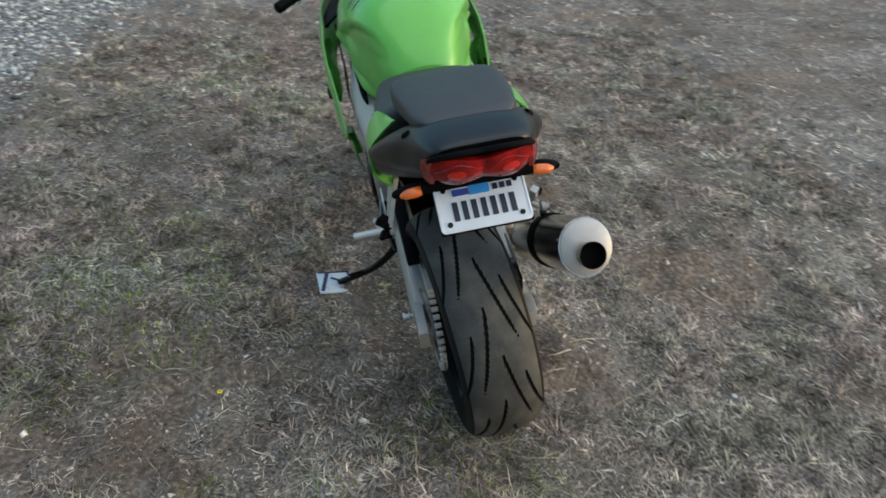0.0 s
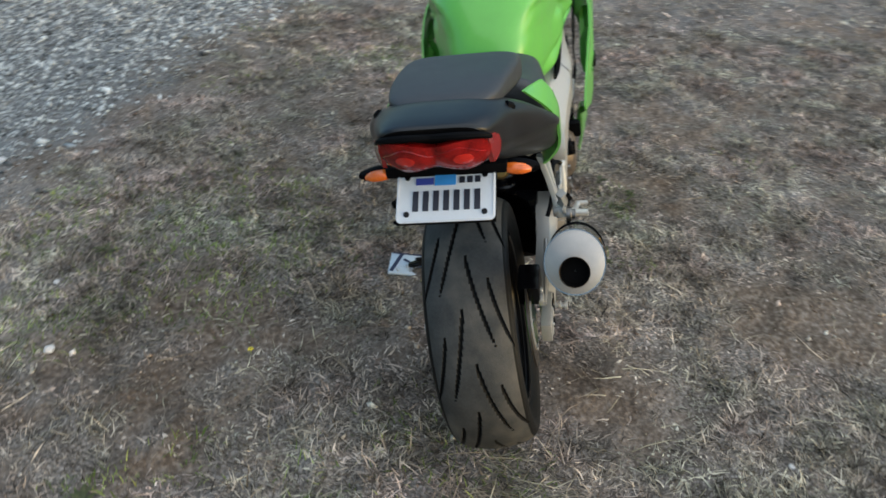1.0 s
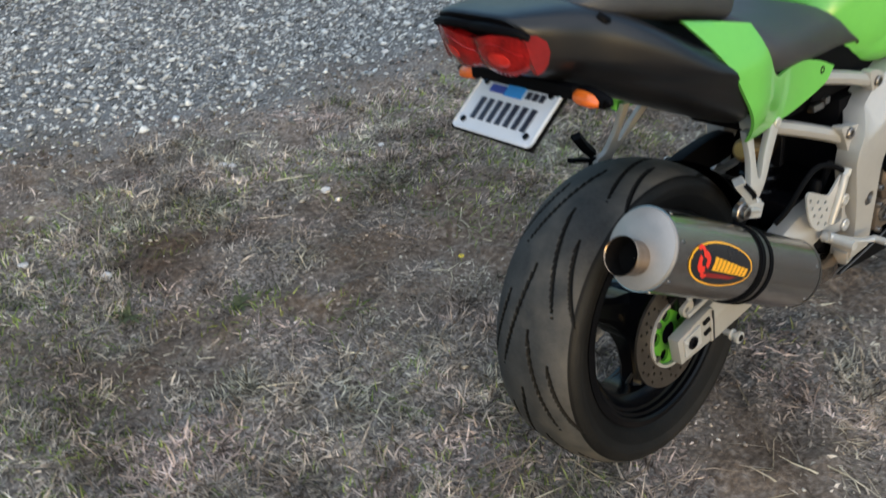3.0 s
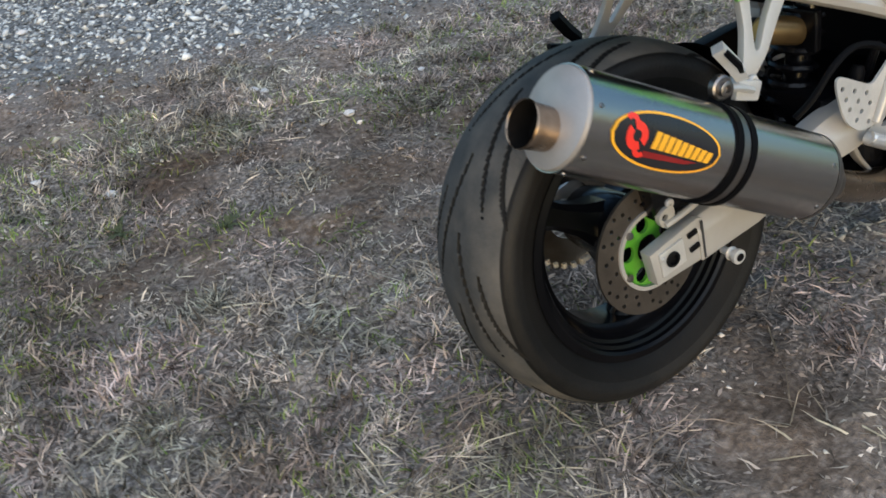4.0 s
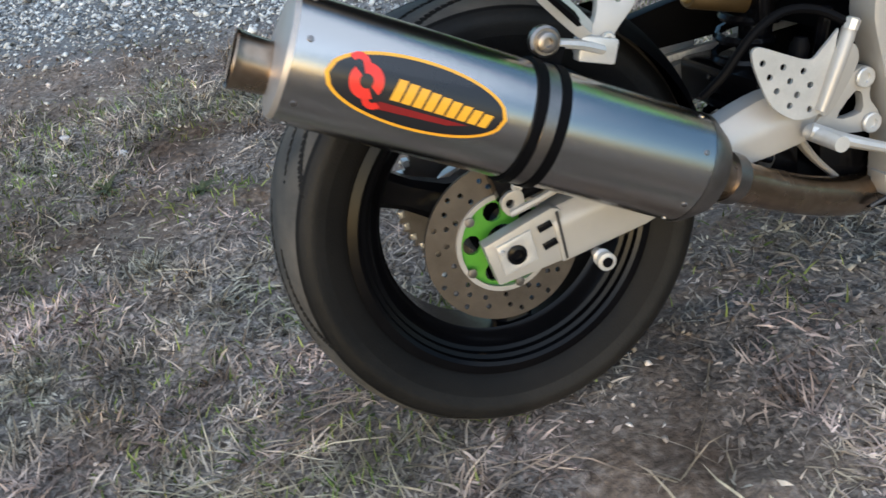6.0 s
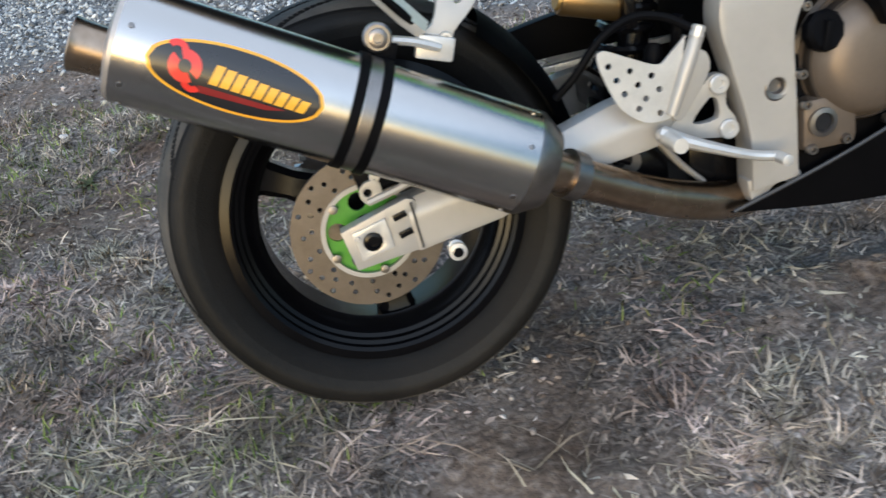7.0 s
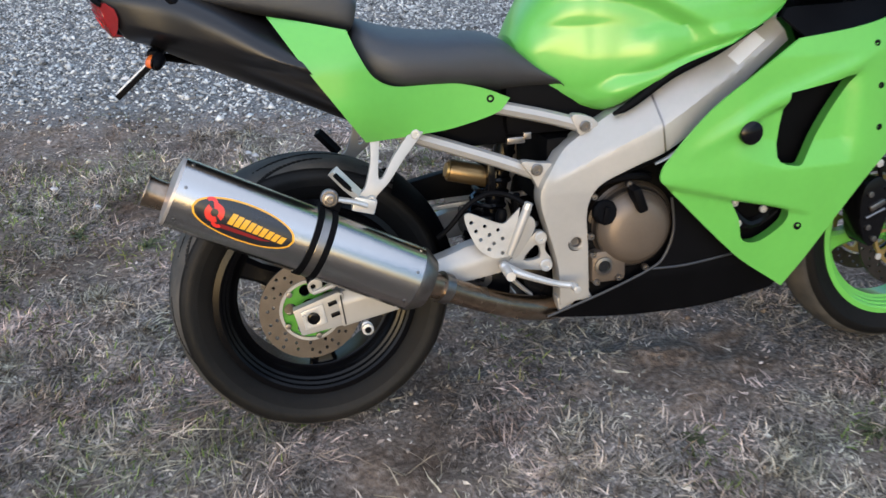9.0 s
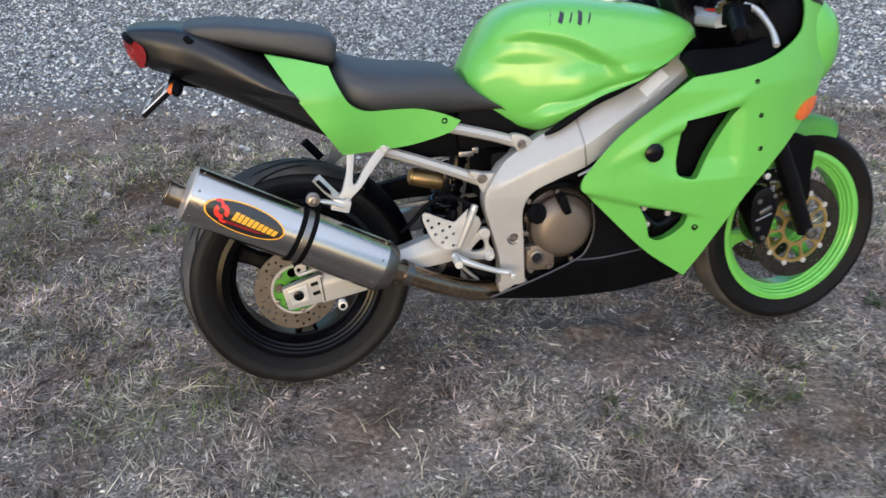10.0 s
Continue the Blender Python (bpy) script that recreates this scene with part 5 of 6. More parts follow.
pillion_peg = tube([(0.115, -0.178, 0.545), (0.098, -0.184, 0.564), (0.073, -0.18, 0.594)], [0.012, 0.013, 0.0125], 4, flat=0.9, smooth=1)
for s in (-1, 1):
    b, lower = pillion(s)
    pg = pillion_peg.copy()
    if s > 0:
        b, lower, pg = mirrored(b), mirrored(lower), mirrored(pg)
    ob = part("pillion_hanger", b, SILVER, bike, "forked silver passenger foot rest hanger")
    part("knuckle", lower, ALU if s < 0 else PLASTIC, ob)
    peg_ob = part("pillion_peg", pg, ALU if s < 0 else PLASTIC, ob, "folded aluminium passenger peg" if s < 0 else "folded black passenger peg")
    part("peg_rubber", tube([(0.104, s * 0.19, 0.556), (0.094, s * 0.197, 0.568), (0.075, s * 0.193, 0.59)], [0.004, 0.0055, 0.005], 4, flat=0.9, smooth=1), PLASTIC, peg_ob, "black rubber insert")
    bolt(0.14, s * 0.172, 0.53, 0.008, ob, ALU, side=s)
    bolt(0.236, s * 0.141, 0.638, 0.009, ob, ALU, side=s, h=0.004)
    part("clamp_arm", tube([(0.062, s * 0.19, 0.545), (0.1, s * 0.185, 0.535), (0.13, s * 0.18, 0.522)], 0.009, 8, flat=0.6), ALU if s < 0 else PLASTIC, ob)
pillion_peg.free()

# left side: side stand, gear linkage
stand = part("side_stand", tube([(0.5, 0.13, 0.25), (0.55, 0.21, 0.15), (0.615, 0.335, 0.072)], [0.013, 0.011, 0.01], 12), BLACKMETAL, bike, "black steel side stand folded out")
part("foot_pad", block(0.59, 0.65, 0.325, 0.375, 0.062, 0.07, 0.002, Matrix.Rotation(0.17, 4, "X")), BLACKMETAL, stand)
part("stand_tang", tube([(0.57, 0.25, 0.125), (0.555, 0.3, 0.13)], 0.006, 8), BLACKMETAL, stand)
left_rest = part("left_foot_hanger", mirrored(panel(smooth_loop([(0.405, 0.362, 1), (0.463, 0.418), (0.486, 0.405), (0.497, 0.358), (0.475, 0.338), (0.43, 0.345, 1)], 4), flat(-0.15), 0.014, bevel=0.002)), SILVER, bike)
part("foot_peg", tube([(0.395, 0.16, 0.36), (0.39, 0.26, 0.362)], [0.014, 0.011], 12), ALU, left_rest, "left aluminium foot peg")
part("heel_plate", panel(smooth_loop([(0.318, 0.474), (0.36, 0.463), (0.43, 0.478), (0.408, 0.384), (0.37, 0.382), (0.322, 0.45)], 4), flat(0.162), 0.004), ALU, left_rest)
part("gear_lever", tube([(0.39, 0.175, 0.36), (0.46, 0.185, 0.335), (0.53, 0.19, 0.32)], 0.008, 8), ALU, left_rest)
part("gear_rod", tube([(0.46, 0.18, 0.34), (0.52, 0.16, 0.42)], 0.005, 8), STEEL, left_rest)
part("sprocket_cover", mirrored(panel(smooth_loop([(0.5, 0.46), (0.6, 0.5), (0.68, 0.45), (0.68, 0.33), (0.6, 0.28), (0.51, 0.32)], 4), flat(-0.165), 0.06, bevel=0.01)), PLASTIC, engine, "black sprocket cover")
part("chain_guard", mirrored(panel(smooth_loop([(0.1, 0.44), (0.25, 0.475), (0.4, 0.5), (0.48, 0.49), (0.47, 0.44), (0.3, 0.43), (0.14, 0.412)], 4), flat(-0.14), 0.03, bevel=0.004)), PLASTIC, bike, "black plastic chain guard")
# Silver tube stands in for sky reflected on the guard's flat black top.
part("guard_sky_glint", tube([(0.16, 0.132, 0.437), (0.28, 0.132, 0.455), (0.43, 0.132, 0.472)], 0.007, 8, flat=0.6), SILVER, bike, "pale strip for the sky's reflection on the chain guard")
part("left_engine_cover", turned([(0, 0.08), (0.03, 0.078), (0.05, 0.06), (0.055, 0)], (0.7, 0.13, 0.37), (0, 1, 0), 32), BLACKMETAL, engine)

# tail unit
def tail_mod(co):
    """A crease along each flank: below it the cowl draws in."""
    drop = (0.86 - 0.29 * (co.x + 0.228) - co.z) / 0.022
    fade = max(0.0, min(1.0, (co.x + 0.27) / 0.06))
    return Vector((co.x, co.y * (1 - 0.075 * fade * max(0.0, min(1.0, drop))), co.z))


TAIL = [(-0.277, 0.086, 0.838, 0.926, 5, 4, -0.021, 0), (-0.268, 0.097, 0.832, 0.93, 4.5, 4, -0.021, 0), (-0.235, 0.111, 0.822, 0.932, 4, 3.6, -0.016, 0), (-0.18, 0.127, 0.797, 0.929, 3.4, 3.2, -0.01, 0), (-0.12, 0.151, 0.764, 0.915, 3.0, 3.2, -0.02, 0), (-0.06, 0.171, 0.73, 0.897, 2.6, 3.4, -0.035, 0), (0.0, 0.187, 0.696, 0.878, 2.05, 3.6, -0.052, 0), (0.04, 0.194, 0.672, 0.862, 2.0, 3.6, -0.062, 0), (0.062, 0.196, 0.66, 0.855, 1.95, 3.6, -0.066, 0)]
tail = part("tail_cowl", loft(interp_rows(TAIL, 60), 160, tail_mod), CHARCOAL, bike, "dark charcoal tail cowl", smooth=32)
part("light_recess", loft([(-0.281, 0.09, 0.843, 0.915, 5, 4, -0.017, 0), (-0.25, 0.093, 0.84, 0.915, 5, 4, -0.017, 0)], 48), PLASTIC, tail)


def lens_x(y, z):
    """The lens leans forward towards its foot and swells over each of the two bulbs."""
    swell = 0.01 * math.sin(min(1.0, abs(y) / 0.09) * 3.1416) + 0.006 * math.sin(max(0.0, min(1.0, (z - 0.842) / 0.062)) * 3.1416)
    return -0.302 + 0.42 * (0.903 - z) + 1.6 * y * y - swell


lens = panel(smooth_loop([(-0.092, 0.898), (-0.05, 0.905), (0.0, 0.895), (0.05, 0.905), (0.092, 0.898), (0.09, 0.862), (0.055, 0.842), (0.0, 0.85), (-0.055, 0.842), (-0.09, 0.862)], 5), lens_x, 0.02, edge=0.012)
for v in lens.verts:
    v.co = Vector((v.co.y, v.co.x, v.co.z))
tail_light = part("tail_light", lens, RED, bike, "dark red twin-bulb tail light lens", smooth=60)
ridge = [(y, 0.884 + 0.009 * math.cos(abs(y) / 0.092 * 6.2832 + 3.1416)) for y in np.linspace(-0.086, 0.086, 19)]
part("lens_ridge", tube([(lens_x(y, z) - 0.0004, y, z) for y, z in ridge], 0.0016, 6, smooth=1), RED, tail_light)
for s in (-1, 1):
    spot = panel(smooth_loop([(s * 0.05 + 0.017 * math.cos(a), 0.869 + 0.011 * math.sin(a)) for a in [0.6283 * i for i in range(10)]], 2), lambda y, z: lens_x(y, z) - 0.0012, 0.004, edge=0.008)
    for v in spot.verts:
        v.co = Vector((v.co.y, v.co.x, v.co.z))
    part("bulb_reflector", spot, BULB, tail_light, "brighter red core over the bulb", smooth=60)
for s in (-1, 1):
    part("lens_visor", tube([(-0.3, 0.0, 0.912), (-0.303, s * 0.045, 0.913), (-0.294, s * 0.085, 0.908), (-0.283, s * 0.097, 0.9)], [0.006, 0.007, 0.006, 0.004], 8), PLASTIC, tail_light, "black edge over the lens")
for s in (-1, 1):
    part("cowl_hook", tube([(-0.172, s * 0.113, 0.907), (-0.165, s * 0.121, 0.9), (-0.156, s * 0.117, 0.895)], 0.008, 8), PLASTIC, tail, "black luggage hook")
for s in (-1, 1):
    for name, mat, owner, label, ring in (("lens_flank", FLANK, tail_light, "glossy dark red flank of the tail light", ((-0.291, 0.094, 0.905), (-0.275, 0.1025, 0.903), (-0.262, 0.1085, 0.893), (-0.258, 0.11, 0.878), (-0.261, 0.1075, 0.862), (-0.266, 0.102, 0.852), (-0.272, 0.097, 0.848), (-0.279, 0.0955, 0.865))),):
        bm = bmesh.new()
        out = [bm.verts.new((x, s * y, z)) for x, y, z in ring]
        back = [bm.verts.new((x, s * (y - 0.008), z)) for x, y, z in ring]
        bm.faces.new(out)
        bm.faces.new(back[::-1])
        for k in range(len(ring)):
            bm.faces.new((out[k - 1], out[k], back[k], back[k - 1]))
        bmesh.ops.triangulate(bm, faces=[f for f in bm.faces if len(f.verts) > 4])
        part(name, bm, mat, owner, label, smooth=50)

pad = part("pillion_seat", loft(interp_rows([(-0.187, 0.07, 0.914, 0.925, 3, 2.2, 0, 0), (-0.155, 0.098, 0.895, 0.932, 5, 3, 0, 0), (-0.08, 0.11, 0.876, 0.931, 6, 3, 0, 0), (0.02, 0.118, 0.852, 0.919, 6, 3, 0, 0), (0.09, 0.118, 0.832, 0.908, 6, 3, 0.004, 0), (0.13, 0.115, 0.822, 0.897, 5, 3, 0.008, 0), (0.144, 0.108, 0.824, 0.884, 4, 3, 0.008, 0)], 28), 48), VINYL, bike, "black vinyl passenger seat pad", smooth=60)
seat = part("rider_seat", loft(interp_rows([(0.132, 0.11, 0.74, 0.84, 2.6, 2.2, 0.01, 0), (0.15, 0.142, 0.725, 0.842, 2.5, 2.4, 0.01, 0), (0.2, 0.16, 0.705, 0.828, 2.4, 2.6, 0.0, 0), (0.28, 0.152, 0.7, 0.812, 2.6, 2.4, 0.0, 0), (0.38, 0.137, 0.69, 0.803, 3, 2.4, 0.0, 0), (0.46, 0.125, 0.688, 0.79, 3, 2.4, -0.03, 0), (0.51, 0.12, 0.688, 0.75, 3, 2.4, -0.045, 0), (0.535, 0.115, 0.69, 0.715, 3, 2.4, -0.01, 0)], 32), 48), VINYL, bike, "black vinyl rider seat", smooth=60)


def side_y(x, z):
    """The panel swells to its widest at mid height below the seat's step and draws in towards the tank."""
    ahead = math.exp(-((max(0.0, x - 0.1) / 0.13) ** 2))
    top = min(1.0, max(0.0, (0.865 - z) / 0.1))
    low = min(1.0, max(0.0, (z - 0.62) / 0.1))
    return -(0.131 + 0.057 * ahead * math.sin(1.5708 * top) * math.sin(1.5708 * low) ** 0.7)


SIDE = [(-0.012, 0.866, 1), (0.055, 0.852), (0.122, 0.836, 1), (0.135, 0.8), (0.161, 0.754), (0.2, 0.732), (0.274, 0.727), (0.32, 0.724), (0.374, 0.71), (0.424, 0.688, 1), (0.4, 0.663), (0.312, 0.641), (0.24, 0.635), (0.142, 0.632, 1), (0.09, 0.71), (0.046, 0.775)]
for s in (-1, 1):
    b = panel(smooth_loop(SIDE, 4), side_y, 0.006, edge=0.016)
    if s > 0:
        b = mirrored(b)
    ob = part("side_panel", b, GREEN, bike, "lime green side panel under the seat", smooth=50)
    bolt(0.385, s * 0.129, 0.69, 0.008, ob, BLACKMETAL, side=s, h=0.003)

# tank
def tank_mod(co):
    x, y, z = co
    rear = max(0.0, min(1.0, (0.72 - x) / 0.22))
    low = max(0.0, min(1.0, (0.87 - z) / 0.06))
    y *= 1 - 0.13 * rear * low
    # knee recess: cut in sharply under a curved brow, running out towards the lower edge
    brow = float(np.interp(x, [0.48, 0.533, 0.587, 0.65, 0.7, 0.79, 0.86], [0.85, 0.888, 0.893, 0.882, 0.864, 0.81, 0.77]))
    u = (brow - z) / 0.035
    step = 0.0 if u < 0 else min(1.0, u) ** 2 * (3 - 2 * min(1.0, u))
    run = 1.0 - 0.25 * max(0.0, min(1.0, (brow - 0.035 - z) / 0.15))
    ends = max(0.0, min(1.0, (0.84 - x) / 0.07)) * max(0.0, min(1.0, (x - 0.46) / 0.13))
    y -= math.copysign(0.024 * step * run * ends * min(1.0, abs(y) / 0.1), y)
    # lower front flank: a raised facet between two creases
    fore = max(0.0, min(1.0, (x - 0.64) / 0.06)) * max(0.0, min(1.0, (0.96 - x) / 0.06))
    upper = float(np.interp(x, [0.6, 0.64, 0.709, 0.8, 0.95], [0.77, 0.785, 0.806, 0.796, 0.8]))
    lower = float(np.interp(x, [0.58, 0.626, 0.735, 0.85, 0.95], [0.69, 0.711, 0.75, 0.785, 0.81]))
    out = 0.01 * fore * max(0.0, min(1.0, (upper - z) / 0.008)) - 0.02 * max(0.0, min(1.0, (lower - z) / 0.03)) * max(0.0, min(1.0, (x - 0.56) / 0.06))
    y += math.copysign(out * min(1.0, abs(y) / 0.1), y)
    # lower edge follows the frame
    floor_z = float(np.interp(x, [0.45, 0.62, 0.66, 0.74, 0.85, 0.95, 1.0], [0.69, 0.638, 0.665, 0.722, 0.766, 0.818, 0.845]))
    return Vector((x, y, max(z, floor_z)))


TANK = [(0.462, 0.09, 0.685, 0.79, 2.6, 2.4, -0.01, 0), (0.49, 0.118, 0.66, 0.838, 2.6, 2.6, -0.012, 0), (0.54, 0.145, 0.64, 0.905, 2.7, 3, -0.008, 0), (0.6, 0.17, 0.63, 0.938, 2.7, 3, 0, 0), (0.7, 0.186, 0.63, 0.945, 2.6, 3, 0, 0), (0.8, 0.19, 0.66, 0.937, 2.5, 3, 0, 0), (0.9, 0.182, 0.7, 0.923, 2.5, 3, 0, 0), (0.97, 0.158, 0.76, 0.905, 2.6, 3, 0, 0), (1.015, 0.12, 0.8, 0.885, 2.6, 2.6, 0, 0), (1.035, 0.07, 0.83, 0.868, 2.4, 2.4, 0, 0)]
tank_bm = loft(interp_rows(TANK, 96), 192, tank_mod)
tank_tree = BVHTree.FromBMesh(tank_bm)
tank = part("fuel_tank", tank_bm, GREEN, bike, "lime green fuel tank", smooth=60)
part("filler_flap", turned([(0, 0.045), (0.006, 0.045), (0.009, 0.038), (0.009, 0)], (0.83, 0, 0.932), (-0.1, 0, 1), 28), ALU, tank)
# Dark tubes stand in for the shaded gap between tank and spar.
for s in (-1, 1):
    part("tank_gap_strip", tube([(0.625, s * 0.15, 0.642), (0.66, s * 0.155, 0.66), (0.74, s * 0.158, 0.712), (0.83, s * 0.155, 0.748), (0.93, s * 0.145, 0.795)], [0.004, 0.009, 0.011, 0.011, 0.008], 8), PLASTIC, tank, "dark strip for the shaded gap under the tank")




def tank_mark(s):
    """A dark unlettered mark laid on the tank's shoulder."""
    bm = bmesh.new()
    for i, (w, h) in enumerate(((0.034, 0.032), (0.012, 0.022), (0.026, 0.02), (0.012, 0.028), (0.026, 0.02))):
        x0 = MARK_X + sum((0.03, 0.019, 0.025, 0.019)[:i])
        rows = []
        for a in range(5):
            row = []
            for b in range(3):
                x, z = x0 + w * 0.5 * a / 4 + 0.007 * b - 0.0035 * a, MARK_Z - 0.0012 * i + 0.0012 * a + h * (b / 2 - 0.5)
                hit = tank_tree.ray_cast(Vector((x, s * 1.0, z)), Vector((0, -s, 0)))
                row.append(bm.verts.new(hit[0] + Vector((0, s * 0.0012, 0.0006))))
            rows.append(row)
        for r0, r1 in zip(rows, rows[1:]):
            for b in range(2):
                bm.faces.new((r0[b], r0[b + 1], r1[b + 1], r1[b]))
    return bm


MARK_X, MARK_Z = 0.632, 0.909
for s in (-1, 1):
    part("tank_mark", tank_mark(s), INK, tank, "dark script-like mark without letters")

# fairing
def fair_y(x, z):
    nose = max(0.0, x - 1.06)
    y = 0.245 - 1.15 * nose * nose
    y -= 0.22 * max(0.0, 0.52 - z) ** 1.15
    y -= 0.25 * max(0.0, z - 0.74)
    y -= 0.12 * max(0.0, 0.85 - x)
    # the lower part is set back under a crease
    below = min(1.0, max(0.0, (0.512 - 0.28 * (x - 0.7) - z) / 0.012))
    y -= 0.014 * below * min(1.0, max(0.0, (1.03 - x) / 0.1))
    # a shallow channel runs into the upper vent under a raised brow
    top = 0.705 - 0.34 * (1.09 - x) - 0.25 * max(0.0, 0.9 - x)
    inside = min(1.0, max(0.0, (top - z) / 0.014)) * min(1.0, max(0.0, (z - 0.52 - 0.3 * max(0.0, 0.95 - x)) / 0.05)) * min(1.0, max(0.0, (x - 0.8) / 0.1)) * min(1.0, max(0.0, (1.1 - x) / 0.03))
    brow = math.exp(-(((z - top - 0.012) / 0.016) ** 2)) * min(1.0, max(0.0, (x - 0.74) / 0.1)) * min(1.0, max(0.0, (1.14 - x) / 0.06))
    y += 0.006 * brow - 0.012 * inside
    return -max(0.03, y)


FAIR = [(0.958, 0.77, 1), (1.076, 0.782), (1.175, 0.802), (1.27, 0.846), (1.293, 0.895), (1.28, 0.96), (1.25, 1.03, 1), (1.31, 1.03, 1), (1.375, 0.94), (1.4, 0.86), (1.385, 0.76), (1.33, 0.67), (1.26, 0.6), (1.151, 0.5), (1.086, 0.41), (0.994, 0.25, 1), (0.874, 0.338), (0.709, 0.504), (0.692, 0.522), (0.7, 0.55), (0.786, 0.65), (0.898, 0.733)]
VENT = smooth_loop([(0.941, 0.672, 1), (1.085, 0.694, 1), (1.035, 0.622), (0.99, 0.54), (0.974, 0.525), (0.928, 0.546)], 4)
VENT2 = smooth_loop([(0.843, 0.465, 1), (0.97, 0.43), (0.97, 0.4), (0.926, 0.363), (0.886, 0.37), (0.87, 0.418)], 4)
for s in (-1, 1):
    b = panel(smooth_loop(FAIR, 5), fair_y, 0.005, [VENT, VENT2], edge=0.01)
    if s > 0:
        b = mirrored(b)
    ob = part("side_fairing", b, GREEN, bike, "lime green side fairing with black vents", smooth=50)
    for line in (VENT, VENT2):
        lip = bmesh.new()
        rows = [[lip.verts.new((x, s * (-fair_y(x, z) - depth), z)) for depth in (0.0, 0.012, 0.024)] for x, z in line]
        for i in range(len(rows)):
            for q in range(2):
                lip.faces.new((rows[i - 1][q], rows[i - 1][q + 1], rows[i][q + 1], rows[i][q]))
        bmesh.ops.solidify(lip, geom=lip.faces[:], thickness=0.002)
        part("vent_lip", lip, GREEN, ob, "lime green edge of the vent")
    k = turned([(-0.004, 0.022), (0.012, 0.023), (0.016, 0.017), (0.016, 0)], (0.863, s * 0.24, 0.602), (0, s, 0), 24)
    part("frame_slider", k, BLACKMETAL, bike, "round black crash bobbin on the fairing")
    for x, z in ((1.122, 0.75), (1.142, 0.668), (1.15, 0.585)):
        bolt(x, s * (-fair_y(x, z) - 0.001), z, 0.0065, ob, BLACKMETAL, side=s, h=0.003)
    bolt(1.0, s * (-fair_y(1.0, 0.39) - 0.001), 0.392, 0.009, ob, BLACKMETAL, side=s, h=0.003)
    mk = panel(smooth_loop([(1.262, 0.646), (1.287, 0.676), (1.342, 0.688), (1.337, 0.66), (1.297, 0.636)], 5), lambda x, z: fair_y(x, z) - 0.008, 0.01, bevel=0.003)
    if s > 0:
        mk = mirrored(mk)
    part("side_marker", mk, ORANGE, ob, "orange turn signal on the fairing")
    inner = panel(smooth_loop([(0.9, 0.7), (1.12, 0.72), (1.05, 0.5), (1.0, 0.33), (0.84, 0.36), (0.8, 0.5)], 4), lambda x, z: fair_y(x, z) + 0.05, 0.004)
    if s > 0:
        inner = mirrored(inner)
    part("fairing_inner", inner, PLASTIC, ob)
    trim = panel(smooth_loop([(0.95, 0.806, 1), (0.968, 0.82), (1.095, 0.822), (1.16, 0.828), (1.27, 0.86, 1), (1.234, 0.815), (1.16, 0.79), (1.076, 0.772), (0.985, 0.76, 1)], 4), lambda x, z: fair_y(x, z) + 0.012 + 0.8 * max(0.0, z - 0.77), 0.012, edge=0.02)
    if s > 0:
        trim = mirrored(trim)
    part("cockpit_trim", trim, PLASTIC, ob, "black cockpit trim")
part("nose", loft(interp_rows([(1.28, 0.13, 0.62, 0.93, 2.4, 2.4, 0, 0), (1.36, 0.13, 0.66, 0.93, 2.4, 2.4, 0, 0), (1.43, 0.1, 0.7, 0.9, 2.4, 2.4, 0, 0), (1.47, 0.04, 0.76, 0.84, 2.2, 2.2, 0, 0)], 14), 32), GREEN, bike, "lime green fairing nose", smooth=60)
part("wind_screen", loft(interp_rows([(1.1, 0.14, 1.08, 1.1, 2.2, 2.2, 0, 0), (1.2, 0.15, 1.0, 1.07, 2.2, 2.2, 0, 0), (1.3, 0.14, 0.9, 1.0, 2.2, 2.2, 0, 0), (1.38, 0.09, 0.88, 0.93, 2.2, 2.2, 0, 0)], 14), 32), SMOKE, bike, "dark smoked wind screen", smooth=60)
part("cockpit_liner", loft(interp_rows([(1.14, 0.1, 0.78, 0.86, 3, 3, 0, 0), (1.2, 0.13, 0.76, 0.93, 3, 3, 0, 0), (1.28, 0.135, 0.74, 0.97, 3, 3, 0, 0), (1.35, 0.1, 0.76, 0.93, 3, 3, 0, 0)], 10), 32), PLASTIC, bike, "black cockpit liner")
part("dash", block(1.12, 1.24, -0.11, 0.11, 0.86, 0.95, 0.015, Matrix.Rotation(-0.5, 4, "Y")), PLASTIC, bike, "black instrument panel")

# belly pan
def belly_y(x, z):
    return -(0.175 - 0.35 * max(0.0, 0.3 - z) - 0.06 * max(0.0, x - 0.85))


BELLY = [(0.485, 0.232, 1), (0.6, 0.275), (0.7, 0.318), (0.73, 0.345), (0.748, 0.4), (0.74, 0.47), (0.72, 0.5, 1), (0.874, 0.338, 1), (0.96, 0.28), (1.02, 0.25, 1), (1.0, 0.225, 1), (0.84, 0.205), (0.66, 0.208)]
for s in (-1, 1):
    b = panel(smooth_loop(BELLY, 4), belly_y, 0.005, edge=0.03)
    if s > 0:
        b = mirrored(b)
    part("belly_pan", b, PLASTIC, bike, "black belly pan", smooth=50)
# Grey tubes: a highlight drawn along the belly pan's edge, and a seam.
for s in (-1, 1):
    for line in ([(0.487, 0.234), (0.6, 0.277), (0.7, 0.32), (0.731, 0.346), (0.749, 0.4), (0.742, 0.468)], [(0.705, 0.32), (0.78, 0.319), (0.885, 0.33)]):
        part("edge_highlight_seam", tube([(x, s * (-belly_y(x, z) + 0.001), z) for x, z in line], 0.0028, 6), GREYTRIM, bike)
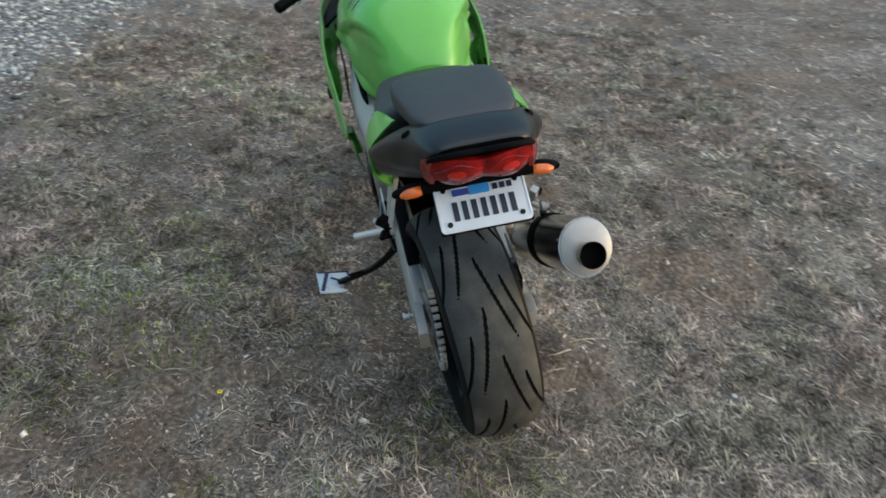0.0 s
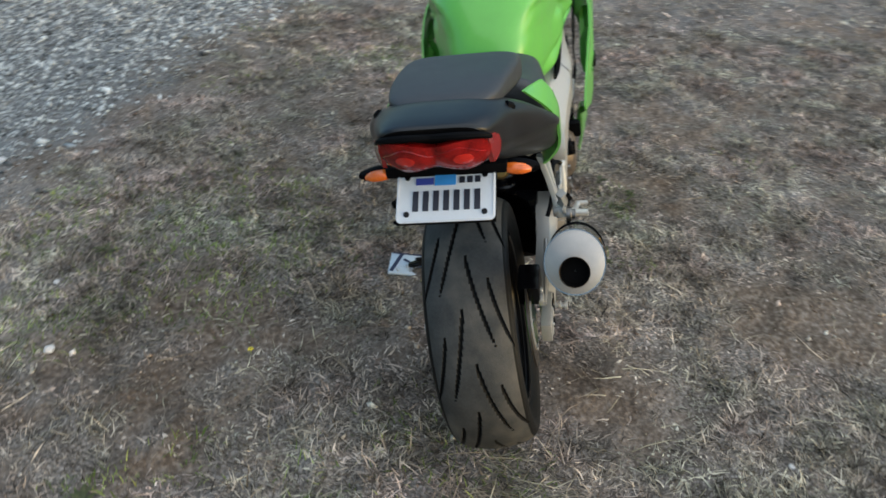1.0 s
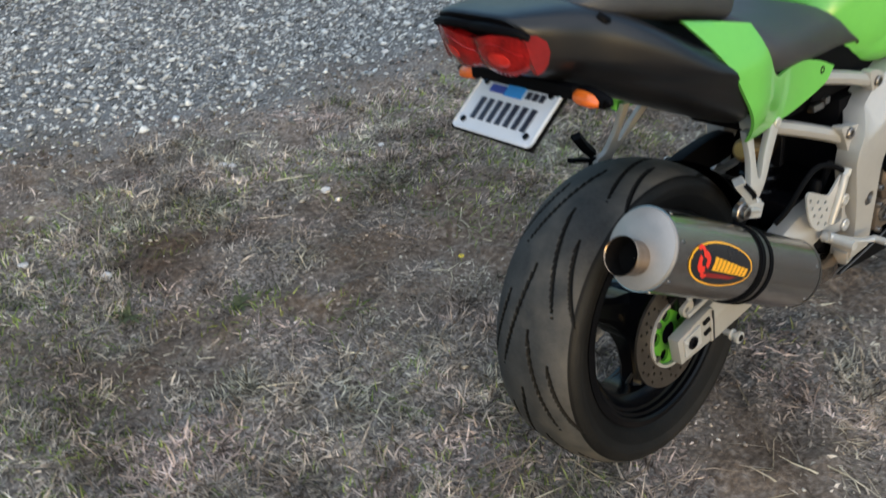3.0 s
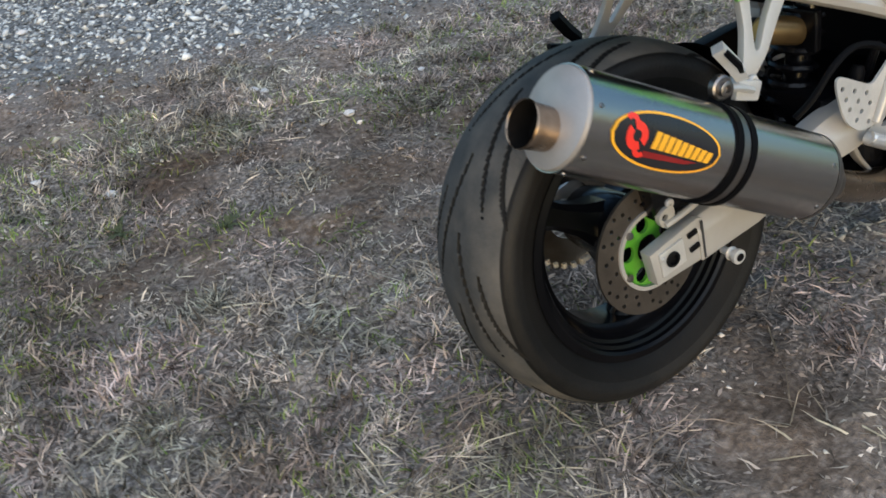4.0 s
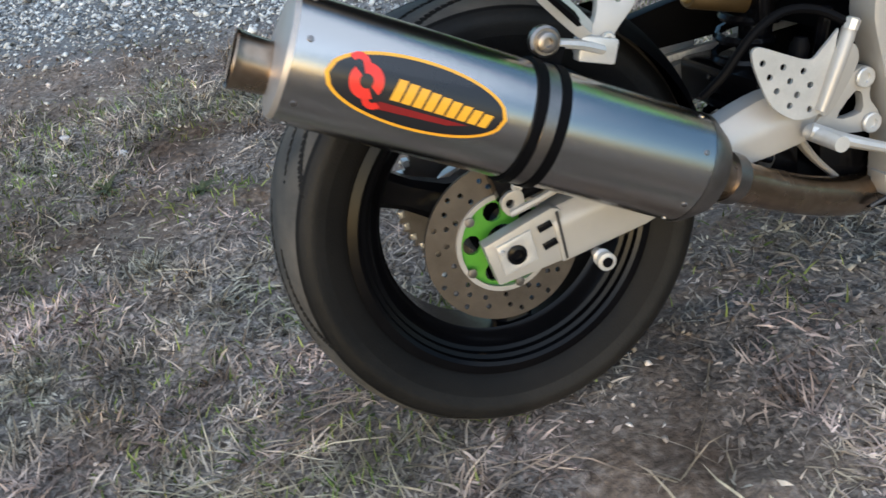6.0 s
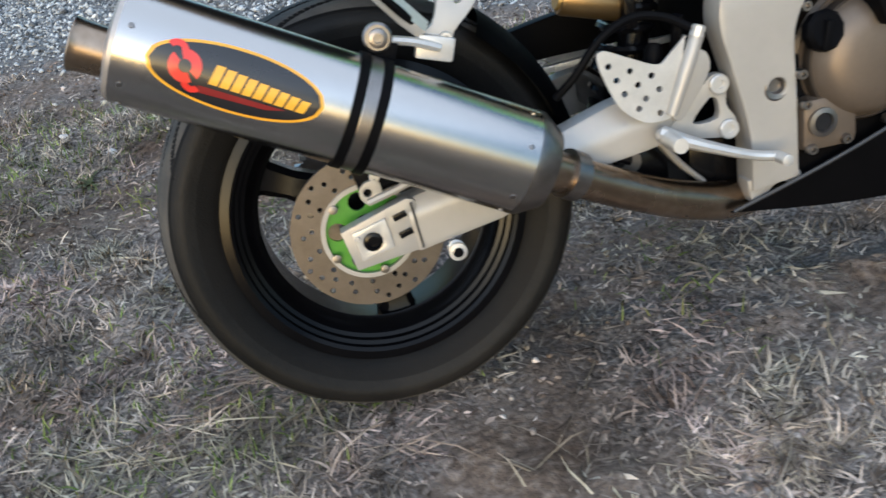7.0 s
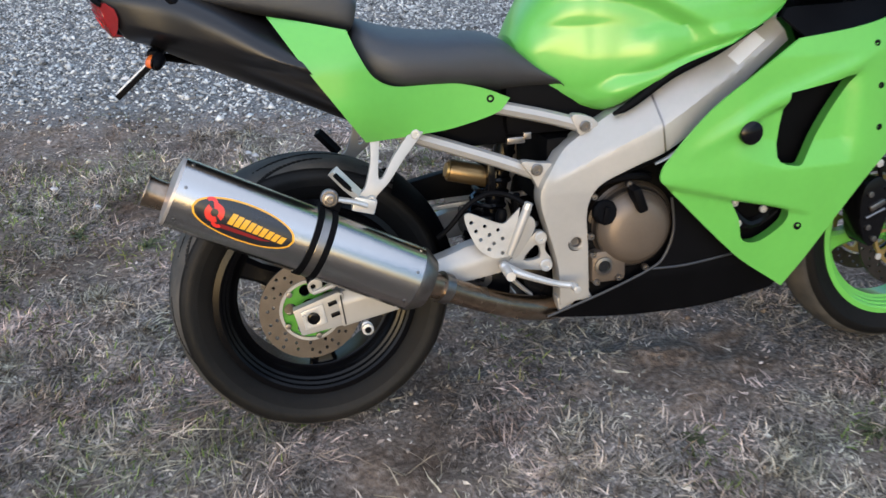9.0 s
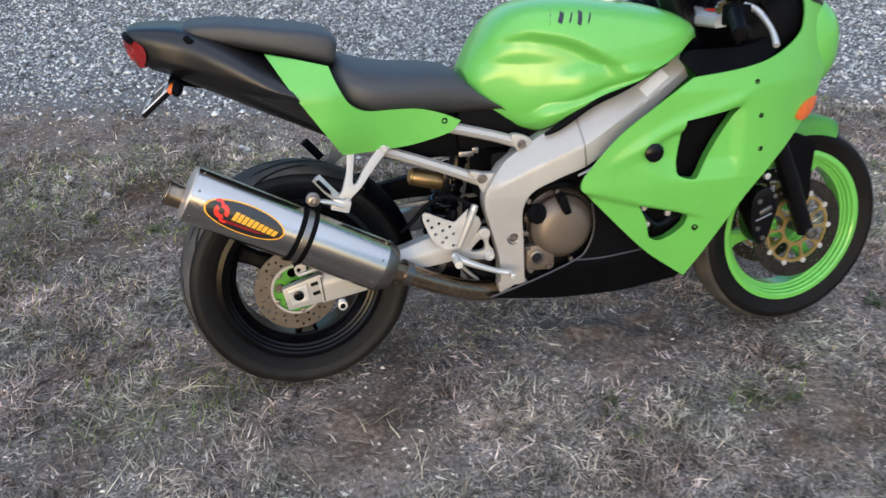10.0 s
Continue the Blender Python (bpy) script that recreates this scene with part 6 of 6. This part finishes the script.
part("belly_floor", loft(interp_rows([(0.5, 0.12, 0.21, 0.235, 2, 3, 0, 0), (0.7, 0.14, 0.192, 0.24, 2, 3, 0, 0), (0.9, 0.13, 0.195, 0.26, 2, 3, 0, 0), (1.02, 0.09, 0.225, 0.27, 2, 3, 0, 0)], 12), 32), PLASTIC, bike)
part("radiator", block(1.0, 1.05, -0.17, 0.17, 0.35, 0.62, 0.01, Matrix.Rotation(0.25, 4, "Y")), BLACKMETAL, bike)
part("radiator_hose", tube([(0.87, -0.17, 0.43), (0.92, -0.17, 0.39), (0.99, -0.16, 0.42)], 0.013, 10), BLACKMETAL, bike)
for x, z in ((0.875, 0.445), (0.885, 0.4), (0.94, 0.425)):
    bolt(x, -0.185, z, 0.008, bike, ALU, h=0.006)

# front end, turned a little at the steering head
STEER = 4.5
HEAD = Matrix.Translation((1.49, 0, 0)) @ Matrix.Rotation(radians(-24), 4, "Y") @ Matrix.Rotation(radians(STEER), 4, "Z") @ Matrix.Rotation(radians(24), 4, "Y") @ Matrix.Translation((-1.49, 0, 0))


def front(name, bm, mat, parent, label="", smooth=35.0):
    bmesh.ops.transform(bm, matrix=HEAD, verts=bm.verts[:])
    return part(name, bm, mat, parent, label, smooth)


FX, FZ = BASE, FRONT_R
fw = front("front_wheel", rim_ring(FX, FZ, 0.212, 0.05, 0.03), GREEN, bike, "lime green three-spoke front wheel")
for b in three_spokes(FX, FZ, 0.045, 0.18, 0.045, 0.04, 1.2):
    front("spoke", b, GREEN, fw)
front_tyre = front("tyre", tyre(FX, FZ, FRONT_R, 0.06, 0.216, 0, 160, 24), RUBBER, fw, "black front tyre")
front_tyre.data.materials.append(TREAD)
front_tyre.data.materials.append(RUBBER)
for s in (-1, 1):
    y = s * 0.066
    holes = [circle_pts(FX, FZ, 0.106, 48)]
    d = panel(circle_pts(FX, FZ, 0.142, 72), flat(y - 0.0025), 0.005, holes + [circle_pts(FX + rad * math.cos(a), FZ + rad * math.sin(a), 0.004, 8) for rad, ph in ((0.114, 0), (0.124, 0.13), (0.134, 0.26)) for a in [ph + 6.2832 * i / 16 for i in range(16)]])
    disc_ob = front("brake_disc", d, FRONTDISC, fw, "drilled front brake disc")
    c = panel(circle_pts(FX, FZ, 0.1, 48), flat(y - 0.003), 0.006, [circle_pts(FX, FZ, 0.04, 24)] + [smooth_loop([(FX + r * math.cos(a0), FZ + r * math.sin(a0)) for r, a0 in ((0.055, a - 0.22), (0.09, a - 0.22), (0.09, a + 0.22), (0.055, a + 0.22))], 3) for a in [0.3 + 6.2832 * i / 10 for i in range(10)]])
    front("disc_carrier", c, PALEGOLD, fw, "gold disc carrier")
    for i in range(10):
        a = 0.62 + 6.2832 * i / 10
        front("bobbin", turned([(0, 0.008), (0.005, 0.008), (0.006, 0)], (FX + 0.103 * math.cos(a), y, FZ + 0.103 * math.sin(a)), (0, s, 0), 10), ALU, disc_ob)
    # fork leg, caliper
    leg = [(1.402, s * 0.098, 0.292), (1.33, s * 0.098, 0.455), (1.27, s * 0.098, 0.59), (1.1, s * 0.098, 0.97)]
    lg = front("fork_leg", tube(leg, [0.024, 0.026, 0.024, 0.024], 16, smooth=1), BLACKMETAL, bike, "black front fork leg")
    front("axle_nut", turned([(0, 0.016), (0.008, 0.016), (0.009, 0.01), (0.004, 0.009), (0.004, 0)], (1.402, s * 0.12, 0.292), (0, s, 0), 16), STEEL, lg)
    cal = panel(smooth_loop([(1.2, 0.37), (1.21, 0.425), (1.25, 0.44), (1.282, 0.39), (1.27, 0.34), (1.256, 0.298), (1.232, 0.285), (1.212, 0.31)], 4), flat(s * 0.1 - 0.028), 0.056, bevel=0.008)
    cl = front("brake_caliper", cal, BLACKMETAL, bike, "black front brake caliper")
    for x, z in ((1.268, 0.415), (1.247, 0.38), (1.222, 0.33), (1.24, 0.302), (1.222, 0.405)):
        front("bolt", turned([(0, 0.007), (0.006, 0.007), (0.007, 0)], (x, s * 0.127, z), (0, s, 0), 8), STEEL, cl)
    front("brake_line", tube([(1.28, s * 0.11, 0.36), (1.25, s * 0.12, 0.45), (1.22, s * 0.11, 0.6)], 0.005, 8), PLASTIC, cl)
    front("hose_clip", turned([(0, 0.009), (0.008, 0.009), (0.009, 0.004)], (1.245, s * 0.116, 0.47), (0, s, 0), 10), ALU, cl, "bright hose clip")
    front("pad_pin", tube([(1.214, s * 0.129, 0.352), (1.262, s * 0.129, 0.368)], 0.004, 8), STEEL, cl)
    front("bridge", block(1.222, 1.262, s * 0.1 - 0.034, s * 0.1 + 0.034, 0.372, 0.386, 0.004, Matrix.Rotation(-0.4, 4, "Y")), STEEL, cl, "grey caliper bridge")
    guard = panel(smooth_loop([(1.31, 0.56), (1.356, 0.568), (1.416, 0.537, 1), (1.41, 0.456), (1.413, 0.392), (1.398, 0.373), (1.37, 0.42), (1.335, 0.48)], 4), flat(s * 0.09), 0.012, bevel=0.003)
    front("fork_guard", guard, PLASTIC, lg)


def fender(a0, a1, r, half, n=18):
    bm = bmesh.new()
    rows = []
    for i in range(n + 1):
        a = a0 + (a1 - a0) * i / n
        row = []
        for k in range(13):
            v = (k - 6) / 6
            rr = r - 0.05 * abs(v) ** 3
            row.append(bm.verts.new((FX + rr * math.cos(a), half * math.sin(v * 1.45), FZ + rr * math.sin(a))))
        rows.append(row)
    for r0, r1 in zip(rows, rows[1:]):
        for k in range(12):
            bm.faces.new((r0[k], r0[k + 1], r1[k + 1], r1[k]))
    bmesh.ops.solidify(bm, geom=bm.faces[:], thickness=0.004)
    return bm


front("front_fender", fender(1.22, 2.4, 0.316, 0.076), GREEN, bike, "lime green front mudguard", 60)
front("front_axle", tube([(1.4, -0.11, 0.292), (1.4, 0.11, 0.292)], 0.012, 12), STEEL, bike)

# bars and controls
for s in (-1, 1):
    bar = [(1.1, s * 0.1, 0.905), (1.05, s * 0.2, 0.905), (0.97, s * 0.34, 0.877)]
    hb = front("handlebar", tube(bar, 0.012, 12, smooth=2), BLACKMETAL, bike, "black clip-on handlebar")
    front("grip", tube([(1.04, s * 0.22, 0.902), (0.965, s * 0.35, 0.875)], 0.0165, 14), PLASTIC, hb, "black rubber grip")
    front("bar_end", turned([(0, 0.017), (0.02, 0.017), (0.024, 0.012), (0.024, 0)], (0.966, s * 0.348, 0.8755), (-0.5, s * 0.84, -0.2), 14), PLASTIC, hb)
    front("lever", tube([(1.092, s * 0.18, 0.915), (1.108, s * 0.21, 0.903), (1.112, s * 0.26, 0.865), (1.1, s * 0.3, 0.832)], [0.008, 0.007, 0.006, 0.0075], 8), ALU, hb, "bright control lever")
    front("switch_block", block(1.04, 1.09, s * 0.19 - 0.025, s * 0.19 + 0.025, 0.87, 0.92, 0.008), PLASTIC, hb)
front("triple_clamp", panel(smooth_loop([(1.06, 0.86), (1.13, 0.875), (1.13, 0.9), (1.06, 0.885)], 3), flat(-0.12), 0.24), ALU, bike, "bright top fork clamp")
front("clamp_badge", block(1.083, 1.105, -0.062, -0.03, 0.897, 0.9, 0.001), DECALRED, bike, "small red sticker on the fork clamp")
front("reservoir", turned([(0, 0.022), (0.035, 0.022), (0.036, 0.025), (0.042, 0.025), (0.043, 0)], (1.12, -0.16, 0.92), (0, 0, 1), 20), PLASTIC, bike)
for y in (-0.08, 0.0, 0.07):
    front("cable", tube([(1.1, y, 0.9), (1.14, y - 0.03, 0.95), (1.2, y - 0.05, 0.88), (1.22, y, 0.78)], 0.005, 8), PLASTIC, bike)
front("fork_cap", turned([(0, 0.02), (0.015, 0.02), (0.016, 0.012), (0.022, 0.012), (0.022, 0)], (1.095, -0.098, 0.9), (-0.4, 0, 0.9), 12), GOLD, bike)

# plate, its holder and the rear signals
PL = Matrix.Translation((-0.248, 0.0, 0.776)) @ Matrix.Rotation(radians(51.0), 4, "Y")


def plate_piece(name, x0, x1, z0, z1, mat, lift, parent, label="", bevel=0.0):
    bm = block(0, 0.0016, x0, x1, z0, z1, bevel)
    bmesh.ops.transform(bm, matrix=PL @ Matrix.Translation((-lift, 0, 0)), verts=bm.verts[:])
    return part(name, bm, mat, parent, label)


corners = []
for cy, cz, a0 in ((0.079, 0.041, 0), (-0.079, 0.041, 1.5708), (-0.079, -0.041, 3.1416), (0.079, -0.041, 4.7124)):
    corners += [(cy + 0.01 * math.cos(a0 + 0.314 * i), cz + 0.01 * math.sin(a0 + 0.314 * i)) for i in range(6)]
bm = bmesh.new()
face = bm.faces.new([bm.verts.new((0, y, z)) for y, z in corners])
ext = bmesh.ops.extrude_face_region(bm, geom=[face])
bmesh.ops.translate(bm, verts=[v for v in ext["geom"] if isinstance(v, bmesh.types.BMVert)], vec=(-0.0025, 0, 0))
bmesh.ops.transform(bm, matrix=PL, verts=bm.verts[:])
plate_front = bm
plate = part("license_plate", plate_front, WHITE, bike, "white licence plate with plain dark bars for its characters")
bm = block(-0.0016, 0.009, -0.0897, 0.0897, -0.0517, 0.0517, 0.002)
bmesh.ops.transform(bm, matrix=PL, verts=bm.verts[:])
part("plate_back", bm, PLASTIC, plate, "black plate backing")
rim_b = []
for z0, z1, y0, y1 in ((0.0465, 0.049, -0.08, 0.08), (-0.049, -0.0465, -0.08, 0.08), (-0.042, 0.042, 0.0845, 0.087), (-0.042, 0.042, -0.087, -0.0845)):
    rim_b.append(block(0, 0.0016, y0, y1, z0, z1, 0.0005))
bm = joined(*rim_b)
bmesh.ops.transform(bm, matrix=PL @ Matrix.Translation((-0.0042, 0, 0)), verts=bm.verts[:])
part("plate_rim", bm, WHITE, plate)
for i in range(7):
    y = 0.054 - i * 0.0185
    w = 0.0052
    plate_piece("character_bar", y - w, y + w, -0.03, 0.008, INK, 0.0042, plate)
plate_piece("month_bar", 0.022, 0.054, 0.02, 0.033, NAVY, 0.0042, plate)
plate_piece("year_sticker", -0.018, 0.02, 0.018, 0.037, BLUE, 0.0046, plate, "bright blue sticker")
for i in range(3):
    plate_piece("state_bar", -0.034 - i * 0.014, -0.0245 - i * 0.014, 0.021, 0.033, INK, 0.0042, plate)
for y, z in ((0.07, 0.035), (-0.07, 0.035), (0.07, -0.035), (-0.07, -0.035)):
    bm = turned([(0, 0.0055), (0.003, 0.005), (0.004, 0)], (0, y, z), (-1, 0, 0), 10)
    bmesh.ops.transform(bm, matrix=PL @ Matrix.Translation((-0.0026, 0, 0)), verts=bm.verts[:])
    part("plate_bolt", bm, BLACKMETAL, plate)
holder = part("plate_holder", joined(tube([(-0.1, 0, 0.775), (-0.17, 0, 0.79), (-0.22, 0, 0.8)], 0.018, 10, flat=0.4), block(-0.222, -0.202, -0.11, 0.11, 0.8, 0.82, 0.004)), PLASTIC, bike, "black plate and signal bracket")
for s in (-1, 1):
    st = part("signal_stalk", tube([(-0.205, s * 0.075, 0.808), (-0.207, s * 0.112, 0.806)], 0.009, 10), PLASTIC, bike, "black signal stalk")
    part("signal_lens", tube([(-0.212, s * 0.108, 0.806), (-0.214, s * 0.12, 0.805), (-0.214, s * 0.138, 0.803), (-0.211, s * 0.15, 0.8)], [0.009, 0.011, 0.0098, 0.005], 14, flat=0.85), ORANGE, st, "orange turn signal lens")
    part("signal_shell", tube([(-0.202, s * 0.103, 0.806), (-0.203, s * 0.12, 0.805), (-0.203, s * 0.14, 0.803), (-0.203, s * 0.1575, 0.8), (-0.207, s * 0.1605, 0.799)], [0.011, 0.0142, 0.0128, 0.0095, 0.005], 14, flat=0.9), PLASTIC, st, "black signal housing")

# ---- loose things on the ground ----
pad_z = ground_height(0.62, 0.355) + 0.012
card = finish("stand_pad", block(-0.052, 0.052, -0.054, 0.054, -0.004, 0.004, 0.002), CARD)
card.matrix_world = pose(0.622, 0.355, pad_z, 2, -3, 4)
tagged(card, "white and navy printed plastic pad under the side stand", "pad")
for x0, y0, x1, y1, w in ((-0.045, 0.045, 0.05, 0.02, 0.012), (-0.02, -0.05, 0.02, 0.012, 0.01), (-0.05, -0.048, 0.05, -0.045, 0.007), (0.047, -0.05, 0.049, 0.05, 0.006)):
    d = Vector((x1 - x0, y1 - y0, 0)).normalized()
    q = Vector((-d.y, d.x, 0)) * w / 2
    bm = bmesh.new()
    vs = [Vector((x0, y0, 0.0045)) - q, Vector((x1, y1, 0.0045)) - q, Vector((x1, y1, 0.0045)) + q, Vector((x0, y0, 0.0045)) + q]
    lo = [bm.verts.new(v) for v in vs]
    hi = [bm.verts.new(v + Vector((0, 0, 0.0008))) for v in vs]
    bm.faces.new(hi)
    for k in range(4):
        bm.faces.new((lo[k - 1], lo[k], hi[k], hi[k - 1]))
    part("print_stripe", bm, NAVYCARD, card)

def rock(name, x, y, size, mat, label):
    bm = bmesh.new()
    bmesh.ops.create_icosphere(bm, subdivisions=2, radius=size / 2)
    for v in bm.verts:
        k = 1 + 0.35 * noise.noise(v.co * (3.0 / size) + Vector((x * 9, y * 9, 1)))
        v.co = Vector((v.co.x * 1.2, v.co.y, v.co.z * 0.6)) * k
    ob = finish(name, bm, mat, None, "", 20)
    ob.location = (x, y, ground_height(x, y) + size * 0.18)
    return tagged(ob, label, "stone")


rock("pale_stone", 0.04, 1.215, 0.03, STONE_WHITE, "small pale stone lying in the dry grass")
flower = new("yellow_flower")
flower.location = (0.13, 0.69, ground_height(0.13, 0.69))
tagged(flower, "tiny yellow wild flower low in dry grass", "flower")
bm = joined(*[turned([(0, 0.001), (0.001, 0.0035), (0.002, 0.0)], (0.005 * math.cos(a), 0.005 * math.sin(a), 0.022), (0.3 * math.cos(a), 0.3 * math.sin(a), 1), 8) for a in (0, 1.26, 2.51, 3.77, 5.03)])
part("petals", bm, PETAL, flower)
part("stem", tube([(0, 0, 0), (0, 0, 0.022)], 0.0008, 6), GREENBLADE, flower)

for x, y, size in ((1.03, 1.97, 0.035), (0.82, 2.01, 0.03), (-0.12, 1.58, 0.028), (-0.16, 1.6, 0.022), (-0.09, 1.57, 0.025), (-0.78, 1.41, 0.024), (-0.62, 1.24, 0.026), (-0.51, 3.27, 0.05), (-0.66, 2.64, 0.035), (-0.03, -0.69, 0.016), (0.35, 1.37, 0.018)):
    tagged(rock("pale_stone", x, y, size, STONE_WHITE, "small pale stone lying on the ground"), group="pale stones")


def weed(x, y, size, seed):
    """A low rosette of narrow leaves."""
    rng = random.Random(seed)
    ob = new("weed")
    ob.location = (x, y, ground_height(x, y))
    tagged(ob, "low green weed rosette in the dry grass", "weed", "weeds in the grass")
    for i in range(rng.randint(9, 15)):
        a = rng.uniform(0, 6.2832)
        d, p = Vector((math.cos(a), math.sin(a), 0)), Vector((-math.sin(a), math.cos(a), 0))
        ln, wd, up = size * rng.uniform(0.6, 1.2), size * rng.uniform(0.1, 0.18), rng.uniform(0.2, 0.9)
        bm = bmesh.new()
        rows = []
        for t, wf, h in ((0.0, 0.4, 0.0), (0.35, 1.0, 0.28), (0.7, 0.8, 0.38), (1.0, 0.1, 0.34)):
            mid = d * ln * t + Vector((0, 0, ln * up * h + 0.004))
            rows.append([bm.verts.new(mid - p * wd * wf), bm.verts.new(mid + Vector((0, 0, -0.12 * wd))), bm.verts.new(mid + p * wd * wf)])
        for r0, r1 in zip(rows, rows[1:]):
            for k in range(2):
                bm.faces.new((r0[k], r0[k + 1], r1[k + 1], r1[k]))
        bmesh.ops.solidify(bm, geom=bm.faces[:], thickness=0.0006)
        part("leaf", bm, WEED, ob)
    return ob


for i, (x, y, size) in enumerate(((1.17, -0.32, 0.042), (1.33, -0.24, 0.032), (0.78, -0.26, 0.03), (1.74, -0.01, 0.05), (0.52, 1.29, 0.04), (-0.64, 1.03, 0.045), (-0.42, 0.88, 0.035), (1.25, -0.36, 0.035))):
    weed(x, y, size, i)

make_grass()
make_gravel()
